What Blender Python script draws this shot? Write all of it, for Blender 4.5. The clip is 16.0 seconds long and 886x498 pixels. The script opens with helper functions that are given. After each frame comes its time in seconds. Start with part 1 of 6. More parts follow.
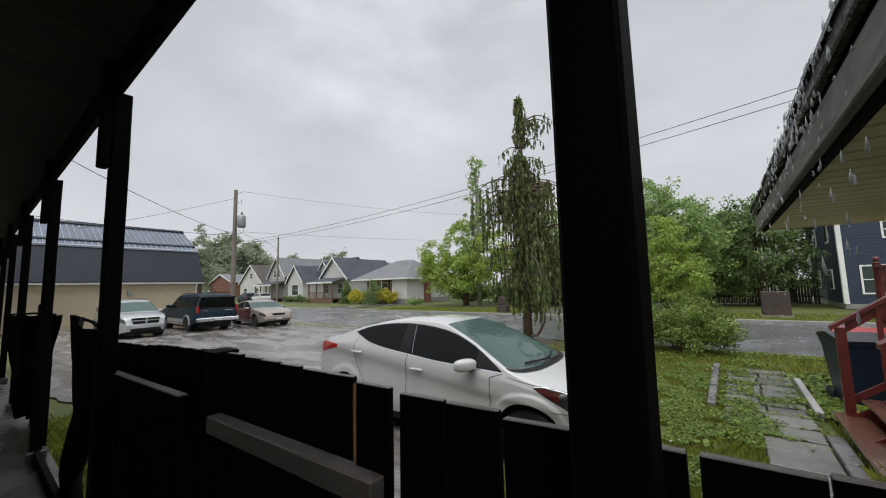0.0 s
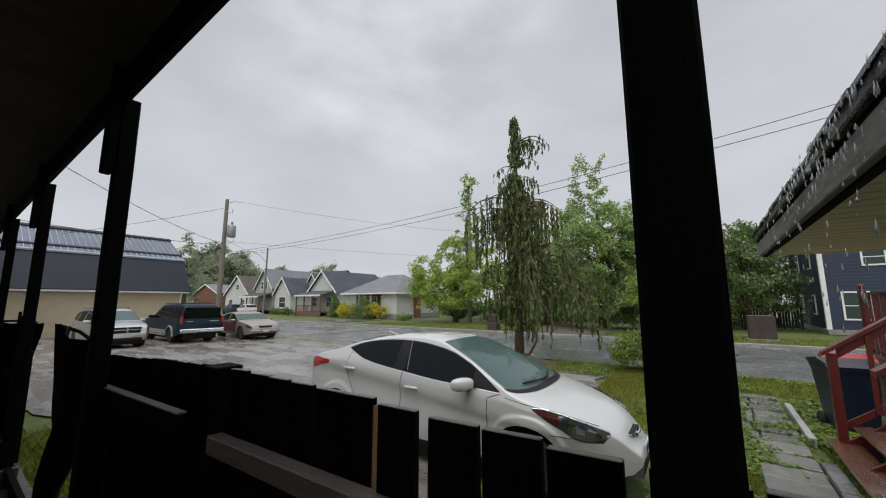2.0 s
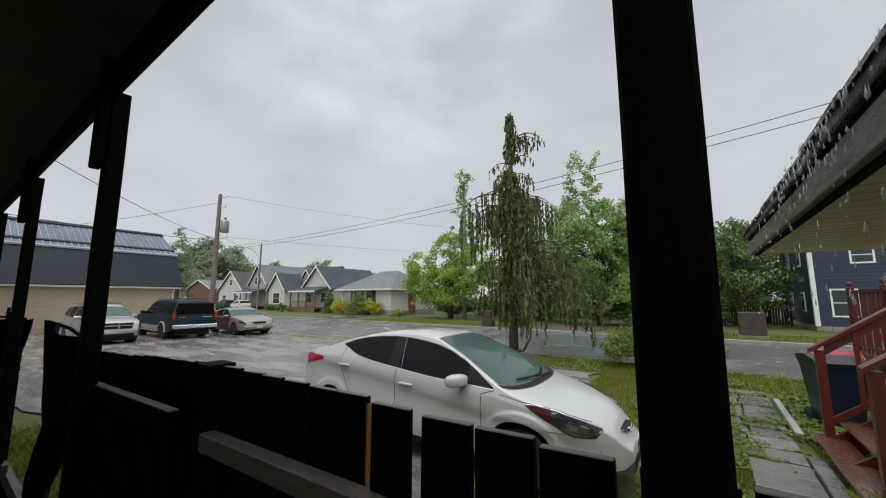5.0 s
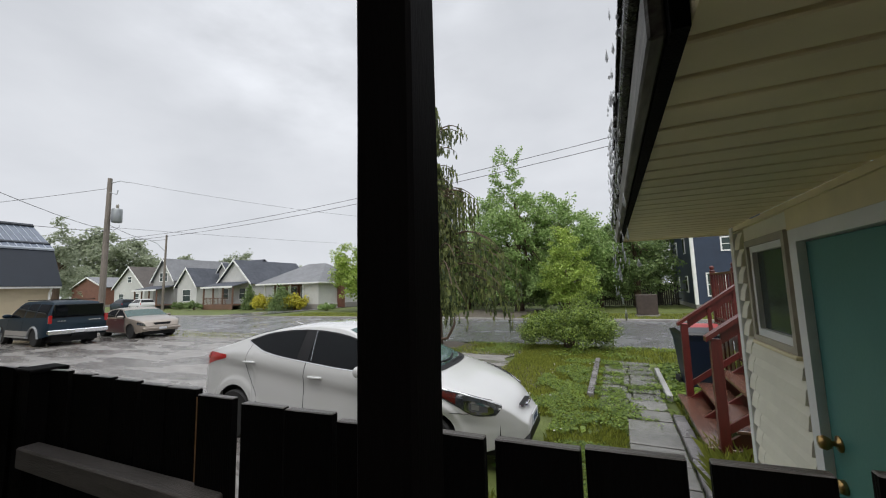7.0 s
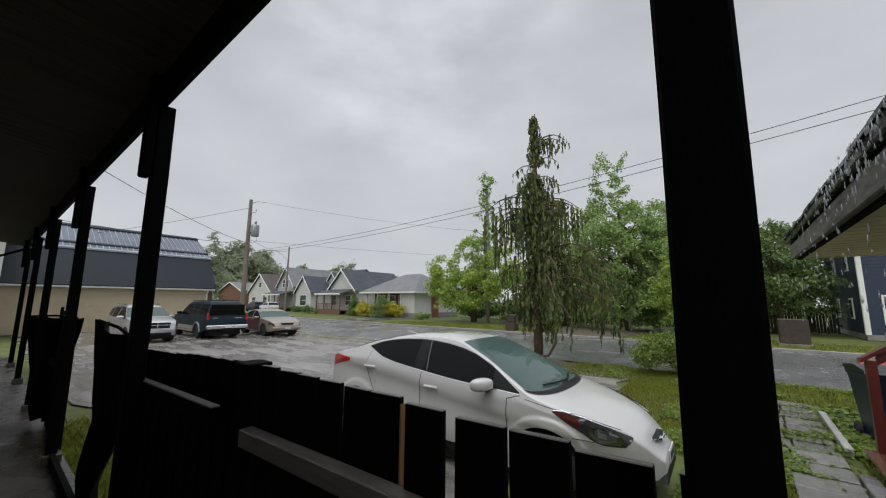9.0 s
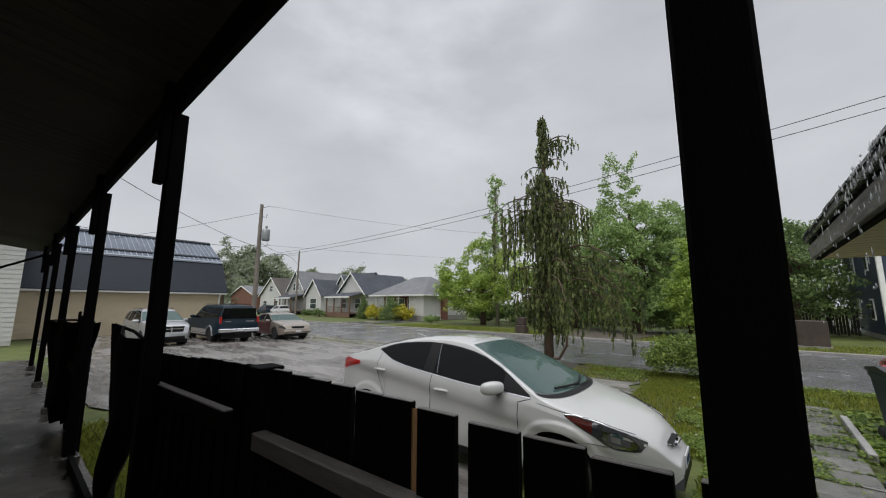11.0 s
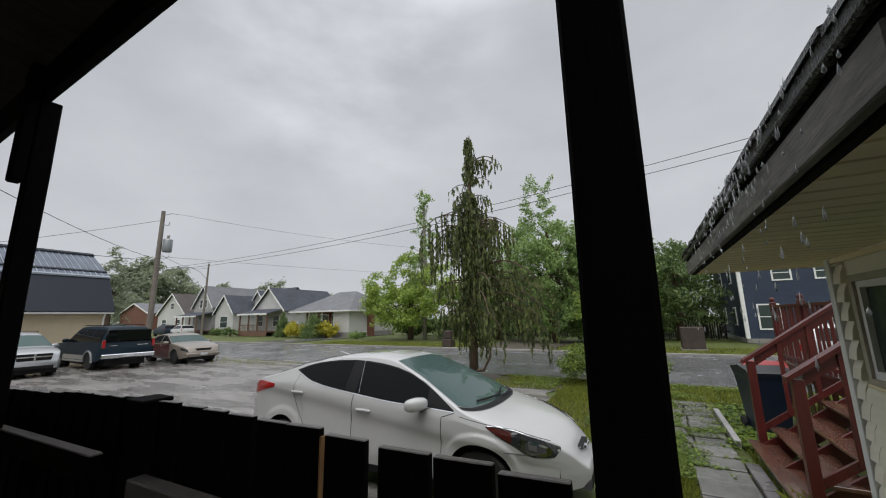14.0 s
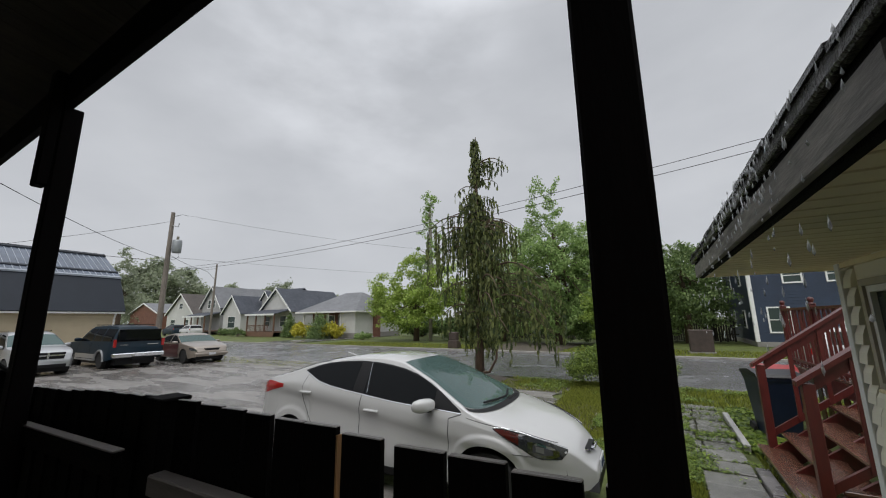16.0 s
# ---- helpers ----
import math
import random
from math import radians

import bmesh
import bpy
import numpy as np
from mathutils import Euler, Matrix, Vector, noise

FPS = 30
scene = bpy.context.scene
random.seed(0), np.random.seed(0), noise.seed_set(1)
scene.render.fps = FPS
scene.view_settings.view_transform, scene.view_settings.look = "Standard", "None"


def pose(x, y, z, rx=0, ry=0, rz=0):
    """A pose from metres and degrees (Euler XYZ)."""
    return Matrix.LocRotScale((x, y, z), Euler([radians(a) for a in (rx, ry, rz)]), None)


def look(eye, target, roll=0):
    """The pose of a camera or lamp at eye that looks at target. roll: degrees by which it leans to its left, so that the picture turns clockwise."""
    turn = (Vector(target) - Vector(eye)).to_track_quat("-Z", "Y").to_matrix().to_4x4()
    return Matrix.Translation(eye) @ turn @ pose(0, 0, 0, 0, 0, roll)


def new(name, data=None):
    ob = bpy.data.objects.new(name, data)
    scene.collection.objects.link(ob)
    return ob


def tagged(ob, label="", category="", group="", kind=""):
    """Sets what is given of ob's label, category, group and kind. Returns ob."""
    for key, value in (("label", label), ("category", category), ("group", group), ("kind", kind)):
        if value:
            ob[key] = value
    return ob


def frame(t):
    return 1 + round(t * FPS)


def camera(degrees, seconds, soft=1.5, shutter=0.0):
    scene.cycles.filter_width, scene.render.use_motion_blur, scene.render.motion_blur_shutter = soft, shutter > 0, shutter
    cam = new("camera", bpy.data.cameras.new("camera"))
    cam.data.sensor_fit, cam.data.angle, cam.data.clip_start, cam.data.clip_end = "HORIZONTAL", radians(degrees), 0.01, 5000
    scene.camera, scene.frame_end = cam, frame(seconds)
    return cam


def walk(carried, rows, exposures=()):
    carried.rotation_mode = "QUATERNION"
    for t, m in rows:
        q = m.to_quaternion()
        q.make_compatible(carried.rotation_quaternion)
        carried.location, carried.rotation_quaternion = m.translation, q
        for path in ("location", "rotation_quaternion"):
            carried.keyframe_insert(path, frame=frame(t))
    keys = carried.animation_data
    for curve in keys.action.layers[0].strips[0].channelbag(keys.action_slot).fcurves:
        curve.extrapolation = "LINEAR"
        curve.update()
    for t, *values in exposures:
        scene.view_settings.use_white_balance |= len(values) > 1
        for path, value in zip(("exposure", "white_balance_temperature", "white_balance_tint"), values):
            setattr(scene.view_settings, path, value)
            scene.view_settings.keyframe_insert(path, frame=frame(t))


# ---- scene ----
cam = camera(100.6, 16.0, soft=1.1)

PATH = [
    (0, (0.443, 0.063, 1.953), (-0.772, 1.639, 2.154), -1.5),
    (0.5, (0.427, 0.007, 1.977), (-0.679, 1.651, 2.247), -0.3),
    (1, (0.384, -0.013, 1.972), (-0.766, 1.594, 2.283), -0.5),
    (1.5, (0.357, -0.001, 1.97), (-0.792, 1.613, 2.243), -0.9),
    (2, (0.343, 0.01, 1.964), (-0.823, 1.61, 2.249), -0.1),
    (2.5, (0.341, 0.008, 1.967), (-0.821, 1.612, 2.243), 0.6),
    (3, (0.338, 0.013, 1.968), (-0.837, 1.608, 2.245), 0.4),
    (3.2, (0.335, 0.014, 1.969), (-0.854, 1.6, 2.235), 0.3),
    (5.3, (0.349, 0.012, 1.972), (-0.771, 1.648, 2.237), -0.1),
    (5.5, (0.39, 0.034, 1.973), (-0.641, 1.729, 2.224), 0.1),
    (6, (0.51, 0.092, 1.958), (-0.235, 1.94, 2.122), -1.4),
    (6.5, (0.58, 0.119, 1.953), (-0.181, 1.961, 2.114), -1.2),
    (7, (0.596, 0.132, 1.946), (-0.239, 1.937, 2.159), -1.6),
    (7.5, (0.536, 0.099, 1.955), (-0.371, 1.866, 2.19), -0.6),
    (8, (0.453, 0.037, 1.967), (-0.624, 1.699, 2.245), -1.2),
    (8.5, (0.368, 0.016, 1.965), (-0.792, 1.627, 2.21), 0.0),
    (9, (0.335, -0.021, 1.971), (-0.908, 1.521, 2.253), 0.5),
    (9.2, (0.322, -0.043, 1.975), (-0.919, 1.501, 2.252), 0.8),
    (11.5, (0.328, -0.013, 1.974), (-0.955, 1.492, 2.27), 0.1),
    (12, (0.325, -0.005, 1.977), (-0.942, 1.517, 2.259), -0.2),
    (12.5, (0.327, 0.005, 1.977), (-0.911, 1.545, 2.285), -0.2),
    (13, (0.327, 0.01, 1.975), (-0.886, 1.568, 2.295), -0.1),
    (13.5, (0.335, 0.01, 1.976), (-0.809, 1.617, 2.307), -0.1),
    (14, (0.347, 0.016, 1.98), (-0.606, 1.736, 2.349), -1.0),
    (14.5, (0.359, 0.013, 1.982), (-0.518, 1.77, 2.36), -0.6),
    (15, (0.343, -0.014, 1.979), (-0.654, 1.684, 2.334), 0.4),
    (15.5, (0.342, -0.022, 1.978), (-0.661, 1.67, 2.34), 0.4),
    (16, (0.345, -0.023, 1.985), (-0.634, 1.68, 2.361), -0.7),
]
walk(cam, [(t, look(eye, to, roll)) for t, eye, to, roll in PATH],
     exposures=[(0.0, 0.04), (1.0, -0.04), (5.4, -0.03), (6.0, 0.18), (7.4, 0.22), (7.9, -0.06), (9.0, -0.1), (13.5, -0.1), (14.2, -0.15), (16.0, -0.15)])

# ---- world and light: a rainy overcast sky, brighter where the sun stands behind the cloud ----
SUN_EL, SUN_AZ = radians(58), radians(160)
world = bpy.data.worlds.new("rain_sky")
scene.world = world
world.use_nodes = True
wn, wl = world.node_tree.nodes, world.node_tree.links
wn.clear()
w_out = wn.new("ShaderNodeOutputWorld")
w_bg = wn.new("ShaderNodeBackground")
w_sky = wn.new("ShaderNodeTexSky")
w_sky.sky_type = "NISHITA"
w_sky.sun_disc = False
w_sky.sun_elevation, w_sky.sun_rotation = SUN_EL, SUN_AZ
w_hsv = wn.new("ShaderNodeHueSaturation")
w_hsv.inputs["Saturation"].default_value = 0.12
w_hsv.inputs["Value"].default_value = 0.6
w_geo = wn.new("ShaderNodeTexCoord")
w_map = wn.new("ShaderNodeMapping")
w_map.inputs["Scale"].default_value = (1.0, 1.0, 2.2)
w_noise = wn.new("ShaderNodeTexNoise")
w_noise.inputs["Scale"].default_value = 2.6
w_noise.inputs["Detail"].default_value = 6.0
w_noise.inputs["Roughness"].default_value = 0.5
w_ramp = wn.new("ShaderNodeValToRGB")
w_ramp.color_ramp.elements[0].position = 0.30
w_ramp.color_ramp.elements[0].color = (4.95, 5.15, 5.55, 1)
w_ramp.color_ramp.elements[1].position = 0.72
w_ramp.color_ramp.elements[1].color = (6.15, 6.35, 6.75, 1)
w_mix = wn.new("ShaderNodeMixRGB")
w_mix.inputs["Fac"].default_value = 0.8
wl.new(w_geo.outputs["Generated"], w_map.inputs["Vector"])
wl.new(w_map.outputs["Vector"], w_noise.inputs["Vector"])
wl.new(w_noise.outputs["Fac"], w_ramp.inputs["Fac"])
wl.new(w_sky.outputs["Color"], w_hsv.inputs["Color"])
wl.new(w_hsv.outputs["Color"], w_mix.inputs["Color1"])
wl.new(w_ramp.outputs["Color"], w_mix.inputs["Color2"])
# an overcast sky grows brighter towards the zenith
w_sep = wn.new("ShaderNodeSeparateXYZ")
w_up = wn.new("ShaderNodeMapRange")
w_up.inputs["From Min"].default_value, w_up.inputs["From Max"].default_value = 0.68, 1.0
w_up.inputs["To Min"].default_value, w_up.inputs["To Max"].default_value = 1.0, 3.0
w_mul = wn.new("ShaderNodeMixRGB")
w_mul.blend_type = "MULTIPLY"
w_mul.inputs["Fac"].default_value = 1.0
wl.new(w_geo.outputs["Generated"], w_sep.inputs["Vector"])
wl.new(w_sep.outputs["Z"], w_up.inputs["Value"])
wl.new(w_mix.outputs["Color"], w_mul.inputs["Color1"])
wl.new(w_up.outputs["Result"], w_mul.inputs["Color2"])
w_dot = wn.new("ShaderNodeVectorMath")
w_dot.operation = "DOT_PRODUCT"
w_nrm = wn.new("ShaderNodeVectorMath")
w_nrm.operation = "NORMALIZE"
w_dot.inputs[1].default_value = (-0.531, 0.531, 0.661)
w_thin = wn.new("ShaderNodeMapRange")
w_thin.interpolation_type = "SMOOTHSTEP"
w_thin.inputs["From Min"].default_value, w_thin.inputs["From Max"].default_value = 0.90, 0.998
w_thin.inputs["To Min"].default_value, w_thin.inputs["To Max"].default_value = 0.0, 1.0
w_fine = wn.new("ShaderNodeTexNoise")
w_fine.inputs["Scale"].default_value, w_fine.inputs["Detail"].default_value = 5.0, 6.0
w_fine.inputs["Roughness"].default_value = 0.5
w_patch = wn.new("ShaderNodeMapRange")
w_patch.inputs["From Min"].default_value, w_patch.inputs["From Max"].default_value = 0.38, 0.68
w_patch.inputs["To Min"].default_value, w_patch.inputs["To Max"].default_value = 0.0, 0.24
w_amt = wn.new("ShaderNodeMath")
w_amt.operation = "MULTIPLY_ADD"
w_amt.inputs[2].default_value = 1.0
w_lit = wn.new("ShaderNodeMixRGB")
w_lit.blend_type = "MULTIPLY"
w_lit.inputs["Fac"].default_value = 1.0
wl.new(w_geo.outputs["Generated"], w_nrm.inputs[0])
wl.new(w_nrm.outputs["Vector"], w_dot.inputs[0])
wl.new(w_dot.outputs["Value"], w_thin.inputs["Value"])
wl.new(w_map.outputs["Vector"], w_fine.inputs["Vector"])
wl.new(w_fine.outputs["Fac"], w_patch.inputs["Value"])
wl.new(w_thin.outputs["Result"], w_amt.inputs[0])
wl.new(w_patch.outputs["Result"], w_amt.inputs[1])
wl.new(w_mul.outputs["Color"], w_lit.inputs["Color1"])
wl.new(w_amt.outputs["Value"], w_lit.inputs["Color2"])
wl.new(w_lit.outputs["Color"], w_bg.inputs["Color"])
w_bg.inputs["Strength"].default_value = 0.122
wl.new(w_bg.outputs["Background"], w_out.inputs["Surface"])

sun = new("sun", bpy.data.lights.new("sun", "SUN"))
sun.data.energy, sun.data.angle, sun.data.color = 1.7, radians(60), (1.0, 0.97, 0.93)
sun.matrix_world = look((0, 0, 0), (-math.sin(SUN_AZ) * math.cos(SUN_EL), -math.cos(SUN_AZ) * math.cos(SUN_EL), -math.sin(SUN_EL)))
sun.location = (0, 0, 40)

# ---- materials ----
def mat(name, col, rough=0.6, metal=0.0, vary=0.15, scale=8.0, bump=0.0, bscale=60.0, col2=None, spec=0.5, stretch=(1, 1, 1), coat=0.0, wet=None, obj_var=0.0):
    """A surface with two scales of colour variation, fine relief and, for wet ones, patchy gloss."""
    m = bpy.data.materials.new(name)
    m.use_nodes = True
    n, l = m.node_tree.nodes, m.node_tree.links
    b = n["Principled BSDF"]
    b.inputs["Roughness"].default_value, b.inputs["Metallic"].default_value = rough, metal
    b.inputs["Specular IOR Level"].default_value = spec
    b.inputs["Coat Weight"].default_value = coat
    b.inputs["Coat Roughness"].default_value = 0.06
    tc, mp = n.new("ShaderNodeTexCoord"), n.new("ShaderNodeMapping")
    mp.inputs["Scale"].default_value = stretch
    l.new(tc.outputs["Object"], mp.inputs["Vector"])
    big, small = n.new("ShaderNodeTexNoise"), n.new("ShaderNodeTexNoise")
    big.inputs["Scale"].default_value, small.inputs["Scale"].default_value = scale * 0.22, scale
    big.inputs["Detail"].default_value = small.inputs["Detail"].default_value = 5.0
    for t in (big, small):
        l.new(mp.outputs["Vector"], t.inputs["Vector"])
    add = n.new("ShaderNodeMath")
    add.operation = "ADD"
    l.new(big.outputs["Fac"], add.inputs[0])
    l.new(small.outputs["Fac"], add.inputs[1])
    ramp = n.new("ShaderNodeMapRange")
    ramp.inputs["From Min"].default_value, ramp.inputs["From Max"].default_value = 0.65, 1.35
    l.new(add.outputs["Value"], ramp.inputs["Value"])
    mix = n.new("ShaderNodeMixRGB")
    c2 = col2 or tuple(min(1, c * (1 + vary)) for c in col)
    c1 = col if col2 else tuple(c * (1 - vary) for c in col)
    mix.inputs["Color1"].default_value, mix.inputs["Color2"].default_value = (*c1, 1), (*c2, 1)
    l.new(ramp.outputs["Result"], mix.inputs["Fac"])
    last = mix.outputs["Color"]
    if obj_var:
        info, hv, mr = n.new("ShaderNodeObjectInfo"), n.new("ShaderNodeHueSaturation"), n.new("ShaderNodeMapRange")
        mr.inputs["To Min"].default_value, mr.inputs["To Max"].default_value = 1 - obj_var, 1 + obj_var
        l.new(info.outputs["Random"], mr.inputs["Value"])
        l.new(mr.outputs["Result"], hv.inputs["Value"])
        l.new(last, hv.inputs["Color"])
        last = hv.outputs["Color"]
    l.new(last, b.inputs["Base Color"])
    if wet:
        wr = n.new("ShaderNodeMapRange")
        wr.inputs["From Min"].default_value, wr.inputs["From Max"].default_value = 0.42, 0.62
        wr.inputs["To Min"].default_value, wr.inputs["To Max"].default_value = wet, rough
        l.new(big.outputs["Fac"], wr.inputs["Value"])
        l.new(wr.outputs["Result"], b.inputs["Roughness"])
    if bump:
        bt, bp = n.new("ShaderNodeTexNoise"), n.new("ShaderNodeBump")
        bt.inputs["Scale"].default_value, bt.inputs["Detail"].default_value = bscale, 6.0
        l.new(mp.outputs["Vector"], bt.inputs["Vector"])
        bp.inputs["Strength"].default_value, bp.inputs["Distance"].default_value = bump, 0.02
        l.new(bt.outputs["Fac"], bp.inputs["Height"])
        l.new(bp.outputs["Normal"], b.inputs["Normal"])
    return m


def leaf_mat(name, c1, c2, trans=0.35):
    """Leaves: colour by leaf, some light through them."""
    m = bpy.data.materials.new(name)
    m.use_nodes = True
    n, l = m.node_tree.nodes, m.node_tree.links
    b, out = n["Principled BSDF"], n["Material Output"]
    b.inputs["Roughness"].default_value = 0.5
    geo, mix = n.new("ShaderNodeNewGeometry"), n.new("ShaderNodeMixRGB")
    mix.inputs["Color1"].default_value, mix.inputs["Color2"].default_value = (*c1, 1), (*c2, 1)
    l.new(geo.outputs["Random Per Island"], mix.inputs["Fac"])
    l.new(mix.outputs["Color"], b.inputs["Base Color"])
    tr, ms = n.new("ShaderNodeBsdfTranslucent"), n.new("ShaderNodeMixShader")
    ms.inputs["Fac"].default_value = trans
    l.new(mix.outputs["Color"], tr.inputs["Color"])
    l.new(b.outputs["BSDF"], ms.inputs[1])
    l.new(tr.outputs["BSDF"], ms.inputs[2])
    l.new(ms.outputs["Shader"], out.inputs["Surface"])
    return m


def glass_mat(name, tint, rough=0.02, alpha=0.25, spec=0.35):
    """Tinted pane: clear glass mixed with a dark gloss."""
    m = bpy.data.materials.new(name)
    m.use_nodes = True
    n, l = m.node_tree.nodes, m.node_tree.links
    b, out = n["Principled BSDF"], n["Material Output"]
    b.inputs["Base Color"].default_value = (*tint, 1)
    b.inputs["Roughness"].default_value = rough
    b.inputs["Specular IOR Level"].default_value = spec
    tr, ms = n.new("ShaderNodeBsdfTransparent"), n.new("ShaderNodeMixShader")
    ms.inputs["Fac"].default_value = alpha
    l.new(b.outputs["BSDF"], ms.inputs[1])
    l.new(tr.outputs["BSDF"], ms.inputs[2])
    l.new(ms.outputs["Shader"], out.inputs["Surface"])
    return m


M = {}
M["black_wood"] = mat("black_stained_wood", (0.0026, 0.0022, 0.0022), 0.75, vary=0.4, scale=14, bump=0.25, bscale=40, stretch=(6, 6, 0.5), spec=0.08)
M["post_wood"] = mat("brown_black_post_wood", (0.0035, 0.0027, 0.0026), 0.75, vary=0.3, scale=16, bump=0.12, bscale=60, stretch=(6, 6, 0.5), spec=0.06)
M["raw_wood"] = mat("raw_split_wood", (0.32, 0.17, 0.07), 0.7, vary=0.3, scale=18, bump=0.3, stretch=(4, 4, 0.6))
# weathered wood, its grey raised to hold the sky's sheen
M["rail_wood"] = mat("weathered_sky_lit_wood", (0.14, 0.125, 0.115), 0.3, vary=0.35, scale=10, bump=0.25, stretch=(0.6, 5, 5))
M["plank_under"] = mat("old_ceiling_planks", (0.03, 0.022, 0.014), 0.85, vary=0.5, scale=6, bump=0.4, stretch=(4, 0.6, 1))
M["concrete"] = mat("wet_concrete", (0.075, 0.066, 0.058), 0.5, vary=0.3, scale=7, bump=0.25, bscale=90, wet=0.15)
M["slab"] = mat("wet_paving_slab", (0.14, 0.136, 0.125), 0.3, vary=0.25, scale=6, bump=0.2, bscale=90, wet=0.1, obj_var=0.18)
M["edging"] = mat("grey_edging_stone", (0.15, 0.14, 0.14), 0.45, vary=0.3, scale=9, bump=0.4, wet=0.15, obj_var=0.2)
M["edging_pale"] = mat("pale_edging_timber", (0.34, 0.33, 0.32), 0.5, vary=0.25, scale=9, bump=0.2)
M["grass"] = mat("wet_lawn", (0.05, 0.062, 0.016), 0.75, col2=(0.13, 0.165, 0.032), scale=3.0, bump=0.8, bscale=70)
M["lot"] = mat("wet_gravel_lot", (0.075, 0.068, 0.062), 0.45, col2=(0.31, 0.295, 0.28), scale=6.0, bump=0.9, bscale=26, wet=0.12, stretch=(0.32, 1.0, 1))
M["road"] = mat("wet_asphalt", (0.14, 0.14, 0.145), 0.3, vary=0.22, scale=2.5, bump=0.2, bscale=110, wet=0.12)
M["soil"] = mat("bare_soil", (0.09, 0.076, 0.058), 0.8, vary=0.3, scale=5, bump=0.6)
M["curb"] = mat("curb_concrete", (0.26, 0.25, 0.23), 0.5, vary=0.2, scale=5, bump=0.2)
M["siding"] = mat("cream_vinyl_siding", (0.86, 0.82, 0.69), 0.45, vary=0.1, scale=4, bump=0.05)
M["soffit"] = mat("cream_soffit_panel", (0.86, 0.75, 0.48), 0.5, vary=0.12, scale=5)
M["fascia"] = mat("peeling_fascia_board", (0.035, 0.03, 0.025), 0.6, col2=(0.24, 0.22, 0.19), scale=9, bump=0.15, bscale=30, stretch=(5, 0.9, 7))
M["shingle"] = mat("wet_dark_shingles", (0.012, 0.012, 0.013), 0.45, vary=0.4, scale=20, bump=0.7, bscale=120, wet=0.1)
M["shingle_edge"] = mat("worn_shingle_edge", (0.012, 0.011, 0.01), 0.4, col2=(0.09, 0.082, 0.078), scale=30, bump=0.6, bscale=90, wet=0.12)
M["green_door"] = mat("dark_teal_door_paint", (0.058, 0.2, 0.178), 0.42, vary=0.12, scale=3, bump=0.03)
M["white_trim"] = mat("white_painted_trim", (0.8, 0.8, 0.78), 0.5, vary=0.08, scale=6)
M["taupe_trim"] = mat("taupe_window_casing", (0.42, 0.38, 0.3), 0.55, vary=0.12, scale=8)
M["brass"] = mat("aged_brass", (0.42, 0.27, 0.11), 0.28, metal=1.0, vary=0.2, scale=20)
M["red_wood"] = mat("red_stained_wood", (0.085, 0.011, 0.009), 0.4, vary=0.3, scale=9, bump=0.15, stretch=(3, 3, 0.7), coat=0.15)
M["tread"] = mat("wet_red_brown_tread", (0.11, 0.05, 0.033), 0.22, vary=0.35, scale=8, bump=0.15, stretch=(4, 0.7, 3), coat=0.35)
M["pane"] = glass_mat("window_pane", (0.03, 0.045, 0.042), alpha=0.12)
M["screen_pane"] = glass_mat("dim_window_pane", (0.045, 0.065, 0.06), rough=0.12, alpha=0.05)
M["blue_siding"] = mat("navy_blue_siding", (0.018, 0.033, 0.065), 0.5, vary=0.15, scale=3, bump=0.05)
# lower slope dark, upper slope and ribs paler: sky reflection put into the colour
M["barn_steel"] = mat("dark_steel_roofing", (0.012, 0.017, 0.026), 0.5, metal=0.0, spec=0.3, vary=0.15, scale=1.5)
M["barn_steel_rib"] = mat("wet_sky_lit_roof_rib", (0.28, 0.31, 0.36), 0.3, vary=0.15, scale=1.5)
M["barn_steel_sky_lit"] = mat("wet_sky_lit_steel_roofing", (0.13, 0.155, 0.2), 0.2, metal=0.3, vary=0.2, scale=1.5)
M["tan_siding"] = mat("tan_lap_siding", (0.5, 0.42, 0.29), 0.55, vary=0.1, scale=2)
M["white_siding"] = mat("white_lap_siding", (0.55, 0.55, 0.53), 0.55, vary=0.08, scale=2)
M["grey_siding"] = mat("grey_lap_siding", (0.36, 0.36, 0.35), 0.55, vary=0.1, scale=2)
M["roof_grey"] = mat("grey_asphalt_shingles", (0.075, 0.082, 0.098), 0.85, vary=0.25, scale=3, bump=0.3, spec=0.25)
M["roof_brown"] = mat("brown_grey_shingles", (0.08, 0.07, 0.064), 0.85, vary=0.25, scale=3, bump=0.3)
M["roof_light"] = mat("pale_wet_shingles", (0.16, 0.165, 0.175), 0.7, vary=0.2, scale=3, bump=0.3)
M["brick"] = mat("red_brown_brick", (0.17, 0.075, 0.05), 0.7, vary=0.3, scale=6, bump=0.3)
M["porch_brown"] = mat("brown_porch_wood", (0.16, 0.09, 0.06), 0.6, vary=0.25, scale=4)
M["dark_brown"] = mat("dark_red_brown_beam", (0.03, 0.013, 0.009), 0.7, vary=0.3, scale=9, bump=0.2, spec=0.2)
M["dark_fence"] = mat("dark_board_fence", (0.028, 0.024, 0.02), 0.7, vary=0.4, scale=3, bump=0.2, stretch=(5, 5, 0.5))
M["bark"] = mat("brown_bark", (0.1, 0.068, 0.045), 0.85, vary=0.4, scale=10, bump=0.9, bscale=30, stretch=(3, 3, 0.6))
M["bark_pale"] = mat("pale_bark", (0.26, 0.24, 0.2), 0.8, vary=0.35, scale=8, bump=0.6, stretch=(2, 2, 1.5))
M["pole_wood"] = mat("weathered_pole_wood", (0.19, 0.165, 0.14), 0.8, vary=0.3, scale=8, bump=0.3, stretch=(4, 4, 0.4))
M["grey_metal"] = mat("galvanised_metal", (0.32, 0.34, 0.35), 0.4, metal=0.6, vary=0.1, scale=4)
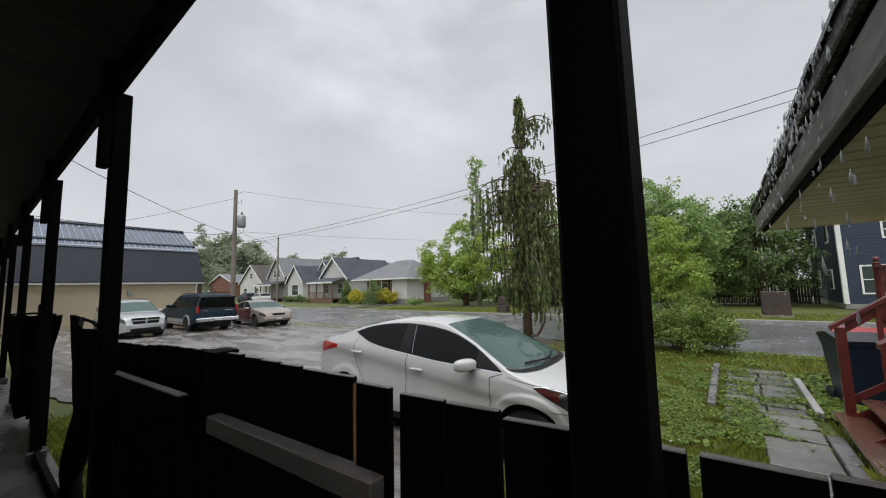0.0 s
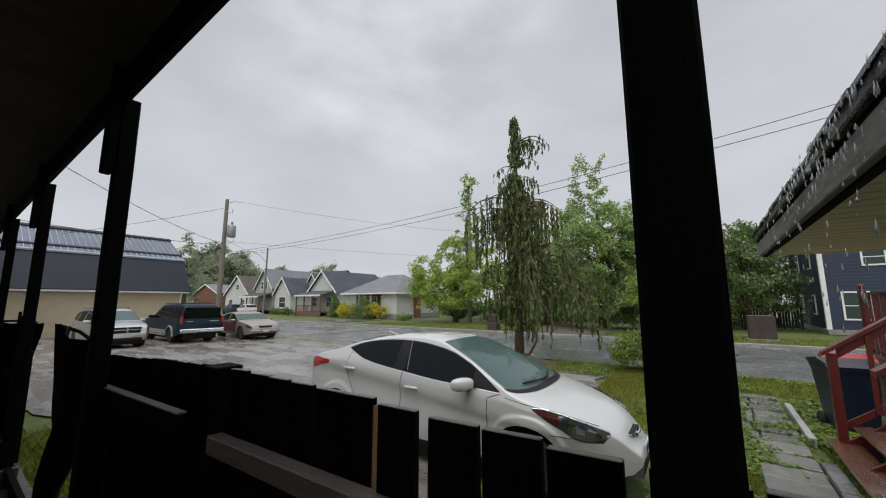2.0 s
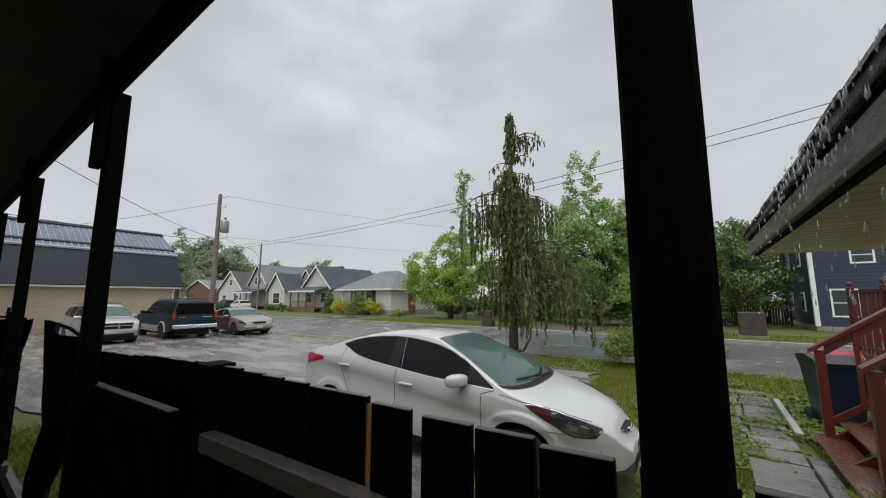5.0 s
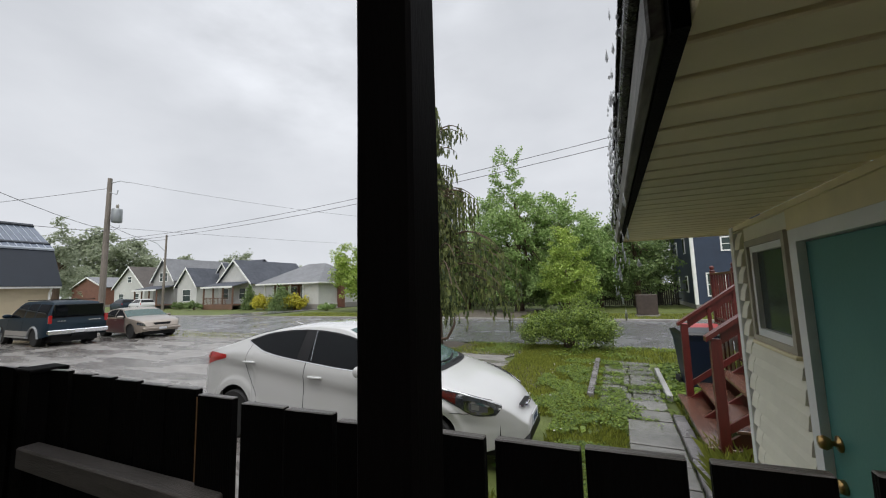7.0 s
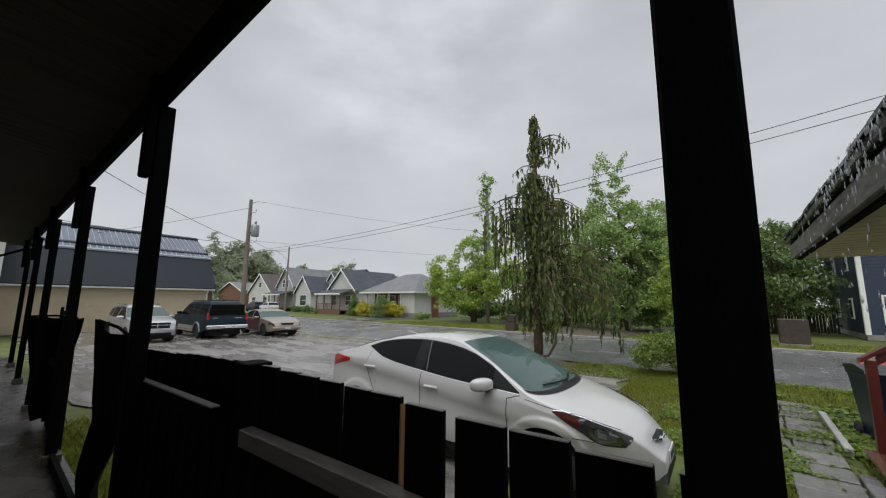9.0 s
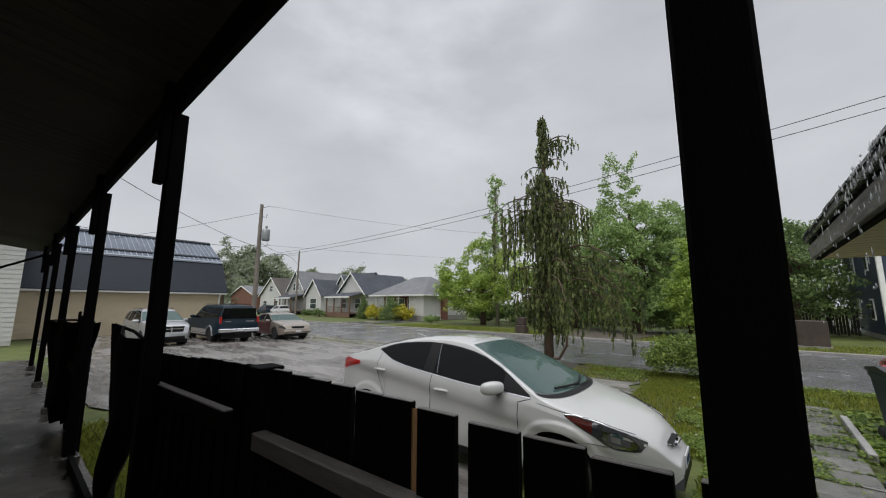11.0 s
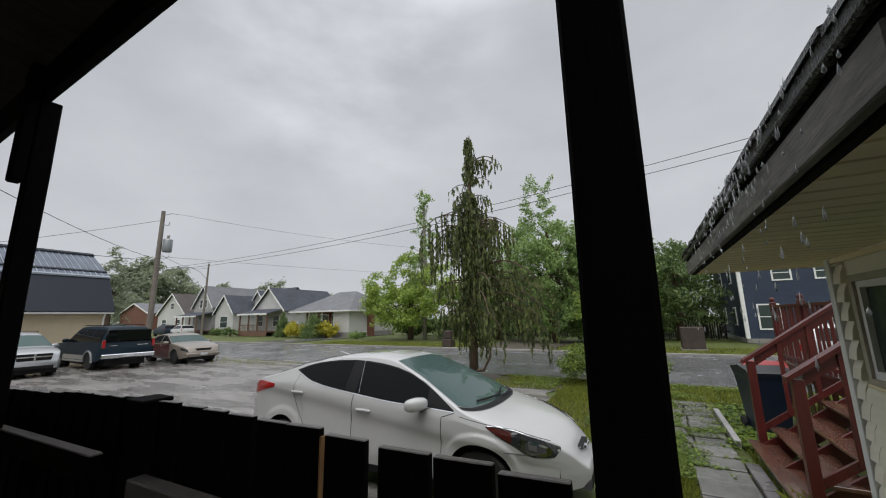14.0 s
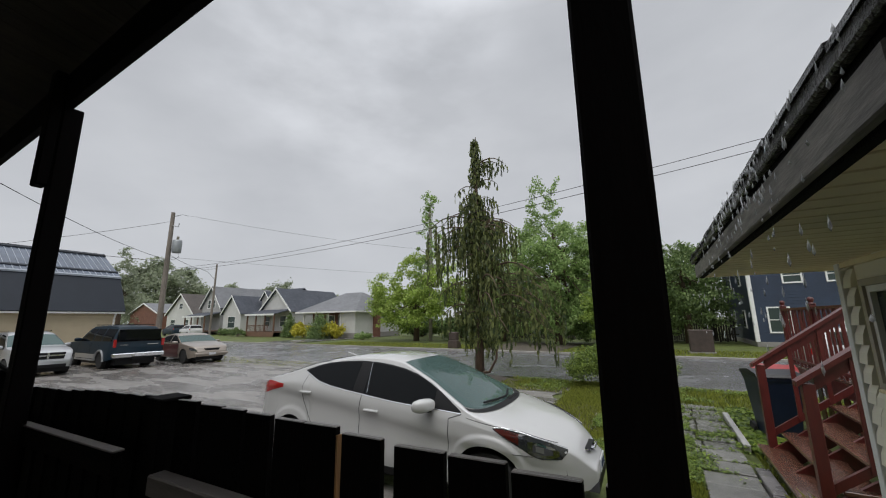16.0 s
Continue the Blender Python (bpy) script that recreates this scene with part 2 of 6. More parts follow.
M["cable"] = mat("black_cable", (0.03, 0.03, 0.032), 0.6)
M["leaf_fresh"] = leaf_mat("fresh_green_leaves", (0.17, 0.26, 0.04), (0.52, 0.64, 0.17), 0.55)
M["leaf_mid"] = leaf_mat("mid_green_leaves", (0.13, 0.22, 0.06), (0.46, 0.60, 0.24), 0.55)
M["leaf_dark"] = leaf_mat("dark_green_leaves", (0.07, 0.12, 0.04), (0.29, 0.39, 0.15), 0.5)
M["leaf_yellow"] = leaf_mat("yellow_green_leaves", (0.34, 0.32, 0.025), (0.62, 0.56, 0.07), 0.45)
M["leaf_cedar"] = leaf_mat("drooping_cedar_sprays", (0.03, 0.052, 0.02), (0.21, 0.24, 0.075), 0.4)
# paler, greyer green: distance haze of the rain mixed into the leaf colour
M["leaf_far"] = leaf_mat("rain_hazed_leaves", (0.23, 0.27, 0.18), (0.42, 0.46, 0.33), 0.55)
M["blade"] = leaf_mat("grass_blades", (0.10, 0.125, 0.02), (0.36, 0.39, 0.07), 0.45)
M["leaf_bush"] = leaf_mat("verge_bush_leaves", (0.045, 0.085, 0.018), (0.32, 0.42, 0.09), 0.4)
M["clover"] = leaf_mat("clover_leaves", (0.05, 0.10, 0.018), (0.27, 0.36, 0.055), 0.4)
M["petal"] = leaf_mat("pale_clover_flowers", (0.5, 0.5, 0.45), (0.7, 0.7, 0.66), 0.3)
M["water"] = glass_mat("falling_water", (0.8, 0.82, 0.85), rough=0.05, alpha=0.45)
M["white_car"] = mat("white_car_paint", (0.52, 0.52, 0.515), 0.26, vary=0.02, scale=2, coat=1.0)
M["silver_car"] = mat("silver_car_paint", (0.42, 0.43, 0.44), 0.3, metal=0.5, vary=0.04, scale=2, coat=0.8)
M["teal_car"] = mat("dark_teal_car_paint", (0.004, 0.016, 0.028), 0.5, vary=0.05, scale=2, coat=0.1, spec=0.3)
M["beige_car"] = mat("beige_car_paint", (0.28, 0.24, 0.2), 0.32, metal=0.4, vary=0.04, scale=2, coat=0.8)
M["maroon_car"] = mat("maroon_car_paint", (0.09, 0.012, 0.014), 0.3, vary=0.06, scale=2, coat=0.8)
M["car_glass"] = glass_mat("tinted_car_glass", (0.004, 0.005, 0.006), rough=0.02, alpha=0.06, spec=0.2)
# green-grey base stands in for sky and tree reflections on the glass
M["windshield"] = glass_mat("reflection_tinted_windshield", (0.06, 0.105, 0.1), rough=0.02, alpha=0.12)
M["black_plastic"] = mat("black_plastic", (0.008, 0.008, 0.009), 0.5, vary=0.1, spec=0.25)
M["tyre"] = mat("tyre_rubber", (0.015, 0.015, 0.015), 0.75, vary=0.2, bump=0.2)
M["rim"] = mat("alloy_rim", (0.45, 0.45, 0.46), 0.3, metal=0.8, vary=0.05)
M["chrome"] = mat("chrome", (0.7, 0.7, 0.72), 0.12, metal=1.0, vary=0.02)
M["red_lens"] = mat("red_lens", (0.35, 0.012, 0.012), 0.15, vary=0.1, coat=0.6)
M["amber_lens"] = mat("amber_lens", (0.075, 0.012, 0.008), 0.15, vary=0.1, coat=0.6)
M["clear_lens"] = mat("headlight_lens", (0.06, 0.065, 0.07), 0.08, metal=0.5, vary=0.3, scale=18, coat=1.0)
M["plate"] = mat("plate_white", (0.55, 0.56, 0.58), 0.5, vary=0.05)
M["plate_ink"] = mat("plate_ink", (0.04, 0.06, 0.16), 0.5)
M["seat"] = mat("grey_seat_cloth", (0.06, 0.062, 0.065), 0.8, vary=0.2)
M["bin_black"] = mat("black_bin_plastic", (0.014, 0.015, 0.018), 0.4, vary=0.15)
M["bin_blue"] = mat("blue_bin_plastic", (0.008, 0.015, 0.035), 0.4, vary=0.15)
M["bin_lid"] = mat("red_lid_plastic", (0.35, 0.02, 0.02), 0.35, vary=0.1)
M["tarp"] = mat("black_wet_tarp", (0.003, 0.003, 0.0033), 0.8, vary=0.3, bump=0.3, bscale=12, spec=0.06)
M["stone_brown"] = mat("brown_stone_block", (0.06, 0.043, 0.036), 0.7, vary=0.3, scale=5, bump=0.4)


# ---- mesh helpers ----
def link(name, bm, material, parent=None, smooth=False):
    me = bpy.data.meshes.new(name)
    bmesh.ops.recalc_face_normals(bm, faces=bm.faces) if len(bm.faces) < 20000 else None
    bm.to_mesh(me)
    bm.free()
    for one in material if isinstance(material, (list, tuple)) else (material,):
        me.materials.append(one)
    if smooth:
        me.polygons.foreach_set("use_smooth", [True] * len(me.polygons))
    ob = new(name, me)
    ob.parent = parent
    return ob


def part(name, bm, material, parent, label="", smooth=False):
    """Links a bmesh as one mesh object under a thing or a part."""
    ob = link(name, bm, material, parent, smooth)
    return tagged(ob, label) if label else ob


def raw(name, verts, faces, material, parent=None, smooth=False):
    me = bpy.data.meshes.new(name)
    me.from_pydata(verts, [], faces)
    for one in material if isinstance(material, (list, tuple)) else (material,):
        me.materials.append(one)
    if smooth:
        me.polygons.foreach_set("use_smooth", [True] * len(me.polygons))
    ob = new(name, me)
    ob.parent = parent
    return ob


def empty(name, m=None, label="", category="", group="", kind=""):
    ob = new(name)
    ob.empty_display_size = 0.1
    if m is not None:
        ob.matrix_basis = m
    return tagged(ob, label, category, group, kind)


def box(x0, x1, y0, y1, z0, z1, bm=None, bevel=0.0, m=None):
    bm = bm or bmesh.new()
    vs = [bm.verts.new((x, y, z)) for z in (z0, z1) for y in (y0, y1) for x in (x0, x1)]
    fs = [bm.faces.new([vs[i] for i in f]) for f in ((0, 2, 3, 1), (4, 5, 7, 6), (0, 1, 5, 4), (2, 6, 7, 3), (0, 4, 6, 2), (1, 3, 7, 5))]
    if bevel:
        es = list({e for f in fs for e in f.edges})
        out = bmesh.ops.bevel(bm, geom=es, offset=bevel, segments=1, affect="EDGES", profile=0.5)
    if m is not None:
        bmesh.ops.transform(bm, matrix=m, verts=bm.verts if not bevel else bm.verts)
    return bm


def tube(pts, radii, sides=8, bm=None, cap=True):
    """A tapered tube along points."""
    bm = bm or bmesh.new()
    rings = []
    pts = [Vector(p) for p in pts]
    for i, p in enumerate(pts):
        d = (pts[min(i + 1, len(pts) - 1)] - pts[max(i - 1, 0)]).normalized()
        u = d.orthogonal().normalized() if abs(d.z) < 0.99 else Vector((1, 0, 0))
        if abs(d.z) < 0.99:
            u = d.cross(Vector((0, 0, 1))).normalized()
        v = d.cross(u)
        r = radii[i] if isinstance(radii, (list, tuple)) else radii
        rings.append([bm.verts.new(p + r * (math.cos(a) * u + math.sin(a) * v)) for a in (2 * math.pi * k / sides for k in range(sides))])
    for a, b in zip(rings, rings[1:]):
        for k in range(sides):
            bm.faces.new((a[k], a[(k + 1) % sides], b[(k + 1) % sides], b[k]))
    if cap:
        bm.faces.new(rings[0][::-1])
        bm.faces.new(rings[-1])
    return bm


def prism(poly, y0, y1, axis="y", bm=None):
    """A flat outline (pairs) pushed from y0 to y1 along an axis; the pairs are the two other axes in order."""
    bm = bm or bmesh.new()
    def at(a, b, c):
        return {"x": (c, a, b), "y": (a, c, b), "z": (a, b, c)}[axis]
    lo = [bm.verts.new(at(a, b, y0)) for a, b in poly]
    hi = [bm.verts.new(at(a, b, y1)) for a, b in poly]
    bm.faces.new(lo)
    bm.faces.new(hi[::-1])
    for k in range(len(poly)):
        j = (k + 1) % len(poly)
        bm.faces.new((lo[k], hi[k], hi[j], lo[j]))
    return bm


def lathe(profile, sides=16, bm=None, at=(0, 0, 0), axis="z"):
    """A turned shape from (radius, height) pairs."""
    bm = bm or bmesh.new()
    rings = []
    for r, h in profile:
        ring = []
        for k in range(sides):
            a = 2 * math.pi * k / sides
            c, s = r * math.cos(a), r * math.sin(a)
            p = (c, s, h) if axis == "z" else (c, h, s)
            ring.append(bm.verts.new((p[0] + at[0], p[1] + at[1], p[2] + at[2])))
        rings.append(ring)
    for a, b in zip(rings, rings[1:]):
        for k in range(sides):
            bm.faces.new((a[k], a[(k + 1) % sides], b[(k + 1) % sides], b[k]))
    bm.faces.new(rings[0][::-1])
    bm.faces.new(rings[-1])
    return bm


rnd = random.Random(7)

# ---- the ground ----
ROAD_Y0, ROAD_Y1 = 12.7, 21.6
PORCH_Z = 0.33


def ground_height(x, y):
    return 0.03 * noise.noise((x * 0.25, y * 0.25, 0)) + 0.012 * noise.noise((x * 1.3, y * 1.3, 3))


def sheet(name, x0, x1, y0, y1, z, nx, ny, material, wob=1.0, edge=0.0, label="", category="ground"):
    """A gently uneven patch of ground with a ragged rim and a skirt below it."""
    verts, faces = [], []
    for j in range(ny + 1):
        for i in range(nx + 1):
            x, y = x0 + (x1 - x0) * i / nx, y0 + (y1 - y0) * j / ny
            rim = i in (0, nx) or j in (0, ny)
            if rim and edge:
                x += edge * noise.noise((x * 1.1, y * 1.1, 7))
                y += edge * noise.noise((x * 1.1, y * 1.1, 11))
            verts.append((x, y, z + wob * ground_height(x, y)))
    for j in range(ny):
        for i in range(nx):
            a = j * (nx + 1) + i
            faces.append((a, a + 1, a + nx + 2, a + nx + 1))
    ob = raw(name, verts, faces, material, smooth=True)
    return tagged(ob, label, category, kind="structure")


# one sheet to the horizon, finer near the porch
gx = [-900, -300, -120, -70] + [-45 + 1.5 * i for i in range(47)] + [40, 90, 300, 900]
gy = [-900, -200, -40, -10] + [-2 + 0.75 * i for i in range(60)] + [55, 80, 140, 400, 900]
gv = [(x, y, -0.03 + (ground_height(x, y) * 0.5 if abs(x) < 46 and -3 < y < 46 else 0)) for y in gy for x in gx]
gf = [(j * len(gx) + i, j * len(gx) + i + 1, (j + 1) * len(gx) + i + 1, (j + 1) * len(gx) + i) for j in range(len(gy) - 1) for i in range(len(gx) - 1)]
tagged(raw("ground", gv, gf, M["grass"], smooth=True), "wet green lawn with clover and bare patches", "lawn", kind="structure")

sheet("gravel_lot", -44, -2.1, 1.2, 11.6, 0.0, 90, 30, M["lot"], 0.7, 0.6, "wet muddy gravel parking lot with puddles", "parking lot")
sheet("lot_entrance", -24, -9.5, 10.9, 13.2, 0.012, 30, 8, M["lot"], 0.5, 0.5, "wet gravel entrance strip between lot and road", "driveway")
sheet("tyre_worn_ground", -2.9, -0.7, 7.4, 9.6, -0.02, 14, 16, M["soil"], 0.5, 0.5, "bare muddy soil worn into the lawn", "soil")
sheet("tree_soil", -6.6, -3.9, 11.2, 12.5, 0.012, 12, 8, M["soil"], 0.8, 0.4, "bare brown soil round the drooping tree", "soil")
road = sheet("road", -300, 120, ROAD_Y0, ROAD_Y1, 0.012, 140, 12, M["road"], 0.1, 0.0, "rain-soaked grey asphalt street", "road")
sheet("driveway_far", -33.6, -29.2, ROAD_Y1, 40, 0.02, 8, 20, M["road"], 0.1, 0.2, "wet dark driveway beside the white bungalow", "driveway")
sheet("drive_far_gravel", -10.5, -5.0, ROAD_Y1 + 0.2, 31, 0.02, 10, 16, M["soil"], 0.2, 0.5, "wet brown gravel drive across the road", "driveway")
for y0, y1, nm in ((ROAD_Y1 - 0.02, ROAD_Y1 + 0.16, "curb_far"),):
    tagged(link(nm, box(-300, 120, y0, y1, -0.1, 0.11, bevel=0.02), M["curb"]), "low wet concrete curb along the street", "curb", kind="structure")

# ---- porch: slab, posts, beam, ceiling ----
tagged(link("floor", box(-16, 1.33, -3.2, 0.72, -0.2, PORCH_Z, bevel=0.015), M["concrete"]), "worn wet concrete porch walkway", "floor", kind="structure")
POST_X = [0.31, -2.49, -5.22, -7.98, -10.75, -13.5]
BEAM_Z = 3.2


def porch_post(x, near):
    t = empty("porch_post", pose(x, 0.6, PORCH_Z), "black-stained square wooden porch post on the concrete slab", "post", "porch posts")
    bm = box(-0.0475, 0.0475, -0.048, 0.038, 0.0, BEAM_Z - PORCH_Z)
    bmesh.ops.subdivide_edges(bm, edges=[e for e in bm.edges if abs(e.verts[0].co.z - e.verts[1].co.z) > 1], cuts=24)
    bmesh.ops.bevel(bm, geom=[e for e in bm.edges if abs(e.verts[0].co.z - e.verts[1].co.z) > 0.05], offset=0.006, segments=1, affect="EDGES")
    for v in bm.verts:
        v.co.x += 0.003 * noise.noise((v.co.z * 3, x, v.co.y * 5))
        v.co.y += 0.003 * noise.noise((v.co.z * 3, x + 5, v.co.x * 5))
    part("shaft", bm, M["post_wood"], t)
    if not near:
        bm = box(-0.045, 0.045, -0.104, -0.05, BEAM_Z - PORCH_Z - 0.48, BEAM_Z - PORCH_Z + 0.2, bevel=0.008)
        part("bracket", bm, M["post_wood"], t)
        part("base_block", box(-0.075, 0.075, -0.075, 0.075, 0.0, 0.09, bevel=0.01), M["concrete"], t, "rough concrete foot")
    return t


for i, x in enumerate(POST_X):
    porch_post(x, i == 0)

beam = empty("porch_beam", pose(0, 0, 0), "black wooden beam carried by the porch posts", "beam")
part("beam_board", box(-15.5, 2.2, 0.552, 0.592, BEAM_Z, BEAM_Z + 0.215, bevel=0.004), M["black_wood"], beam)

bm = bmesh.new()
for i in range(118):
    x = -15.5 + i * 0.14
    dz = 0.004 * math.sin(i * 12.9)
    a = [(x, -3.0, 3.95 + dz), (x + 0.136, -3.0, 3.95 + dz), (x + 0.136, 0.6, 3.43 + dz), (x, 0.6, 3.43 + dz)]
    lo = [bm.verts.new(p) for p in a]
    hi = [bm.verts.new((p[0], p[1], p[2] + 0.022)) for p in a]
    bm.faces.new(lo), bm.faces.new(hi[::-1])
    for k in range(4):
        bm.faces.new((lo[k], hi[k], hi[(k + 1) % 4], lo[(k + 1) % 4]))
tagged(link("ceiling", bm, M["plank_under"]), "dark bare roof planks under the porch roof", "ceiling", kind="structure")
bm = bmesh.new()
for k in range(2):
    z = 0.03 + 0.03 * k
    vs = [bm.verts.new(p) for p in ((-15.6, -3.1, 3.98 + z), (1.1, -3.1, 3.98 + z), (1.1, 0.605, 3.44 + z), (-15.6, 0.605, 3.44 + z))]
    bm.faces.new(vs)
tagged(link("porch_roof", bm, M["shingle"]), "dark shingled porch roof", "roof", kind="structure")
tagged(link("wall_south", box(-16, 1.6, -3.2, -3.0, -0.1, 4.2), M["siding"]), "cream siding house wall behind the porch", "wall", kind="structure")
tagged(link("wall_west", box(-15.75, -15.6, -3.2, -1.2, -0.1, 4.0), M["siding"]), "short siding wall at the porch end", "wall", kind="structure")
diag = empty("diagonal_brace", pose(0, 0, 0), "dark sloping brace bar under the porch beam", "brace")
part("bar", tube([(-13.8, 0.57, 3.22), (-15.62, -1.25, 2.35)], 0.03, 6), M["black_wood"], diag)

# ---- fence: pickets, rails, posts ----
FENCE_TOP = 1.68


def picket(x, w, y, top, tilt, parent, raw_edge=False):
    bm = box(-w / 2, w / 2, 0, 0.02, 0.0, top - 0.12, bevel=0.002)
    for v in bm.verts:
        if v.co.z > 0.5:
            v.co.z += 0.004 * (v.co.x / w) + 0.004 * noise.noise((x * 9, v.co.x * 30, 2))
    # top faces get the paler wood as a painted wet highlight
    for f in bm.faces:
        if f.calc_center_median().z > top - 0.128 + 0.0:
            f.material_index = 1
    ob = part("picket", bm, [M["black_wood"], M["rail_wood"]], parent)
    ob.matrix_basis = pose(x, y, 0.12, 0, tilt, 0)
    if raw_edge:
        e = part("split_edge", box(w / 2 + 0.001, w / 2 + 0.007, 0.001, 0.019, 0.8, top - 0.14), M["raw_wood"], ob, "freshly split bare wood edge")
    return ob


fence = empty("picket_fence", pose(0, 0, 0), "black-painted wooden picket fence with gaps and a weathered rail", "fence")
x = -0.383
for i in range(-6, 9):
    if i <= -1:
        px = -0.563 + 0.1485 * (i + 1)
        picket(px, 0.14 if i == -1 else 0.132 if i > -5 else 0.140, 0.806 + 0.004 * (i % 2), FENCE_TOP + 0.004 * math.sin(i * 3.1), 0.3 * math.sin(i * 2.3), fence, raw_edge=(i == -1))
    else:
        px = (-0.383, -0.204, -0.029, 0.13, 0.29, 0.444, 0.612, 0.782, 0.945)[i]
        picket(px, (0.138, 0.142, 0.137, 0.14, 0.14, 0.143, 0.141, 0.137, 0.14)[i], 0.785 - 0.012 * min(i, 2) + 0.012 * max(0, i - 3), FENCE_TOP + (0, 0, 0.008, 0, 0, 0, 0.004, 0.004, 0.01)[i], 0.5 * math.sin(i * 1.7), fence)
rail_bm = prism([(-1.40, 1.346), (-0.335, 1.378), (-0.335, 1.45), (-1.40, 1.418)], 0.738, 0.80)
bmesh.ops.bevel(rail_bm, geom=rail_bm.edges[:], offset=0.005, segments=1, affect="EDGES")
part("rail", rail_bm, M["rail_wood"], fence, "weathered grey-brown rail with a sawn end")
part("rail_block", box(-0.33, -0.2, 0.745, 0.80, 1.2, 1.375, bevel=0.008), M["black_wood"], fence, "dark block under the rail end")
part("rail", box(-1.41, 1.1, 0.735, 0.775, 0.5, 0.6, bevel=0.006, m=pose(0, 0, 0, 0, 0, -0.8)), M["rail_wood"], fence)
fp = part("fence_post", box(-1.50, -1.405, 0.76, 0.855, 0.0, FENCE_TOP - 0.01, bevel=0.004), M["black_wood"], fence)
part("post_cap", box(-1.515, -1.39, 0.75, 0.865, FENCE_TOP - 0.01, FENCE_TOP + 0.006, bevel=0.004), M["black_wood"], fp, "worn flat cap")
fence2 = empty("board_fence", pose(0, 0, 0), "tight black board fence between porch posts", "fence")
for i in range(11):
    picket(-1.585 - 0.128 * i, 0.126, 0.80 - 0.012 * i, FENCE_TOP - 0.004 * i + 0.004 * math.sin(i * 5), 0.2 * math.sin(i * 3), fence2)
part("rail", box(-2.62, -1.51, 0.735, 0.772, 1.40, 1.487, bevel=0.005, m=pose(0, 0.02, 0, 0, 0, 3)), M["black_wood"], fence2)
# added strip: the lit top edge of the black rail
part("rail_highlight", box(-2.62, -1.51, 0.733, 0.775, 1.488, 1.496, bevel=0.002, m=pose(0, 0.02, 0, 0, 0, 3)), M["rail_wood"], fence2, "thin pale strip painted as the sky-lit rail top")

# leaning fence panel and tarp further along
fence3 = empty("leaning_fence_panel", pose(0, 0, 0), "dark fence panel leaning between the far porch posts", "fence")
for i in range(9):
    picket(-5.55 - 0.16 * i, 0.15, 0.68, 1.45 + 0.05 * i, -3, fence3)
part("rail", box(-7.4, -5.4, 0.63, 0.67, 1.1, 1.2), M["black_wood"], fence3)


def tarp(m, w, h, label):
    verts, faces = [], []
    nu, nv = 12, 14
    for j in range(nv + 1):
        for i in range(nu + 1):
            u, v = i / nu, j / nv
            x = (u - 0.5) * w * (1 - 0.45 * v + 0.25 * math.sin(3 * v + 1))
            verts.append((x, 0.05 * math.sin(9 * u + 2 * v) + 0.06 * noise.noise((u * 3, v * 3, 1)), -h * v + 0.06 * noise.noise((u * 4, v, 4))))
    for j in range(nv):
        for i in range(nu):
            a = j * (nu + 1) + i
            faces.append((a, a + 1, a + nu + 2, a + nu + 1))
    t = empty("hanging_tarp", m, label, "tarp")
    part("top_fold", tube([(-0.5 * w, 0, 0.0), (0, 0.02, 0.015), (0.5 * w, 0, 0.0)], 0.013, 7), M["tarp"], t)
    ob = raw("sheet", verts, faces, M["tarp"], t, smooth=True)
    md = ob.modifiers.new("thick", "SOLIDIFY")
    md.thickness = 0.006
    return t


tarp(pose(-3.72, 0.70, 1.72, 0, 5, 2), 1.15, 1.38, "black wet tarp draped over the fence end")
tarp(pose(-6.9, 0.62, 1.72, 0, 0, 20), 1.0, 1.3, "black wet tarp draped over the far fence panel")
gate = empty("low_rail", pose(0, 0, 0), "low dark timber rail between porch posts near the ground", "rail")
part("board", box(-5.35, -2.7, 0.58, 0.62, 0.33, 0.43), M["black_wood"], gate)

# garden chair at the end of the walkway
ch = empty("garden_chair", pose(-12.6, -1.5, PORCH_Z), "black metal garden chair on the far walkway", "chair")
part("seat", box(-0.22, 0.22, -0.22, 0.22, 0.42, 0.445, bevel=0.01), M["black_plastic"], ch)
part("backrest", box(-0.22, -0.2, -0.22, 0.22, 0.5, 0.85, bevel=0.008), M["black_plastic"], ch)
for sx in (-0.2, 0.2):
    for sy in (-0.2, 0.2):
        part("leg", tube([(sx, sy, 0), (sx * 0.95, sy * 0.95, 0.43)], 0.014, 6), M["black_plastic"], ch)

# ---- the extension with the green door ----
WX, WY, SOF = 1.33, 3.06, 2.285
ext = empty("wall_extension", pose(0, 0, 0), "cream vinyl-sided wall with a window and a teal door", "wall", kind="structure")
WIN = (2.33, 2.82, 1.635, 2.135)
DOOR = (1.27, 2.19, 2.10)
bm = box(WX, WX + 0.12, 2.93, WY, 0.0, SOF)
box(WX, WX + 0.12, WIN[0] - 0.02, WIN[1] + 0.06, 0.0, WIN[2] - 0.02, bm)
box(WX, WX + 0.12, WIN[0] - 0.02, 2.93, WIN[3] + 0.02, SOF, bm)
box(WX, WX + 0.12, DOOR[1] + 0.08, WIN[0] - 0.02, 0.0, SOF, bm)
box(WX, WX + 0.12, DOOR[0] - 0.08, DOOR[1] + 0.08, DOOR[2] + 0.06, SOF, bm)
box(WX, WX + 0.12, -3.0, DOOR[0] - 0.08, 0.0, SOF, bm)
part("wall_core", bm, M["siding"], ext)
part("end_wall", box(WX + 0.125, 7.5, WY - 0.12, WY, 0.0, SOF + 0.3), M["siding"], ext)
part("foundation", box(WX - 0.01, WX + 0.1, 0.75, WY + 0.01, 0.0, 0.32), M["concrete"], ext)


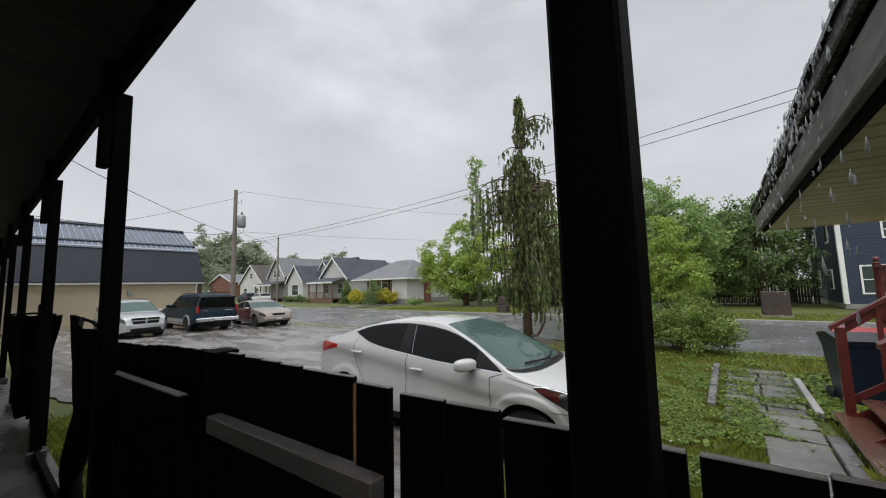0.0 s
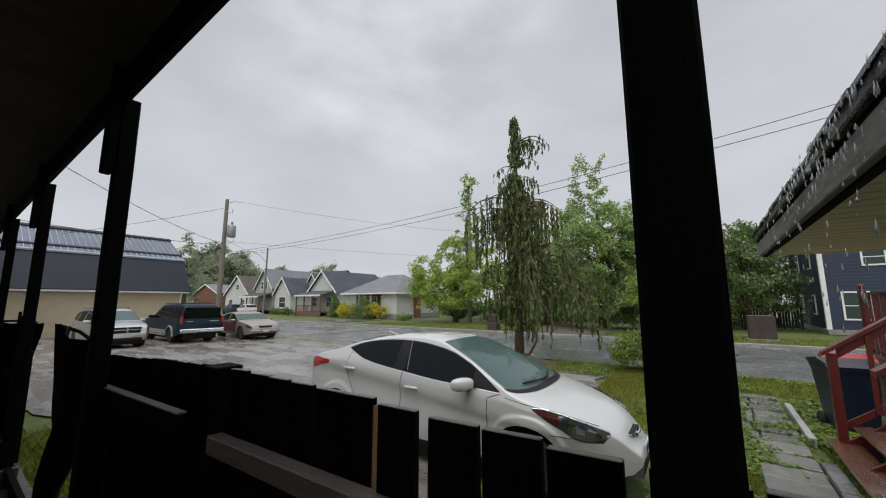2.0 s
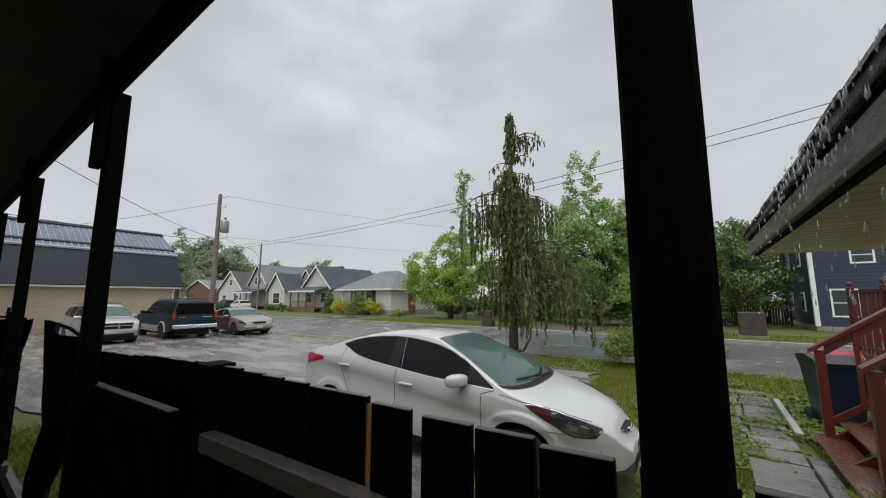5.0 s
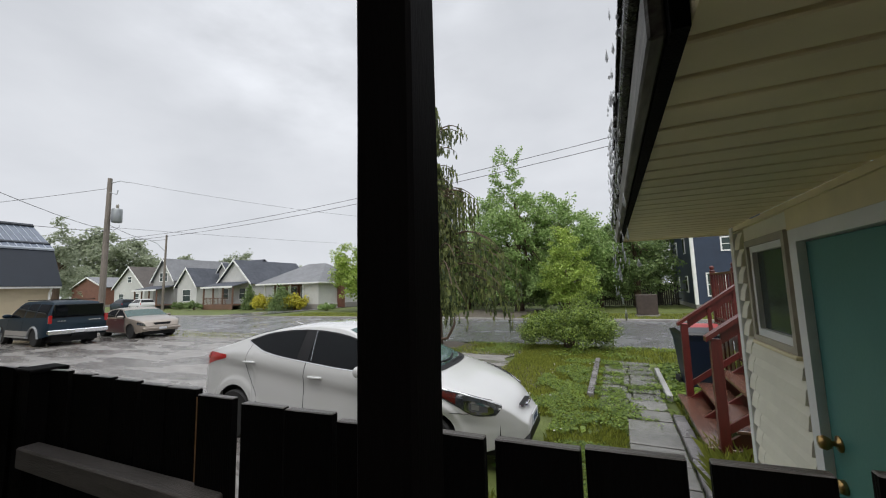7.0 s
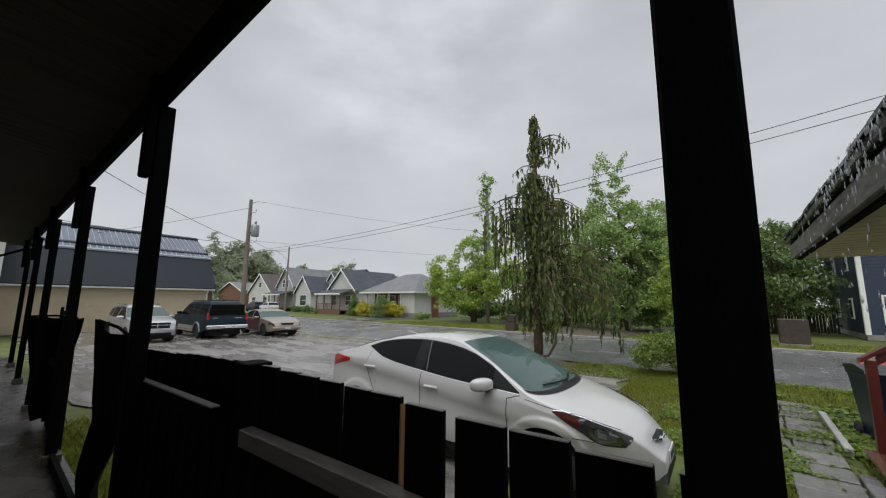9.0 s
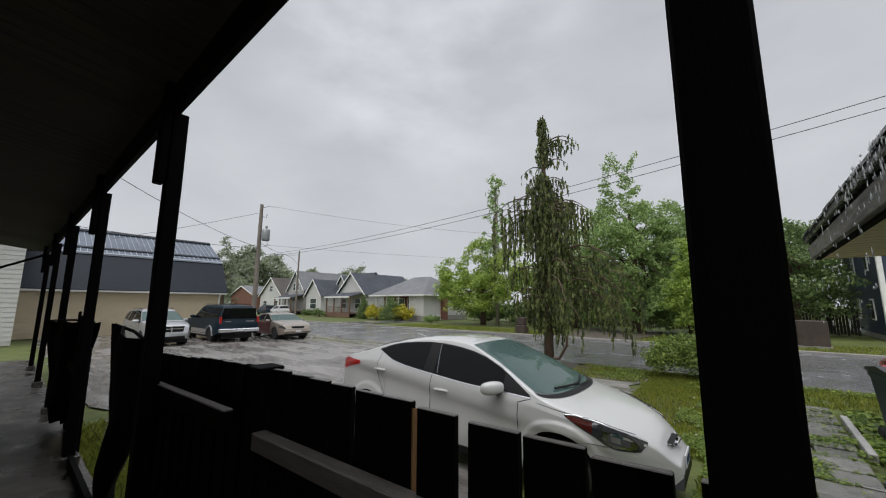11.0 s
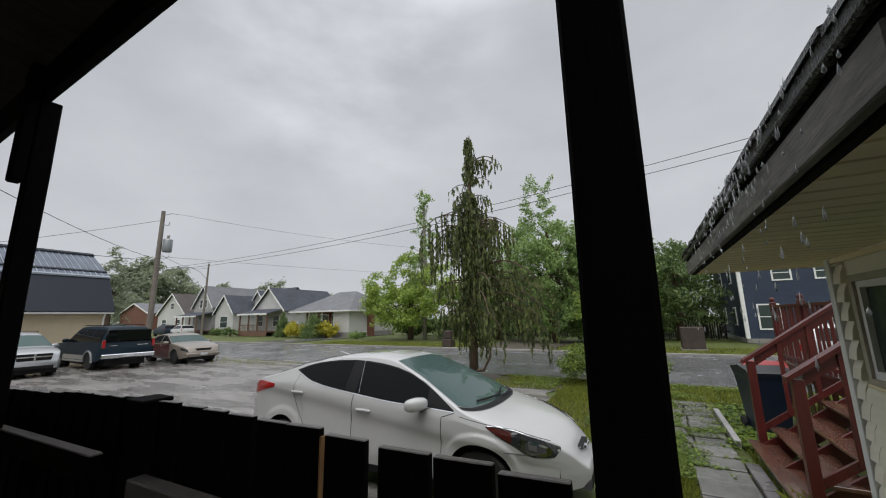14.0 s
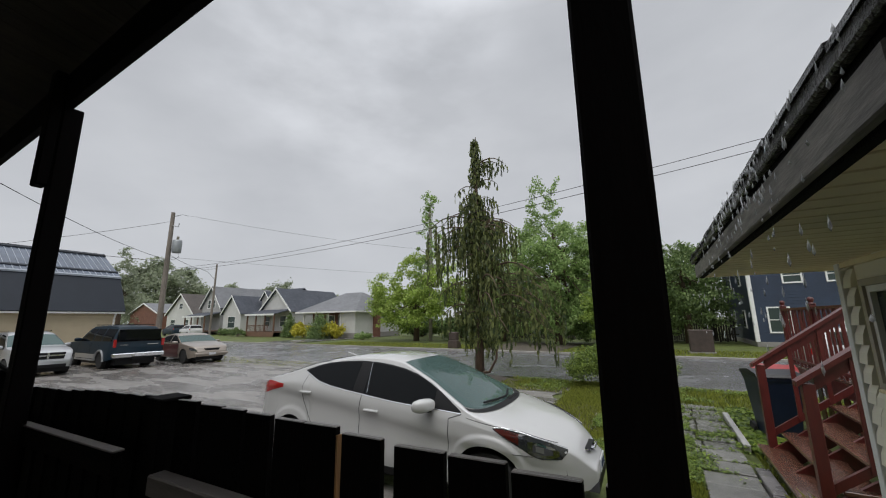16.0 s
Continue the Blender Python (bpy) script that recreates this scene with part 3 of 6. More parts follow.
def lap(y0, y1, z0, z1, parent):
    """Lapped siding courses, each its own board, thick at the foot and thin at the head."""
    h = 0.105
    n = max(1, math.ceil((z1 - z0) / h))
    for k in range(n):
        a, b = z0 + k * h, min(z0 + (k + 1) * h, z1)
        if b - a < 0.01:
            continue
        bm = prism([(WX - 0.030, a), (WX - 0.0225, a + (b - a) * 0.55), (WX - 0.005, b), (WX + 0.002, b), (WX + 0.002, a)], y0, y1)
        part("siding_board", bm, M["siding"], parent)


lap(2.935, WY - 0.03, 0.35, SOF - 0.03, ext)
lap(DOOR[1] + 0.085, 2.93, 0.35, WIN[2] - 0.045, ext)
part("corner_trim", box(WX - 0.035, WX - 0.002, WY - 0.028, WY + 0.035, 0.3, SOF - 0.002, bevel=0.003), M["white_trim"], ext, "white corner trim")
part("top_trim", box(WX - 0.028, WX - 0.002, 0.7, WY - 0.03, SOF - 0.03, SOF - 0.003), M["soffit"], ext)
part("header_board", box(WX - 0.016, WX - 0.002, 0.7, WIN[0] - 0.05, DOOR[2] + 0.062, SOF - 0.031), M["soffit"], ext)

win = empty("window_1", pose(0, 0, 0), "small window in a taupe casing with white sash beside the teal door", "window", kind="structure")
fr = bmesh.new()
y0, y1, z0, z1 = WIN
for a in ((y0 - 0.035, y0, z0 - 0.03, z1 + 0.035), (y1, y1 + 0.035, z0 - 0.03, z1 + 0.035), (y0, y1, z1, z1 + 0.035), (y0, y1, z0 - 0.03, z0)):
    box(WX - 0.026, WX + 0.03, a[0], a[1], a[2], a[3], fr)
part("window_frame", fr, M["taupe_trim"], win)
fr = bmesh.new()
for a in ((y0 + 0.001, y0 + 0.035, z0 + 0.001, z1 - 0.001), (y1 - 0.035, y1 - 0.001, z0 + 0.001, z1 - 0.001), (y0 + 0.035, y1 - 0.035, z1 - 0.035, z1 - 0.001), (y0 + 0.035, y1 - 0.035, z0 + 0.001, z0 + 0.04)):
    box(WX - 0.012, WX + 0.03, a[0], a[1], a[2], a[3], fr)
part("sash", fr, M["white_trim"], win, "white window sash")
part("window_sill", box(WX - 0.036, WX - 0.004, y0 - 0.04, y1 + 0.04, z0 - 0.05, z0 - 0.032, bevel=0.004), M["soffit"], win)
part("pane", box(WX + 0.012, WX + 0.018, y0 + 0.036, y1 - 0.036, z0 + 0.041, z1 - 0.036), M["screen_pane"], win)
# black panel added behind the pane for the darkness of the room
part("dark_room_panel", box(WX + 0.125, WX + 0.13, y0 - 0.1, y1 + 0.06, z0 - 0.1, z1 + 0.1), M["black_plastic"], win)

door = empty("door_1", pose(0, 0, 0), "dark teal flat door with a brass knob, closed", "door", kind="structure")
part("door_leaf", box(WX + 0.01, WX + 0.05, DOOR[0], DOOR[1], PORCH_Z + 0.02, DOOR[2], bevel=0.003), M["green_door"], door)
fr = bmesh.new()
box(WX - 0.02, WX + 0.06, DOOR[1] + 0.004, DOOR[1] + 0.075, PORCH_Z, DOOR[2] + 0.06, fr)
box(WX - 0.02, WX + 0.06, DOOR[0] - 0.075, DOOR[0] - 0.004, PORCH_Z, DOOR[2] + 0.06, fr)
box(WX - 0.02, WX + 0.06, DOOR[0] - 0.004, DOOR[1] + 0.004, DOOR[2] + 0.004, DOOR[2] + 0.06, fr)
part("door_frame", fr, M["white_trim"], door, "white painted door frame")
kn = part("knob", lathe([(0.0, -0.065), (0.022, -0.062), (0.028, -0.045), (0.02, -0.03), (0.01, -0.025), (0.01, -0.008), (0.03, -0.006), (0.03, 0.0)], 18), M["brass"], door, "aged brass knob", smooth=True)
kn.matrix_basis = pose(WX + 0.01, DOOR[1] - 0.065, 1.305, 0, 90, 0)
lk = part("deadbolt", lathe([(0.0, -0.02), (0.024, -0.018), (0.028, 0.0)], 16), M["brass"], door, smooth=True)
lk.matrix_basis = pose(WX + 0.01, DOOR[1] - 0.06, 1.145, 0, 90, 0)

# eave: soffit boards, fascia, shingles
EX, EY = 0.68, 3.45
eave = empty("eave", pose(0, 0, 0, 0, 0, 0.66), "cream ribbed soffit with a peeling fascia and dark shingles", "eave", kind="structure")
n = 0
y = 0.61
while y < EY - 0.02:
    b = min(y + 0.112, EY - 0.012)
    bm = box(EX + 0.037, 2.6 if y > WY else WX + 0.0, y, b - 0.015, SOF, SOF + 0.027, bevel=0.003)
    box(EX + 0.037, 2.6 if y > WY else WX, b - 0.015, b, SOF + 0.026, SOF + 0.034, bm)
    part("soffit_board", bm, M["soffit"], eave)
    y = b
part("fascia_board", box(EX - 0.012, EX + 0.012, 0.68, EY, SOF - 0.005, SOF + 0.088, bevel=0.004), M["fascia"], eave, "peeling weathered fascia board")
part("end_fascia", box(EX + 0.03, 4.5, EY - 0.01, EY + 0.015, SOF - 0.005, SOF + 0.1), M["soffit"], eave)
part("roof_edge", box(EX - 0.03, EX - 0.006, 0.6, EY + 0.04, SOF + 0.105, SOF + 0.152, bevel=0.005), M["shingle_edge"], eave, "worn layered roof edge")
part("gap_board", box(EX - 0.005, EX + 0.03, 0.64, EY, SOF + 0.087, SOF + 0.135), M["black_wood"], eave)
part("fascia_back", box(EX + 0.013, EX + 0.036, 0.66, EY - 0.015, SOF - 0.012, SOF + 0.1), M["black_wood"], eave)
verts, faces = [], []
nr, ns = 9, 15
for k in range(nr):
    for j in range(ns):
        ya, yb = 0.58 + (EY + 0.05 - 0.58) * j / ns, 0.58 + (EY + 0.05 - 0.58) * (j + 1) / ns - 0.004
        off = 0.003 * rnd.random()
        xa = EX - 0.034 + 0.34 * k - (0.008 * rnd.random() if k == 0 else 0)
        za = SOF + 0.155 + 0.34 * k * 0.42 + off - (0.01 * rnd.random() if k == 0 else 0)
        xb, zb = EX - 0.034 + 0.34 * (k + 1) + 0.05, SOF + 0.155 + 0.34 * (k + 1) * 0.42 + 0.003
        i0 = len(verts)
        verts += [(xa, ya, za), (xa, yb, za - 0.001 + 0.002 * rnd.random()), (xb, yb, zb), (xb, ya, zb), (xa, ya, za - 0.012), (xa, yb, za - 0.016), (xb, yb, zb - 0.014), (xb, ya, zb - 0.014)]
        faces += [tuple(i0 + q for q in f) for f in ((0, 3, 2, 1), (4, 5, 6, 7), (0, 1, 5, 4), (1, 2, 6, 5), (3, 7, 6, 2), (0, 4, 7, 3))]
raw("shingles", verts, faces, M["shingle"], eave)
part("roof_deck", prism([(EX - 0.004, SOF + 0.15), (3.6, SOF + 1.36), (3.6, SOF + 1.28), (EX + 0.03, SOF + 0.1), (EX - 0.004, SOF + 0.1)], 0.6, EY + 0.04), M["black_wood"], eave)
tagged(link("end_beam", box(0.70, 1.6, 0.40, 0.60, SOF - 0.01, SOF + 0.3, bevel=0.006), M["dark_brown"]), "red-brown stained beam closing the eave", "beam", kind="structure")

# ---- red stairs, deck, bins ----
def red_post(x, y, z0, z1, parent, ball=False, name="newel"):
    p = part(name, box(x - 0.048, x + 0.048, y - 0.048, y + 0.048, z0, z1, bevel=0.005), M["red_wood"], parent)
    if ball:
        part("ball_cap", lathe([(0.0, 0.13), (0.035, 0.12), (0.05, 0.085), (0.035, 0.045), (0.025, 0.03), (0.06, 0.02), (0.06, 0.0)][::-1], 14, at=(x, y, z1)), M["red_wood"], p, smooth=True)
    return p


SX, SY0, SY1 = 1.50, 5.0, 7.0
RUN, RISE = 0.27, 0.2
stairs = empty("red_stairs", pose(0, 0, 0), "wet red-stained wooden steps with sloping handrails", "stairs")
for k in range(4):
    part("tread", box(SX - 0.14 + RUN * k, SX + 0.17 + RUN * k, SY0 - 0.02, SY1 + 0.06, 0.17 + RISE * k, 0.21 + RISE * k, bevel=0.006), M["tread"], stairs, "wet worn red-brown tread")
for y in (SY0 + 0.1, (SY0 + SY1) / 2, SY1 - 0.08):
    part("stringer", prism([(SX - 0.05, 0.0), (SX - 0.05, 0.165), (SX + 1.05, 0.98), (SX + 1.05, 0.65), (SX + 0.2, 0.0)], y - 0.02, y + 0.02), M["red_wood"], stairs)
for y, z1 in ((SY0, 1.33), (SY1, 1.29)):
    red_post(SX + 0.02, y, 0.0, z1, stairs)
    red_post(SX + 1.05, y, 0.0, z1 + 0.75, stairs)
    part("handrail", prism([(SX - 0.07, z1 - 0.03), (SX + 1.1, z1 + 0.82), (SX + 1.1, z1 + 0.87), (SX - 0.07, z1 + 0.02)], y - 0.07, y + 0.07), M["red_wood"], stairs)
    part("under_rail", prism([(SX + 0.07, z1 - 0.06), (SX + 1.0, z1 + 0.63), (SX + 1.0, z1 + 0.75), (SX + 0.07, z1 + 0.06)], y - 0.019, y + 0.019), M["red_wood"], stairs)
    part("lower_rail", prism([(SX + 0.07, 0.36), (SX + 1.0, 1.04), (SX + 1.0, 1.13), (SX + 0.07, 0.45)], y - 0.019, y + 0.019), M["red_wood"], stairs)
    for xx in (SX + 0.36, SX + 0.7):
        zz = (xx - SX) * 0.74
        part("baluster", box(xx - 0.025, xx + 0.025, y - 0.04, y - 0.02, 0.32 + zz, z1 + zz - 0.02, bevel=0.002), M["red_wood"], stairs)

deck = empty("red_deck", pose(0, 0, 0), "red-stained wooden deck with a railing and ball-topped posts", "deck")
DX = SX + 1.06
for k in range(12):
    part("deck_board", box(DX + 0.145 * k, DX + 0.145 * k + 0.138, SY0 - 0.1, 10.4, 1.0, 1.035), M["tread"], deck)
part("rim_joist", box(DX - 0.002, DX + 0.036, SY0 - 0.1, 10.4, 0.8, 0.998), M["red_wood"], deck)
for y in (SY0 + 0.2, 10.2):
    for x in (DX + 0.15, DX + 1.5):
        red_post(x, y, 0.0, 1.0, deck, name="leg")
for x, y in ((DX + 0.05, 8.6), (DX + 0.05, 10.3), (DX + 1.6, 10.3)):
    red_post(x, y, 0.9, 2.16, deck, True, "rail_post")
part("top_rail", box(DX + 0.01, DX + 0.09, 7.06, 10.3, 2.08, 2.12), M["red_wood"], deck)
part("bottom_rail", box(DX + 0.03, DX + 0.07, 7.06, 10.3, 1.1, 1.15), M["red_wood"], deck)
part("top_rail", box(DX + 0.1, DX + 1.6, 10.26, 10.34, 2.08, 2.12), M["red_wood"], deck)
for k in range(16):
    y = 7.12 + 0.2 * k
    part("baluster", box(DX + 0.035, DX + 0.065, y, y + 0.03, 1.04, 2.08), M["red_wood"], deck)
for k in range(12):
    x = DX + 0.18 + 0.118 * k
    part("baluster", box(x, x + 0.03, 10.285, 10.315, 1.04, 2.08), M["red_wood"], deck)
for k in range(9):
    part("skirt_slat", box(DX + 0.06, DX + 0.075, SY1 + 0.15 + 0.36 * k, SY1 + 0.35 + 0.36 * k, 0.05, 0.8), M["red_wood"], deck)


def wheelie_bin(m, body, lid, label):
    t = empty("wheelie_bin", m, label, "bin", "bins by the deck")
    bm = bmesh.new()
    rings = []
    for z, w, d in ((0.05, 0.21, 0.24), (0.9, 0.28, 0.34), (0.96, 0.30, 0.37), (1.0, 0.30, 0.37)):
        rings.append([bm.verts.new((sx * w, sy * d, z)) for sx, sy in ((-1, -1), (1, -1), (1, 1), (-1, 1))])
    for a, b in zip(rings, rings[1:]):
        for k in range(4):
            bm.faces.new((a[k], a[(k + 1) % 4], b[(k + 1) % 4], b[k]))
    bm.faces.new(rings[0][::-1]), bm.faces.new(rings[-1])
    bmesh.ops.bevel(bm, geom=bm.edges[:], offset=0.012, segments=2, affect="EDGES")
    part("body", bm, body, t)
    part("lid", prism([(-0.39, 1.005), (0.39, 1.005), (0.36, 1.05), (0.0, 1.1), (-0.36, 1.05)], -0.31, 0.31, axis="x"), lid, t)
    for s in (-0.26, 0.26):
        w = part("wheel", lathe([(0.1, -0.025), (0.1, 0.025)], 14), M["tyre"], t)
        w.matrix_basis = pose(s, 0.26, 0.1, 0, 90, 0)
    return t


wheelie_bin(pose(1.86, 8.35, 0, 0, 0, 8), M["bin_blue"], M["bin_black"], "dark blue wheeled bin beside the red deck")
wheelie_bin(pose(2.06, 9.15, 0, 0, 0, -6), M["bin_black"], M["bin_lid"], "black wheeled bin with a red lid beside the deck")


# ---- vehicles ----
def curve1(pts):
    xs, ys = [p[0] for p in pts], [p[1] for p in pts]
    return lambda x: float(np.interp(x, xs, ys))


def smooth1(pts, n=3):
    """Interpolated profile, rounded at its corners."""
    f = curve1(pts)
    r = 0.09
    return lambda x: sum(f(x + d * r) for d in (-1, -0.5, 0, 0.5, 1)) / 5


class Shell:
    """A car body as sections along x (nose at +x): floor line, widest line, belt, roof line and tumblehome."""

    def __init__(s, L, W, top, belt, sill, wheels, R, tumble, plan):
        s.L, s.W, s.sill, s.wheels, s.R, s.tumble = L, W, sill, wheels, R, tumble
        s.top, s.belt = smooth1(top), smooth1(belt)
        s.plan = smooth1(plan)

    def bottom(s, x):
        z = s.sill + 0.10 * max(0, (abs(x) - s.L / 2 + 0.5) / 0.5)
        for c in s.wheels:
            d = abs(x - c)
            if d < s.R + 0.04:
                z = max(z, 0.33 + math.sqrt(max(0, (s.R + 0.04) ** 2 - d * d)))
        return z

    crease, flare = None, 0.0

    def side(s, x, z):
        """Half width at height z, with the pressed crease and the wheel-arch flares."""
        w = s.plain(x, z)
        if s.crease:
            zc = s.crease(x)
            d = zc - z
            if d > 0:
                fade = min(1.0, max(0.0, (2.15 - abs(x)) / 0.5))
                q = min(1.0, d / 0.13)
                w -= 0.036 * fade * q * q * (3 - 2 * q) * (1 - 0.75 * min(1.0, max(0.0, (d - 0.2) / 0.35)))
        if s.flare:
            for c in s.wheels:
                r = math.hypot(x - c, z - 0.33)
                q = min(1.0, max(0.0, (s.R + 0.155 - r) / 0.05))
                w += s.flare * q * q * (3 - 2 * q)
        return w

    def plain(s, x, z):
        b, t = s.belt(x), s.top(x)
        w = s.W / 2 * s.plan(x)
        if z <= b:
            q = (z - 0.55) / 0.45
            return w * (1 - 0.035 * q * q - (0.05 * max(0, (0.4 - z) / 0.25)))
        q = (z - 0.55) / 0.45
        wb = w * (1 - 0.035 * ((b - 0.55) / 0.45) ** 2)
        return wb - s.tumble * (z - b) - 0.06 * max(0, (z - b) / 0.5) ** 2

    def point(s, x, v):
        """v 0 at the sill, 0.62 at the shoulder of the roof or hood, 1 at the middle."""
        zt, zb = s.top(x), s.bottom(x)
        sh = max(zb + 0.04, zt - 0.055)
        if v <= 0.62:
            z = zb + (sh - zb) * v / 0.62
            return s.side(x, z), z
        q = (v - 0.62) / 0.38
        y0 = s.side(x, sh)
        a = q * math.pi / 2
        return y0 * math.cos(a) ** 0.72, sh + (zt - sh) * math.sin(a) ** 0.8

    def mesh(s, nx=130, nv=44):
        bm = bmesh.new()
        xs = [-s.L / 2 * math.cos(math.pi * i / nx) for i in range(nx + 1)]
        xs = sorted(0.5 * x + 0.5 * (-s.L / 2 + s.L * i / nx) for i, x in enumerate(xs))
        rows = []
        for x in xs:
            half = [s.point(x, v / nv) for v in range(nv + 1)]
            row = [bm.verts.new((x, -y, z)) for y, z in half] + [bm.verts.new((x, y, z)) for y, z in half[-2::-1]]
            rows.append(row)
        for a, b in zip(rows, rows[1:]):
            for k in range(len(a) - 1):
                bm.faces.new((a[k], b[k], b[k + 1], a[k + 1]))
        bm.faces.new(rows[0][::-1]), bm.faces.new(rows[-1])
        return bm

    def patch(s, poly, sgn, lift=0.004, n=14, m=6):
        """A panel on the side from an outline: upper and lower (x, z) lines, sampled between."""
        up, lo = poly
        bm = bmesh.new()
        fu, fl = curve1(up), curve1(lo)
        x0, x1 = max(up[0][0], lo[0][0]), min(up[-1][0], lo[-1][0])
        g = []
        for i in range(n + 1):
            x = x0 + (x1 - x0) * i / n
            col = []
            for j in range(m + 1):
                z = fl(x) + (fu(x) - fl(x)) * j / m
                z = min(z, s.top(x) - 0.02)
                col.append(bm.verts.new((x, sgn * (s.side(x, z) + lift), z)))
            g.append(col)
        for a, b in zip(g, g[1:]):
            for j in range(m):
                bm.faces.new((a[j], b[j], b[j + 1], a[j + 1]))
        return bm

    def over(s, x0, x1, v0, lift=0.005, n=12, m=10, bow0=0.0, bow1=0.0):
        """A panel over the top, from shoulder to shoulder (windscreen, rear window, hood strip)."""
        bm = bmesh.new()
        g = []
        for i in range(n + 1):
            x = x0 + (x1 - x0) * i / n
            bow = bow0 + (bow1 - bow0) * i / n
            xs = [x + bow * (1 - (1 - j / m) ** 2) for j in range(m + 1)]
            half = [(a, *s.point(a, v0 + (1 - v0) * j / m)) for j, a in enumerate(xs)]
            pts = [(a, -y, z + lift) for a, y, z in half] + [(a, y, z + lift) for a, y, z in half[-2::-1]]
            g.append([bm.verts.new(p) for p in pts])
        for a, b in zip(g, g[1:]):
            for j in range(len(a) - 1):
                bm.faces.new((a[j], b[j], b[j + 1], a[j + 1]))
        return bm

    def line(s, pts, sgn, r=0.004):
        out = []
        for (xa, za), (xb, zb) in zip(pts, pts[1:]):
            for k in range(6):
                x, z = xa + (xb - xa) * k / 6, za + (zb - za) * k / 6
                out.append((x, sgn * (s.side(x, z) + 0.0005), z))
        x, z = pts[-1]
        out.append((x, sgn * (s.side(x, z) + 0.0005), z))
        return tube(out, r, 4)


def car_wheel(parent, x, y, R, sgn, spokes=5):
    w = part("wheel", lathe([(R * 0.62, -0.1), (R * 0.95, -0.1), (R, -0.075), (R, 0.075), (R * 0.95, 0.1), (R * 0.62, 0.1)], 28, axis="y"), M["tyre"], parent)
    w.matrix_basis = pose(x, y, R)
    bm = lathe([(R * 0.64, 0.03), (R * 0.64, 0.085), (R * 0.58, 0.09), (R * 0.56, 0.05)], 28, axis="y")
    for k in range(spokes):
        a = 2 * math.pi * k / spokes
        c, s_ = math.cos(a), math.sin(a)
        ps = [(-0.03, 0.05), (0.03, 0.05), (0.045, R * 0.6), (-0.045, R * 0.6)]
        lo = [bm.verts.new((c * u - s_ * v, 0.055, s_ * u + c * v)) for u, v in ps]
        hi = [bm.verts.new((c * u - s_ * v, 0.088, s_ * u + c * v)) for u, v in ps]
        bm.faces.new(hi), bm.faces.new(lo[::-1])
        for q in range(4):
            bm.faces.new((lo[q], lo[(q + 1) % 4], hi[(q + 1) % 4], hi[q]))
    lathe([(0.05, 0.05), (0.05, 0.092), (0.03, 0.096)], 14, bm, axis="y")
    rim = part("rim", bm, M["rim"], w)
    hub = part("brake_disc", lathe([(R * 0.45, 0.0), (R * 0.45, 0.03)], 20, axis="y"), M["black_plastic"], w)
    if sgn < 0:
        for o in (rim, hub):
            o.matrix_basis = pose(0, 0, 0, 0, 0, 180)
    return w


def car(name, m, shell, paint, label, glass, wins, ws, rw, lamps, doors=(), handles=(), mirror=None, extra=None, R=0.32, group="parked cars"):
    t = empty(name, m, label, "car", group)
    body = part("body", shell.mesh(), paint, t, smooth=True)
    part("underbody", box(-shell.L / 2 + 0.25, shell.L / 2 - 0.25, -shell.W / 2 + 0.26, shell.W / 2 - 0.26, 0.17, 0.6), M["black_plastic"], t)
    for c in shell.wheels:
        for sg in (-1, 1):
            car_wheel(t, c, sg * (shell.W / 2 - 0.125), R, sg)
            part("wheel_well", lathe([(R + 0.035, -0.08), (R + 0.035, 0.08)], 24, at=(c, sg * (shell.W / 2 - 0.24), 0.33), axis="y"), M["black_plastic"], t)
    for sg in (-1, 1):
        for w in wins:
            part("side_window", shell.patch(w, sg), glass, t, smooth=True)
        for d in doors:
            part("door_seam", shell.line(d, sg), M["black_plastic"], t)
        for hx, hz in handles:
            y = sg * (shell.side(hx, hz) + 0.018)
            hb = box(hx - 0.105, hx + 0.105, y - 0.014, y + 0.014, hz - 0.016, hz + 0.016, bevel=0.01)
            part("door_handle", hb, paint, t)
            part("handle_cup", shell.patch(([(hx - 0.06, hz + 0.032), (hx + 0.06, hz + 0.036)], [(hx - 0.06, hz - 0.03), (hx + 0.06, hz - 0.034)]), sg, 0.002, 4, 3), paint, t)
        for poly, mm, nm in lamps:
            part(nm, shell.patch(poly, sg, 0.005, 12, 5), mm, t, smooth=True)
        if mirror:
            mx, mz, ms = mirror
            y = shell.side(mx, mz)
            bm = bmesh.new()
            bmesh.ops.create_icosphere(bm, subdivisions=3, radius=1.0)
            for v in bm.verts:
                v.co = Vector((mx + v.co.x * 0.075 * ms - 0.05 * sg * v.co.y, sg * (y + 0.14) + math.copysign(abs(v.co.y) ** 0.75, v.co.y) * 0.125 * ms, mz + 0.045 + math.copysign(abs(v.co.z) ** 0.7, v.co.z) * 0.07 * ms))
            mi = part("mirror", bm, paint, t, smooth=True)
            part("mirror_foot", box(mx - 0.035, mx + 0.035, min(sg * (y - 0.02), sg * (y + 0.09)), max(sg * (y - 0.02), sg * (y + 0.09)), mz - 0.03, mz + 0.02), M["black_plastic"], mi)
    part("windshield", shell.over(*ws[:3], 0.005, 12, 10, *ws[3:]), M["windshield"], t, smooth=True)
    part("rear_window", shell.over(rw[0], rw[1], rw[2]), M["car_glass"], t, smooth=True)
    if extra:
        extra(t, shell)
    return t


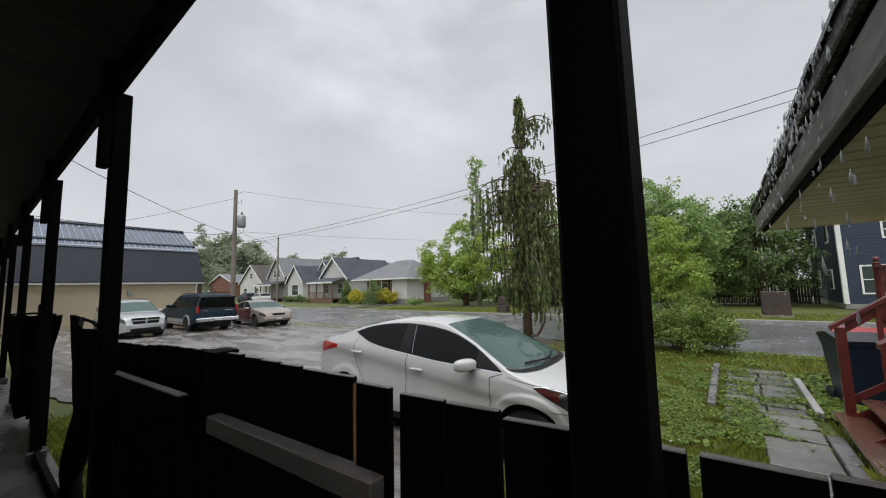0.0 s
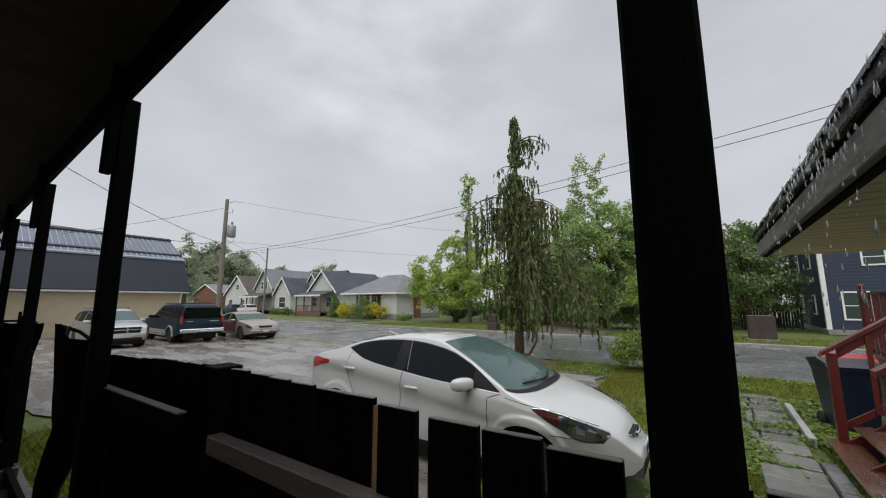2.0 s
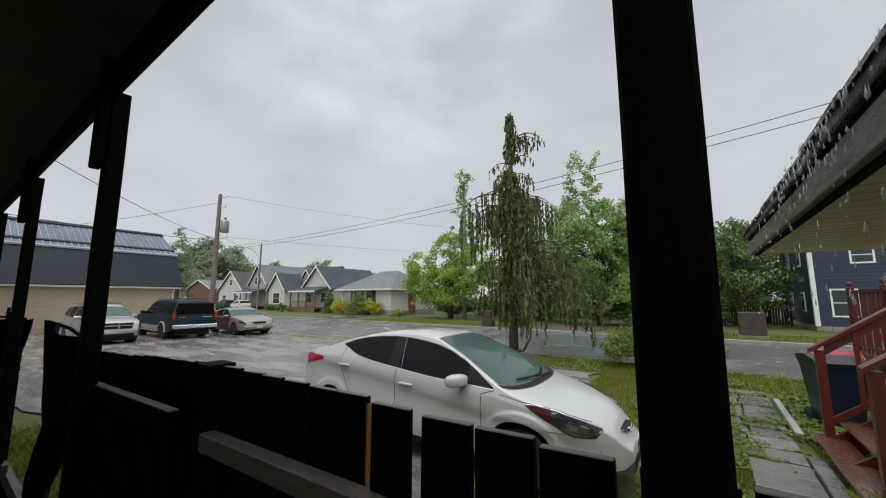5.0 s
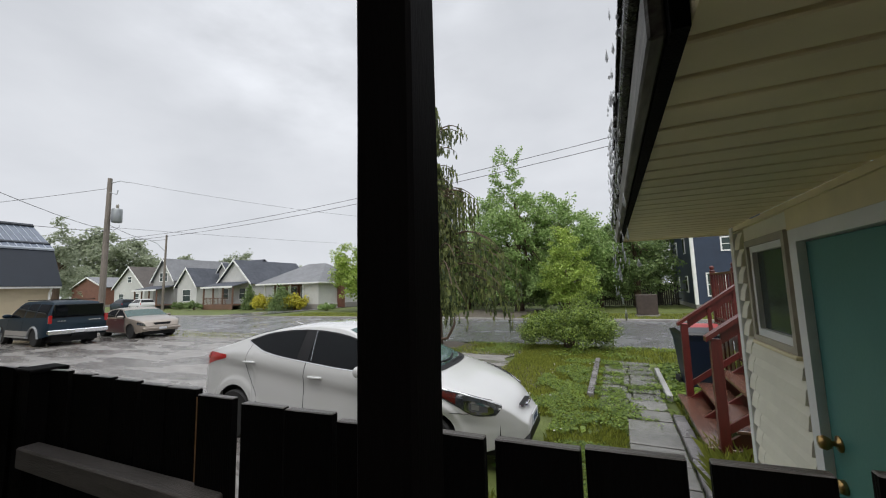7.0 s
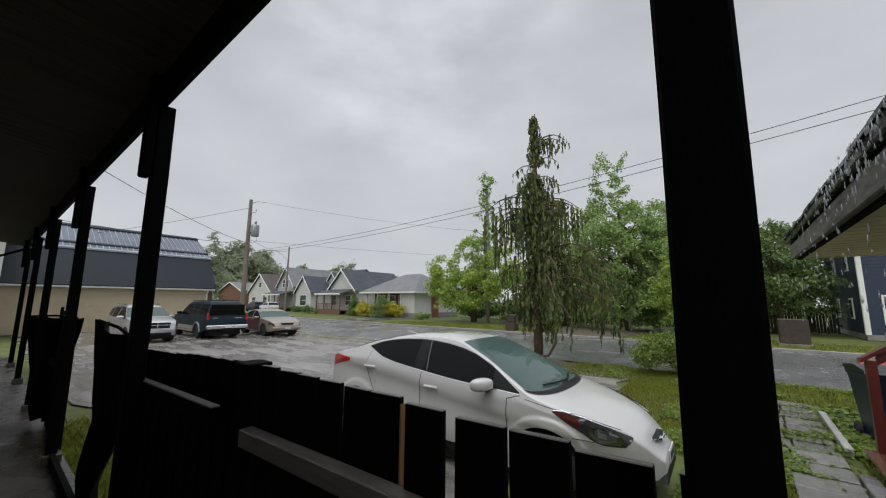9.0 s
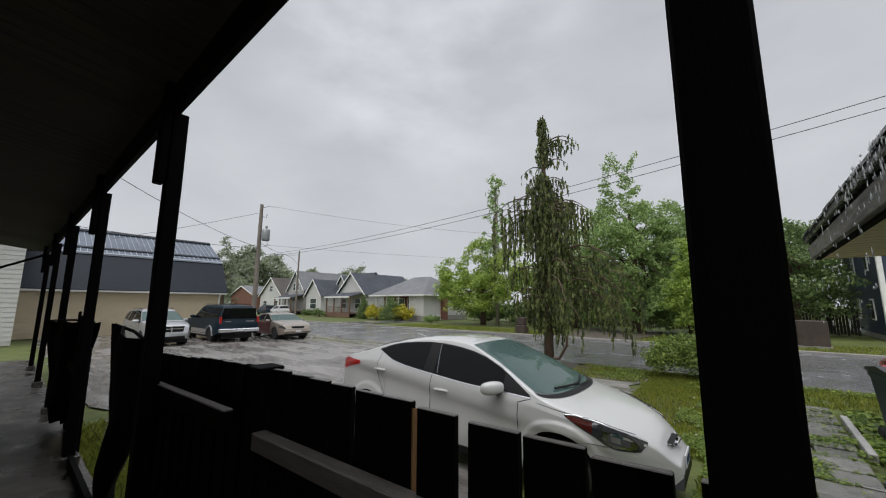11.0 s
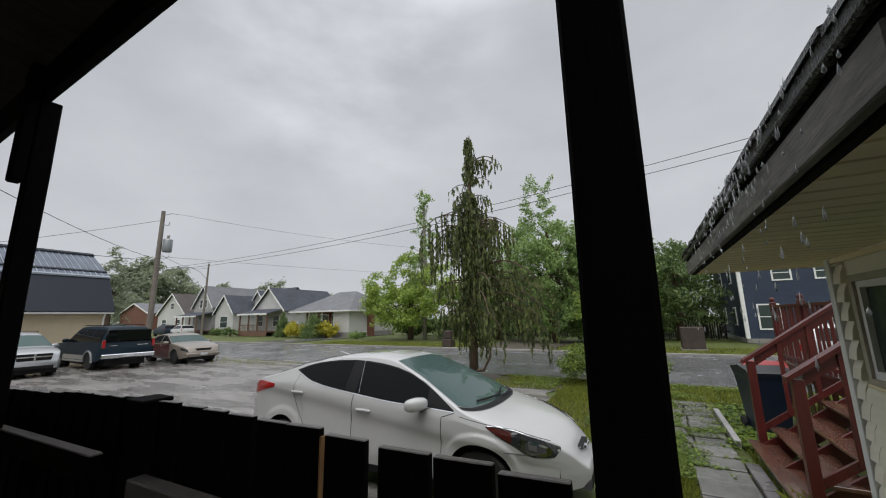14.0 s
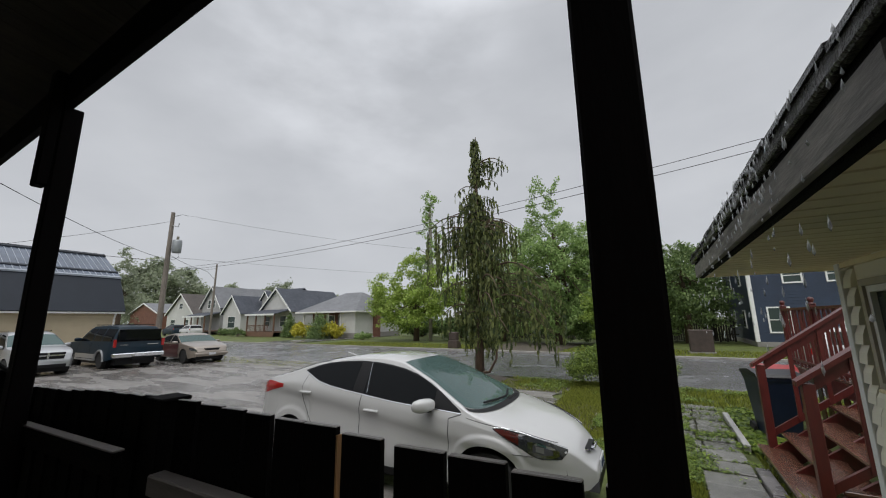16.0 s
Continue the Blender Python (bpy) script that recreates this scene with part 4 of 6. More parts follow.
# white sedan (compact, arched roof, rising crease, flared arches)
sedan = Shell(4.53, 1.53,
    top=[(-2.27, 0.806), (-2.22, 1.045), (-2.1, 1.12), (-1.75, 1.194), (-1.2, 1.357), (-0.6, 1.44), (-0.2, 1.45), (0.15, 1.419), (0.6, 1.242), (1.12, 0.977), (1.3, 0.93), (1.6, 0.851), (1.9, 0.749), (2.05, 0.676), (2.17, 0.574), (2.27, 0.434)],
    belt=[(-2.27, 0.98), (-1.5, 1.06), (-0.6, 0.99), (0.6, 0.90), (1.1, 0.86), (1.8, 0.72), (2.27, 0.52)],
    sill=0.2, wheels=(1.29, -1.5), R=0.30, tumble=0.47,
    plan=[(-2.3, 0.70), (-2.2, 0.84), (-1.9, 0.94), (-1.2, 0.985), (0.0, 1.0), (1.3, 1.055), (1.7, 0.913), (1.95, 0.746), (2.1, 0.576), (2.2, 0.475), (2.3, 0.343)])
sedan.crease = smooth1([(-2.3, 1.0), (-1.66, 1.015), (-1.336, 0.985), (-0.765, 0.937), (-0.276, 0.873), (0.159, 0.817), (0.548, 0.779), (0.83, 0.749), (1.3, 0.70), (2.3, 0.5)])
sedan.flare = 0.02
WIN_UP = [(-1.354, 1.235), (-1.155, 1.3), (-0.965, 1.341), (-0.72, 1.366), (-0.476, 1.377), (-0.24, 1.371), (-0.014, 1.35), (0.213, 1.315), (0.43, 1.26), (0.63, 1.185), (0.83, 1.07), (1.03, 0.95)]
WIN_LO = [(-1.354, 1.225), (-1.182, 1.162), (-1.046, 1.113), (-0.811, 1.072), (-0.548, 1.042), (-0.303, 1.019), (-0.077, 0.997), (0.14, 0.978), (0.34, 0.967), (0.53, 0.959), (0.738, 0.952), (1.03, 0.937)]
up1, lo1 = curve1(WIN_UP), curve1(WIN_LO)


def glass_lines(x0, x1, inset):
    """The upper and lower edges of one side window between two stations."""
    xs = [x0 + (x1 - x0) * k / 12 for k in range(13)]
    return [(x, max(lo1(x) + inset, up1(x) - inset)) for x in xs], [(x, lo1(x) + inset * 0.6) for x in xs]


def sedan_extra(t, s):
    part("shark_fin", prism([(-1.2, 1.335), (-0.96, 1.375), (-1.08, 1.40), (-1.18, 1.425)], -0.014, 0.014), M["white_car"], t)
    part("trunk_seam", s.over(-1.86, -1.845, 0.66, 0.004, 2), M["black_plastic"], t)
    part("cowl", s.over(1.055, 1.115, 0.70, 0.007, 4, 10, 0.2, 0.22), M["black_plastic"], t)
    for k in range(7):
        y = 0.12 + 0.05 * k
        part("cowl_slot", tube([(1.24, y, s.top(1.24) + 0.012), (1.285, y + 0.005, s.top(1.285) + 0.012)], 0.006, 4), M["tyre"], t)
    for pts in ([(1.16, -0.42), (1.2, -0.2), (1.235, 0.02)], [(1.235, -0.02), (1.22, 0.2), (1.15, 0.42)]):
        part("wiper", tube([(x, y, s.top(x) + 0.03 - 0.02 * abs(y)) for x, y in pts], 0.012, 5), M["black_plastic"], t)
    for sg in (-1, 1):
        part("window_surround", s.patch((WIN_UP, WIN_LO), sg, 0.0025, 44, 8), M["black_plastic"], t, "black window surround")
        part("window_trim", s.line([(x, z - 0.008) for x, z in WIN_LO], sg, 0.006), M["chrome"], t)
        part("pillar_strip", s.line([(-0.30, 1.36), (-0.235, 1.03)], sg, 0.006), M["chrome"], t)
        part("hood_seam", s.line([(1.1, 0.90), (1.38, 0.852), (1.65, 0.812), (1.95, 0.715)], sg, 0.003), M["black_plastic"], t)
        part("fender_seam", s.line([(1.56, 0.62), (1.74, 0.60)], sg, 0.003), M["black_plastic"], t)
        part("sill_trim", s.patch(([(-1.1, 0.29), (0.88, 0.27)], [(-1.1, 0.2), (0.88, 0.2)]), sg, 0.004), M["black_plastic"], t)
        part("fuel_seam", s.line([(-1.273, 1.205), (-1.318, 1.06), (-1.32, 0.98)], sg, 0.003), M["black_plastic"], t)
        # inside the headlight: a bright bracket round a dark bowl, and a smaller outer bowl
        part("lamp_bracket", s.patch(([(1.70, 0.735), (1.78, 0.725), (1.9, 0.685), (1.965, 0.645)], [(1.70, 0.64), (1.78, 0.598), (1.9, 0.585), (1.965, 0.60)]), sg, 0.008, 10, 5), M["chrome"], t, "bright lamp bracket")
        part("lamp_bowl", s.patch(([(1.745, 0.71), (1.82, 0.695), (1.915, 0.655)], [(1.745, 0.645), (1.82, 0.617), (1.915, 0.612)]), sg, 0.0105, 8, 4), M["seat"], t, "grey lamp bowl")
        part("lamp_glint", s.patch(([(1.77, 0.70), (1.84, 0.68)], [(1.77, 0.65), (1.84, 0.632)]), sg, 0.0125, 4, 3), M["rim"], t, "bright lamp reflector")
        part("lamp_brow", s.line([(1.39, 0.838), (1.47, 0.842), (1.655, 0.805), (1.87, 0.735), (2.03, 0.665)], sg, 0.003), M["chrome"], t)
    part("lower_grille", prism([(-0.36, 0.27), (0.36, 0.27), (0.3, 0.36), (-0.3, 0.36)], 2.18, 2.272, axis="x"), M["black_plastic"], t)
    g = part("upper_grille", prism([(-0.2, 0.578), (-0.05, 0.545), (0.05, 0.545), (0.2, 0.578), (0.16, 0.592), (-0.16, 0.592)], 2.06, 2.19, axis="x"), M["black_plastic"], t)
    for sg in (-1, 1):
        part("chrome_wing", tube([(2.192, sg * 0.04, 0.575), (2.185, sg * 0.13, 0.572), (2.15, sg * 0.24, 0.592)], [0.017, 0.013, 0.006], 6), M["chrome"], g)
    em = part("emblem", lathe([(0.045, 0.0), (0.062, 0.01), (0.045, 0.02)], 20, axis="y"), M["chrome"], t, "chrome oval emblem")
    em.matrix_basis = pose(2.205, 0, 0.578, -25, 0, -90)
    pl = part("licence_plate", box(2.266, 2.28, -0.155, 0.155, 0.385, 0.50, bevel=0.003), M["plate"], t)
    for k in range(6):
        part("plate_bar", box(2.281, 2.283, -0.12 + 0.042 * k, -0.095 + 0.042 * k, 0.41, 0.47), M["plate_ink"], pl)
    for y in (-0.32, 0.32):
        part("front_seat", box(-0.52, -0.32, y - 0.21, y + 0.21, 0.5, 1.15, bevel=0.05), M["seat"], t)
        part("headrest", box(-0.5, -0.4, y - 0.11, y + 0.11, 1.15, 1.28, bevel=0.03), M["seat"], t)
    part("steering_wheel", tube([(0.42 + 0.03 * math.sin(a), 0.32 + 0.17 * math.cos(a), 0.93 + 0.16 * math.sin(a)) for a in [k * math.pi / 8 for k in range(17)]], 0.014, 6), M["black_plastic"], t)


white_car = car("white_sedan", pose(-2.737, 4.497, 0, 0, 0, 2.08) @ Matrix.Scale(1.05, 4), sedan, M["white_car"],
    "white compact sedan, wet with rain, parked beyond the fence", M["car_glass"], [glass_lines(-1.30, -0.46, 0.014), glass_lines(-0.29, 0.70, 0.014)], (0.17, 1.055, 0.72, 0.03, 0.2), (-1.75, -1.02, 0.70),
    [(([(1.38, 0.836), (1.463, 0.838), (1.653, 0.80), (1.871, 0.729), (2.034, 0.658)], [(1.38, 0.828), (1.508, 0.746), (1.653, 0.667), (1.735, 0.607), (1.825, 0.577), (1.979, 0.57), (2.034, 0.63)]), M["clear_lens"], "headlight"),
     (([(1.40, 0.83), (1.47, 0.828), (1.62, 0.795)], [(1.40, 0.822), (1.508, 0.756), (1.62, 0.70)]), M["amber_lens"], "marker_light"),
     (([(-2.19, 1.035), (-2.1, 1.06), (-1.9, 1.056), (-1.71, 1.042)], [(-2.19, 0.87), (-2.1, 0.90), (-1.943, 0.945), (-1.71, 1.0)]), M["red_lens"], "tail_light")],
    doors=([(1.04, 0.925), (0.90, 0.88), (0.892, 0.69), (0.86, 0.28)], [(-0.30, 1.01), (-0.331, 0.794), (-0.331, 0.28)], [(-1.318, 0.95), (-1.3, 0.85), (-1.12, 0.6), (-1.05, 0.28)], [(-1.05, 0.28), (0.86, 0.28)]),
    handles=((-0.13, 0.85), (-1.236, 0.972)), mirror=(0.66, 0.955, 1.0), extra=sedan_extra, R=0.30, group="")

# teal full-size wagon
wagon = Shell(5.6, 2.0,
    top=[(-2.8, 0.75), (-2.76, 1.1), (-2.68, 1.5), (-2.55, 1.84), (-1.5, 1.9), (0.2, 1.88), (0.45, 1.80), (1.15, 1.22), (1.6, 1.18), (2.6, 1.1), (2.78, 0.95), (2.8, 0.6)],
    belt=[(-2.8, 1.14), (2.0, 1.12), (2.8, 1.0)], sill=0.36, wheels=(1.75, -1.55), R=0.4, tumble=0.16,
    plan=[(-2.85, 0.93), (-2.7, 0.97), (-2.4, 1.0), (2.0, 1.0), (2.5, 0.97), (2.85, 0.9)])


def wagon_extra(t, s):
    part("tailgate_glass", box(-2.795, -2.70, -0.8, 0.8, 1.22, 1.72, bevel=0.02), M["car_glass"], t)
    part("rear_bumper", box(-2.93, -2.72, -0.98, 0.98, 0.5, 0.68, bevel=0.03), M["chrome"], t)
    part("tow_step", box(-2.93, -2.75, -0.25, 0.25, 0.4, 0.5), M["black_plastic"], t)
    pl = part("licence_plate", box(-2.94, -2.928, -0.16, 0.16, 0.54, 0.66), M["plate"], t)
    for k in range(3):
        part("roof_rail", box(-2.2, 0.1, -0.7 + 0.7 * k - 0.02, -0.7 + 0.7 * k + 0.02, 1.9, 1.935), M["black_plastic"], t)
    for sg in (-1, 1):
        part("lower_band", s.patch(([(-1.08, 0.62), (1.28, 0.62)], [(-1.08, 0.42), (1.28, 0.42)]), sg, 0.004, 20, 3), M["silver_car"], t, "silver lower band")
        arch = [(-1.55 + 0.47 * math.cos(a), sg * 1.005, 0.33 + 0.47 * math.sin(a)) for a in [k * math.pi / 12 for k in range(13)]]
        part("arch_flare", tube(arch, 0.045, 6), M["silver_car"], t, "silver wheel-arch flare")
        part("running_board", box(-1.0, 1.2, sg * 0.98 - 0.06, sg * 0.98 + 0.06, 0.33, 0.4), M["silver_car"], t)
        part("tail_lamp", box(-2.815, -2.74, min(sg * 0.86, sg * 0.97), max(sg * 0.86, sg * 0.97), 0.95, 1.28, bevel=0.01), M["red_lens"], t)
    for k, (a, b) in enumerate(((-0.72, -0.3), (0.45, 0.72))):
        part("badge_bar", box(-2.806, -2.795, a, b, 1.02, 1.055), M["chrome"], t)


car("teal_wagon", pose(-23.15, 8.05, 0, 0, 0, 180), wagon, M["teal_car"], "dark teal and silver full-size wagon parked tail out", M["car_glass"],
    [([(-2.5, 1.72), (-1.45, 1.75)], [(-2.5, 1.2), (-1.45, 1.19)]), ([(-1.35, 1.75), (-0.45, 1.75)], [(-1.35, 1.19), (-0.45, 1.18)]), ([(-0.35, 1.75), (0.25, 1.74), (0.95, 1.24)], [(-0.35, 1.18), (0.25, 1.17), (0.95, 1.17)])],
    (0.5, 1.1, 0.67), (-2.74, -2.62, 0.7), [], doors=([(1.1, 1.1), (1.1, 0.45)], [(-0.4, 1.1), (-0.4, 0.45)]), handles=((-0.15, 1.0), (-1.2, 1.0)), mirror=(0.95, 1.2, 1.2), extra=wagon_extra, R=0.38)

# silver crossover van, front towards the lot
van = Shell(4.89, 1.84,
    top=[(-2.45, 0.8), (-2.35, 1.15), (-2.05, 1.58), (-1.2, 1.68), (0.0, 1.7), (0.35, 1.63), (1.25, 1.12), (1.7, 1.08), (2.2, 0.98), (2.4, 0.8), (2.45, 0.5)],
    belt=[(-2.45, 1.1), (0.5, 1.02), (1.5, 0.95), (2.45, 0.75)], sill=0.24, wheels=(1.45, -1.44), R=0.36, tumble=0.24,
    plan=[(-2.5, 0.85), (-2.2, 0.95), (-1.5, 1.0), (1.6, 0.99), (2.1, 0.92), (2.35, 0.8), (2.5, 0.66)])


def van_extra(t, s):
    part("grille", prism([(-0.46, 0.66), (0.46, 0.66), (0.5, 0.9), (-0.5, 0.9)], 2.3, 2.445, axis="x"), M["black_plastic"], t)
    part("grille_cross", box(2.40, 2.46, -0.03, 0.03, 0.66, 0.9), M["chrome"], t)
    part("grille_cross", box(2.40, 2.462, -0.48, 0.48, 0.77, 0.815), M["chrome"], t)
    part("lower_intake", box(2.36, 2.465, -0.55, 0.55, 0.34, 0.46, bevel=0.01), M["black_plastic"], t)
    for y in (-0.62, 0.62):
        part("roof_rail", box(-1.7, 0.1, y - 0.02, y + 0.02, 1.68, 1.73), M["chrome"], t)


car("silver_crossover", pose(-22.65, 5.0, 0, 0, 0, 2), van, M["silver_car"], "silver crossover parked nose out with chrome cross grille", M["car_glass"],
    [([(-2.0, 1.45), (-1.3, 1.56)], [(-2.0, 1.18), (-1.3, 1.13)]), ([(-1.2, 1.57), (-0.35, 1.6)], [(-1.2, 1.12), (-0.35, 1.09)]), ([(-0.25, 1.6), (0.3, 1.54), (1.0, 1.13)], [(-0.25, 1.08), (0.3, 1.06), (1.0, 1.05)])],
    (0.45, 1.2, 0.67), (-2.3, -2.06, 0.7),
    [(([(1.95, 0.93), (2.38, 0.82)], [(1.95, 0.8), (2.38, 0.68)]), M["clear_lens"], "headlight")], doors=([(0.95, 1.0), (0.95, 0.4)], [(-0.3, 1.05), (-0.3, 0.4)]), handles=((-0.1, 0.93), (-1.0, 0.98)), mirror=(0.85, 1.08, 1.1), extra=van_extra, R=0.35)

# beige sedan with maroon doors
old = Shell(5.0, 1.85,
    top=[(-2.5, 0.7), (-2.45, 0.95), (-1.6, 1.03), (-1.0, 1.36), (-0.4, 1.43), (0.1, 1.42), (0.4, 1.34), (1.15, 1.0), (1.6, 0.95), (2.3, 0.83), (2.46, 0.68), (2.5, 0.5)],
    belt=[(-2.5, 0.92), (0.5, 0.93), (1.5, 0.86), (2.5, 0.7)], sill=0.24, wheels=(1.5, -1.35), R=0.34, tumble=0.32,
    plan=[(-2.55, 0.82), (-2.2, 0.95), (-1.5, 1.0), (1.6, 1.0), (2.1, 0.94), (2.4, 0.8), (2.55, 0.62)])


def old_extra(t, s):
    for sg in (-1, 1):
        part("maroon_doors", s.patch(([(-1.0, 0.9), (0.95, 0.9)], [(-1.0, 0.27), (0.95, 0.27)]), sg, 0.006, 24, 8), M["maroon_car"], t, "mismatched maroon door panels", smooth=True)
    part("grille", prism([(-0.3, 0.6), (0.3, 0.6), (0.36, 0.72), (-0.36, 0.72)], 2.36, 2.475, axis="x"), M["black_plastic"], t)
    part("front_bumper", box(2.3, 2.53, -0.78, 0.78, 0.38, 0.52, bevel=0.04), M["beige_car"], t)
    part("licence_plate", box(2.531, 2.54, -0.16, 0.16, 0.4, 0.51), M["plate"], t)


car("beige_sedan", pose(-21.75, 10.85, 0, 0, 0, -3), old, M["beige_car"], "older beige sedan with maroon doors parked nose out", M["car_glass"],
    [([(-1.15, 1.1), (-0.8, 1.29), (-0.15, 1.35)], [(-1.15, 0.98), (-0.8, 0.97), (-0.15, 0.97)]), ([(-0.05, 1.35), (0.3, 1.3), (0.95, 1.0)], [(-0.05, 0.97), (0.3, 0.96), (0.95, 0.95)])],
    (0.45, 1.12, 0.67), (-1.55, -1.05, 0.7),
    [(([(2.05, 0.78), (2.44, 0.7)], [(2.05, 0.66), (2.44, 0.58)]), M["clear_lens"], "headlight")], doors=([(0.98, 0.9), (0.98, 0.3)],), handles=((0.05, 0.84),), mirror=(0.8, 0.95, 1.0), extra=old_extra, R=0.32)

# small far cars across the street
far_shell = Shell(4.7, 1.85, top=[(-2.35, 0.8), (-2.2, 1.2), (-1.9, 1.62), (-0.2, 1.68), (0.4, 1.55), (1.1, 1.12), (2.2, 0.95), (2.35, 0.6)], belt=[(-2.35, 1.05), (2.35, 0.9)], sill=0.26, wheels=(1.4, -1.4), R=0.35, tumble=0.25, plan=[(-2.4, 0.85), (-2.0, 0.97), (1.8, 0.98), (2.4, 0.72)])
for name, m, p, lab in (("white_suv", pose(-60.5, 29.8, 0.0, 0, 0, 172), M["white_car"], "white car parked across the street by the houses"), ("blue_hatchback", pose(-67, 30.5, 0.0, 0, 0, 175), M["teal_car"], "pale blue car parked at the far roadside"), ("white_trailer_car", pose(-27.0, 42.0, 0.0, 0, 0, 100), M["white_car"], "white vehicle parked behind the bungalow"), ("silver_hatchback", pose(6.3, 15.6, 0.0, 0, 0, 0), M["silver_car"], "silver hatchback standing at the roadside beyond the deck")):
    car(name, m, far_shell, p, lab, M["car_glass"], [([(-1.8, 1.5), (-0.1, 1.56), (0.9, 1.12)], [(-1.8, 1.15), (-0.1, 1.1), (0.9, 1.06)])], (0.45, 1.1, 0.67), (-2.2, -1.95, 0.7), [(([(-2.3, 1.1), (-2.1, 1.15)], [(-2.3, 0.85), (-2.1, 0.9)]), M["red_lens"], "tail_light")], R=0.34, group="far cars")


# ---- houses ----
def roof_slab(poly, th, mtl, parent, name="roof"):
    """A roof plane with thickness, from four corner points."""
    bm = bmesh.new()
    a = [Vector(p) for p in poly]
    nrm = (a[1] - a[0]).cross(a[3] - a[0]).normalized()
    if nrm.z < 0:
        nrm = -nrm
    lo = [bm.verts.new(p) for p in a]
    hi = [bm.verts.new(p + nrm * th) for p in a]
    bm.faces.new(lo), bm.faces.new(hi)
    k = len(a)
    for i in range(k):
        bm.faces.new((lo[i], lo[(i + 1) % k], hi[(i + 1) % k], hi[i]))
    return part(name, bm, mtl, parent)


def house_window(parent, x, y, z, w, h, face="y", trim=None):
    """A framed window on a wall that faces -y (face y) or +x (face x)."""
    def bx(a0, a1, d0, d1, b0, b1, bm=None):
        return box(a0, a1, y - d1, y - d0, b0, b1, bm) if face == "y" else box(x + d0, x + d1, a0, a1, b0, b1, bm)
    c = x if face == "y" else y
    bm = bx(c - w / 2 - 0.09, c - w / 2, 0.0, 0.06, z - 0.09, z + h + 0.09)
    bx(c + w / 2, c + w / 2 + 0.09, 0.0, 0.06, z - 0.09, z + h + 0.09, bm)
    bx(c - w / 2, c + w / 2, 0.0, 0.06, z + h, z + h + 0.09, bm)
    bx(c - w / 2, c + w / 2, 0.0, 0.06, z - 0.09, z, bm)
    bx(c - w / 2, c + w / 2, 0.0, 0.045, z + h / 2 - 0.025, z + h / 2 + 0.025, bm)
    wn_ = part("window", bm, trim or M["white_trim"], parent)
    part("pane", bx(c - w / 2, c + w / 2, 0.005, 0.02, z, z + h), M["screen_pane"], wn_)
    return wn_


def lap_lines(bm, x0, x1, y, z0, z1, h=0.2, depth=0.02):
    """Lap siding on a wall that faces -y, as courses."""
    k = 0
    while z0 + k * h < z1 - 0.02:
        a, b = z0 + k * h, min(z0 + (k + 1) * h, z1)
        vs = [bm.verts.new(p) for p in ((x0, y - depth, a), (x1, y - depth, a), (x1, y - 0.002, b), (x0, y - 0.002, b))]
        bm.faces.new(vs)
        vs = [bm.verts.new(p) for p in ((x0, y - depth, a), (x1, y - depth, a), (x1, y, a), (x0, y, a))]
        bm.faces.new(vs)
        k += 1


def gable_house(x0, x1, y0, y1, eave_z, ridge_z, wallm, roofm, label, over=0.35, base=0.5):
    """A house whose gable faces the street (-y), with the ridge along y."""
    t = empty("house", pose(0, 0, 0), label, "house", "houses across the street")
    xm = (x0 + x1) / 2
    prof = [(x0, 0), (x1, 0), (x1, eave_z), (xm, ridge_z), (x0, eave_z)]
    part("wall", prism(prof, y0, y1), wallm, t)
    part("foundation", box(x0 - 0.03, x1 + 0.03, y0 - 0.03, y1 + 0.03, 0, base), M["curb"], t)
    s = (ridge_z - eave_z) / (xm - x0)
    for sx, xe in ((-1, x0 - over), (1, x1 + over)):
        ze = eave_z - s * over
        roof_slab([(xe, y0 - over, ze + 0.03), (xe, y1 + over, ze + 0.03), (xm, y1 + over, ridge_z + 0.03), (xm, y0 - over, ridge_z + 0.03)], 0.1, roofm, t)
        part("bargeboard", prism([(xe, ze - 0.12), (xe, ze + 0.16), (xm, ridge_z + 0.16), (xm, ridge_z - 0.12)], y0 - over - 0.05, y0 - over - 0.004), M["white_trim"], t)
    bm = bmesh.new()
    lap_lines(bm, x0, x1, y0, base, eave_z)
    part("siding", bm, wallm, t)
    return t


def porch_front(t, x0, x1, y0, d, z, roofm, postm):
    """An open front porch with a pitched roof, posts, floor and railing."""
    roof_slab([(x0 - 0.2, y0 - d - 0.2, z), (x1 + 0.2, y0 - d - 0.2, z), (x1 + 0.2, y0, z + 0.65), (x0 - 0.2, y0, z + 0.65)], 0.1, roofm, t, "porch_roof")
    part("porch_fascia", box(x0 - 0.2, x1 + 0.2, y0 - d - 0.24, y0 - d - 0.2, z - 0.1, z + 0.12), M["white_trim"], t)
    part("porch_floor", box(x0, x1, y0 - d, y0, 0.5, 0.65), postm, t)
    part("porch_skirt", box(x0, x1, y0 - d, y0 - d + 0.05, 0, 0.5), postm, t)
    n = max(2, round((x1 - x0) / 2.2) + 1)
    for k in range(n):
        x = x0 + 0.08 + (x1 - x0 - 0.16) * k / (n - 1)
        part("porch_post", box(x - 0.08, x + 0.08, y0 - d, y0 - d + 0.16, 0.65, z + 0.05), postm, t)
    part("porch_rail", box(x0, x1 - 1.2, y0 - d + 0.05, y0 - d + 0.1, 1.45, 1.53), postm, t)
    k = x0 + 0.15
    while k < x1 - 1.2:
        part("baluster", box(k, k + 0.05, y0 - d + 0.05, y0 - d + 0.09, 0.65, 1.45), postm, t)
        k += 0.28


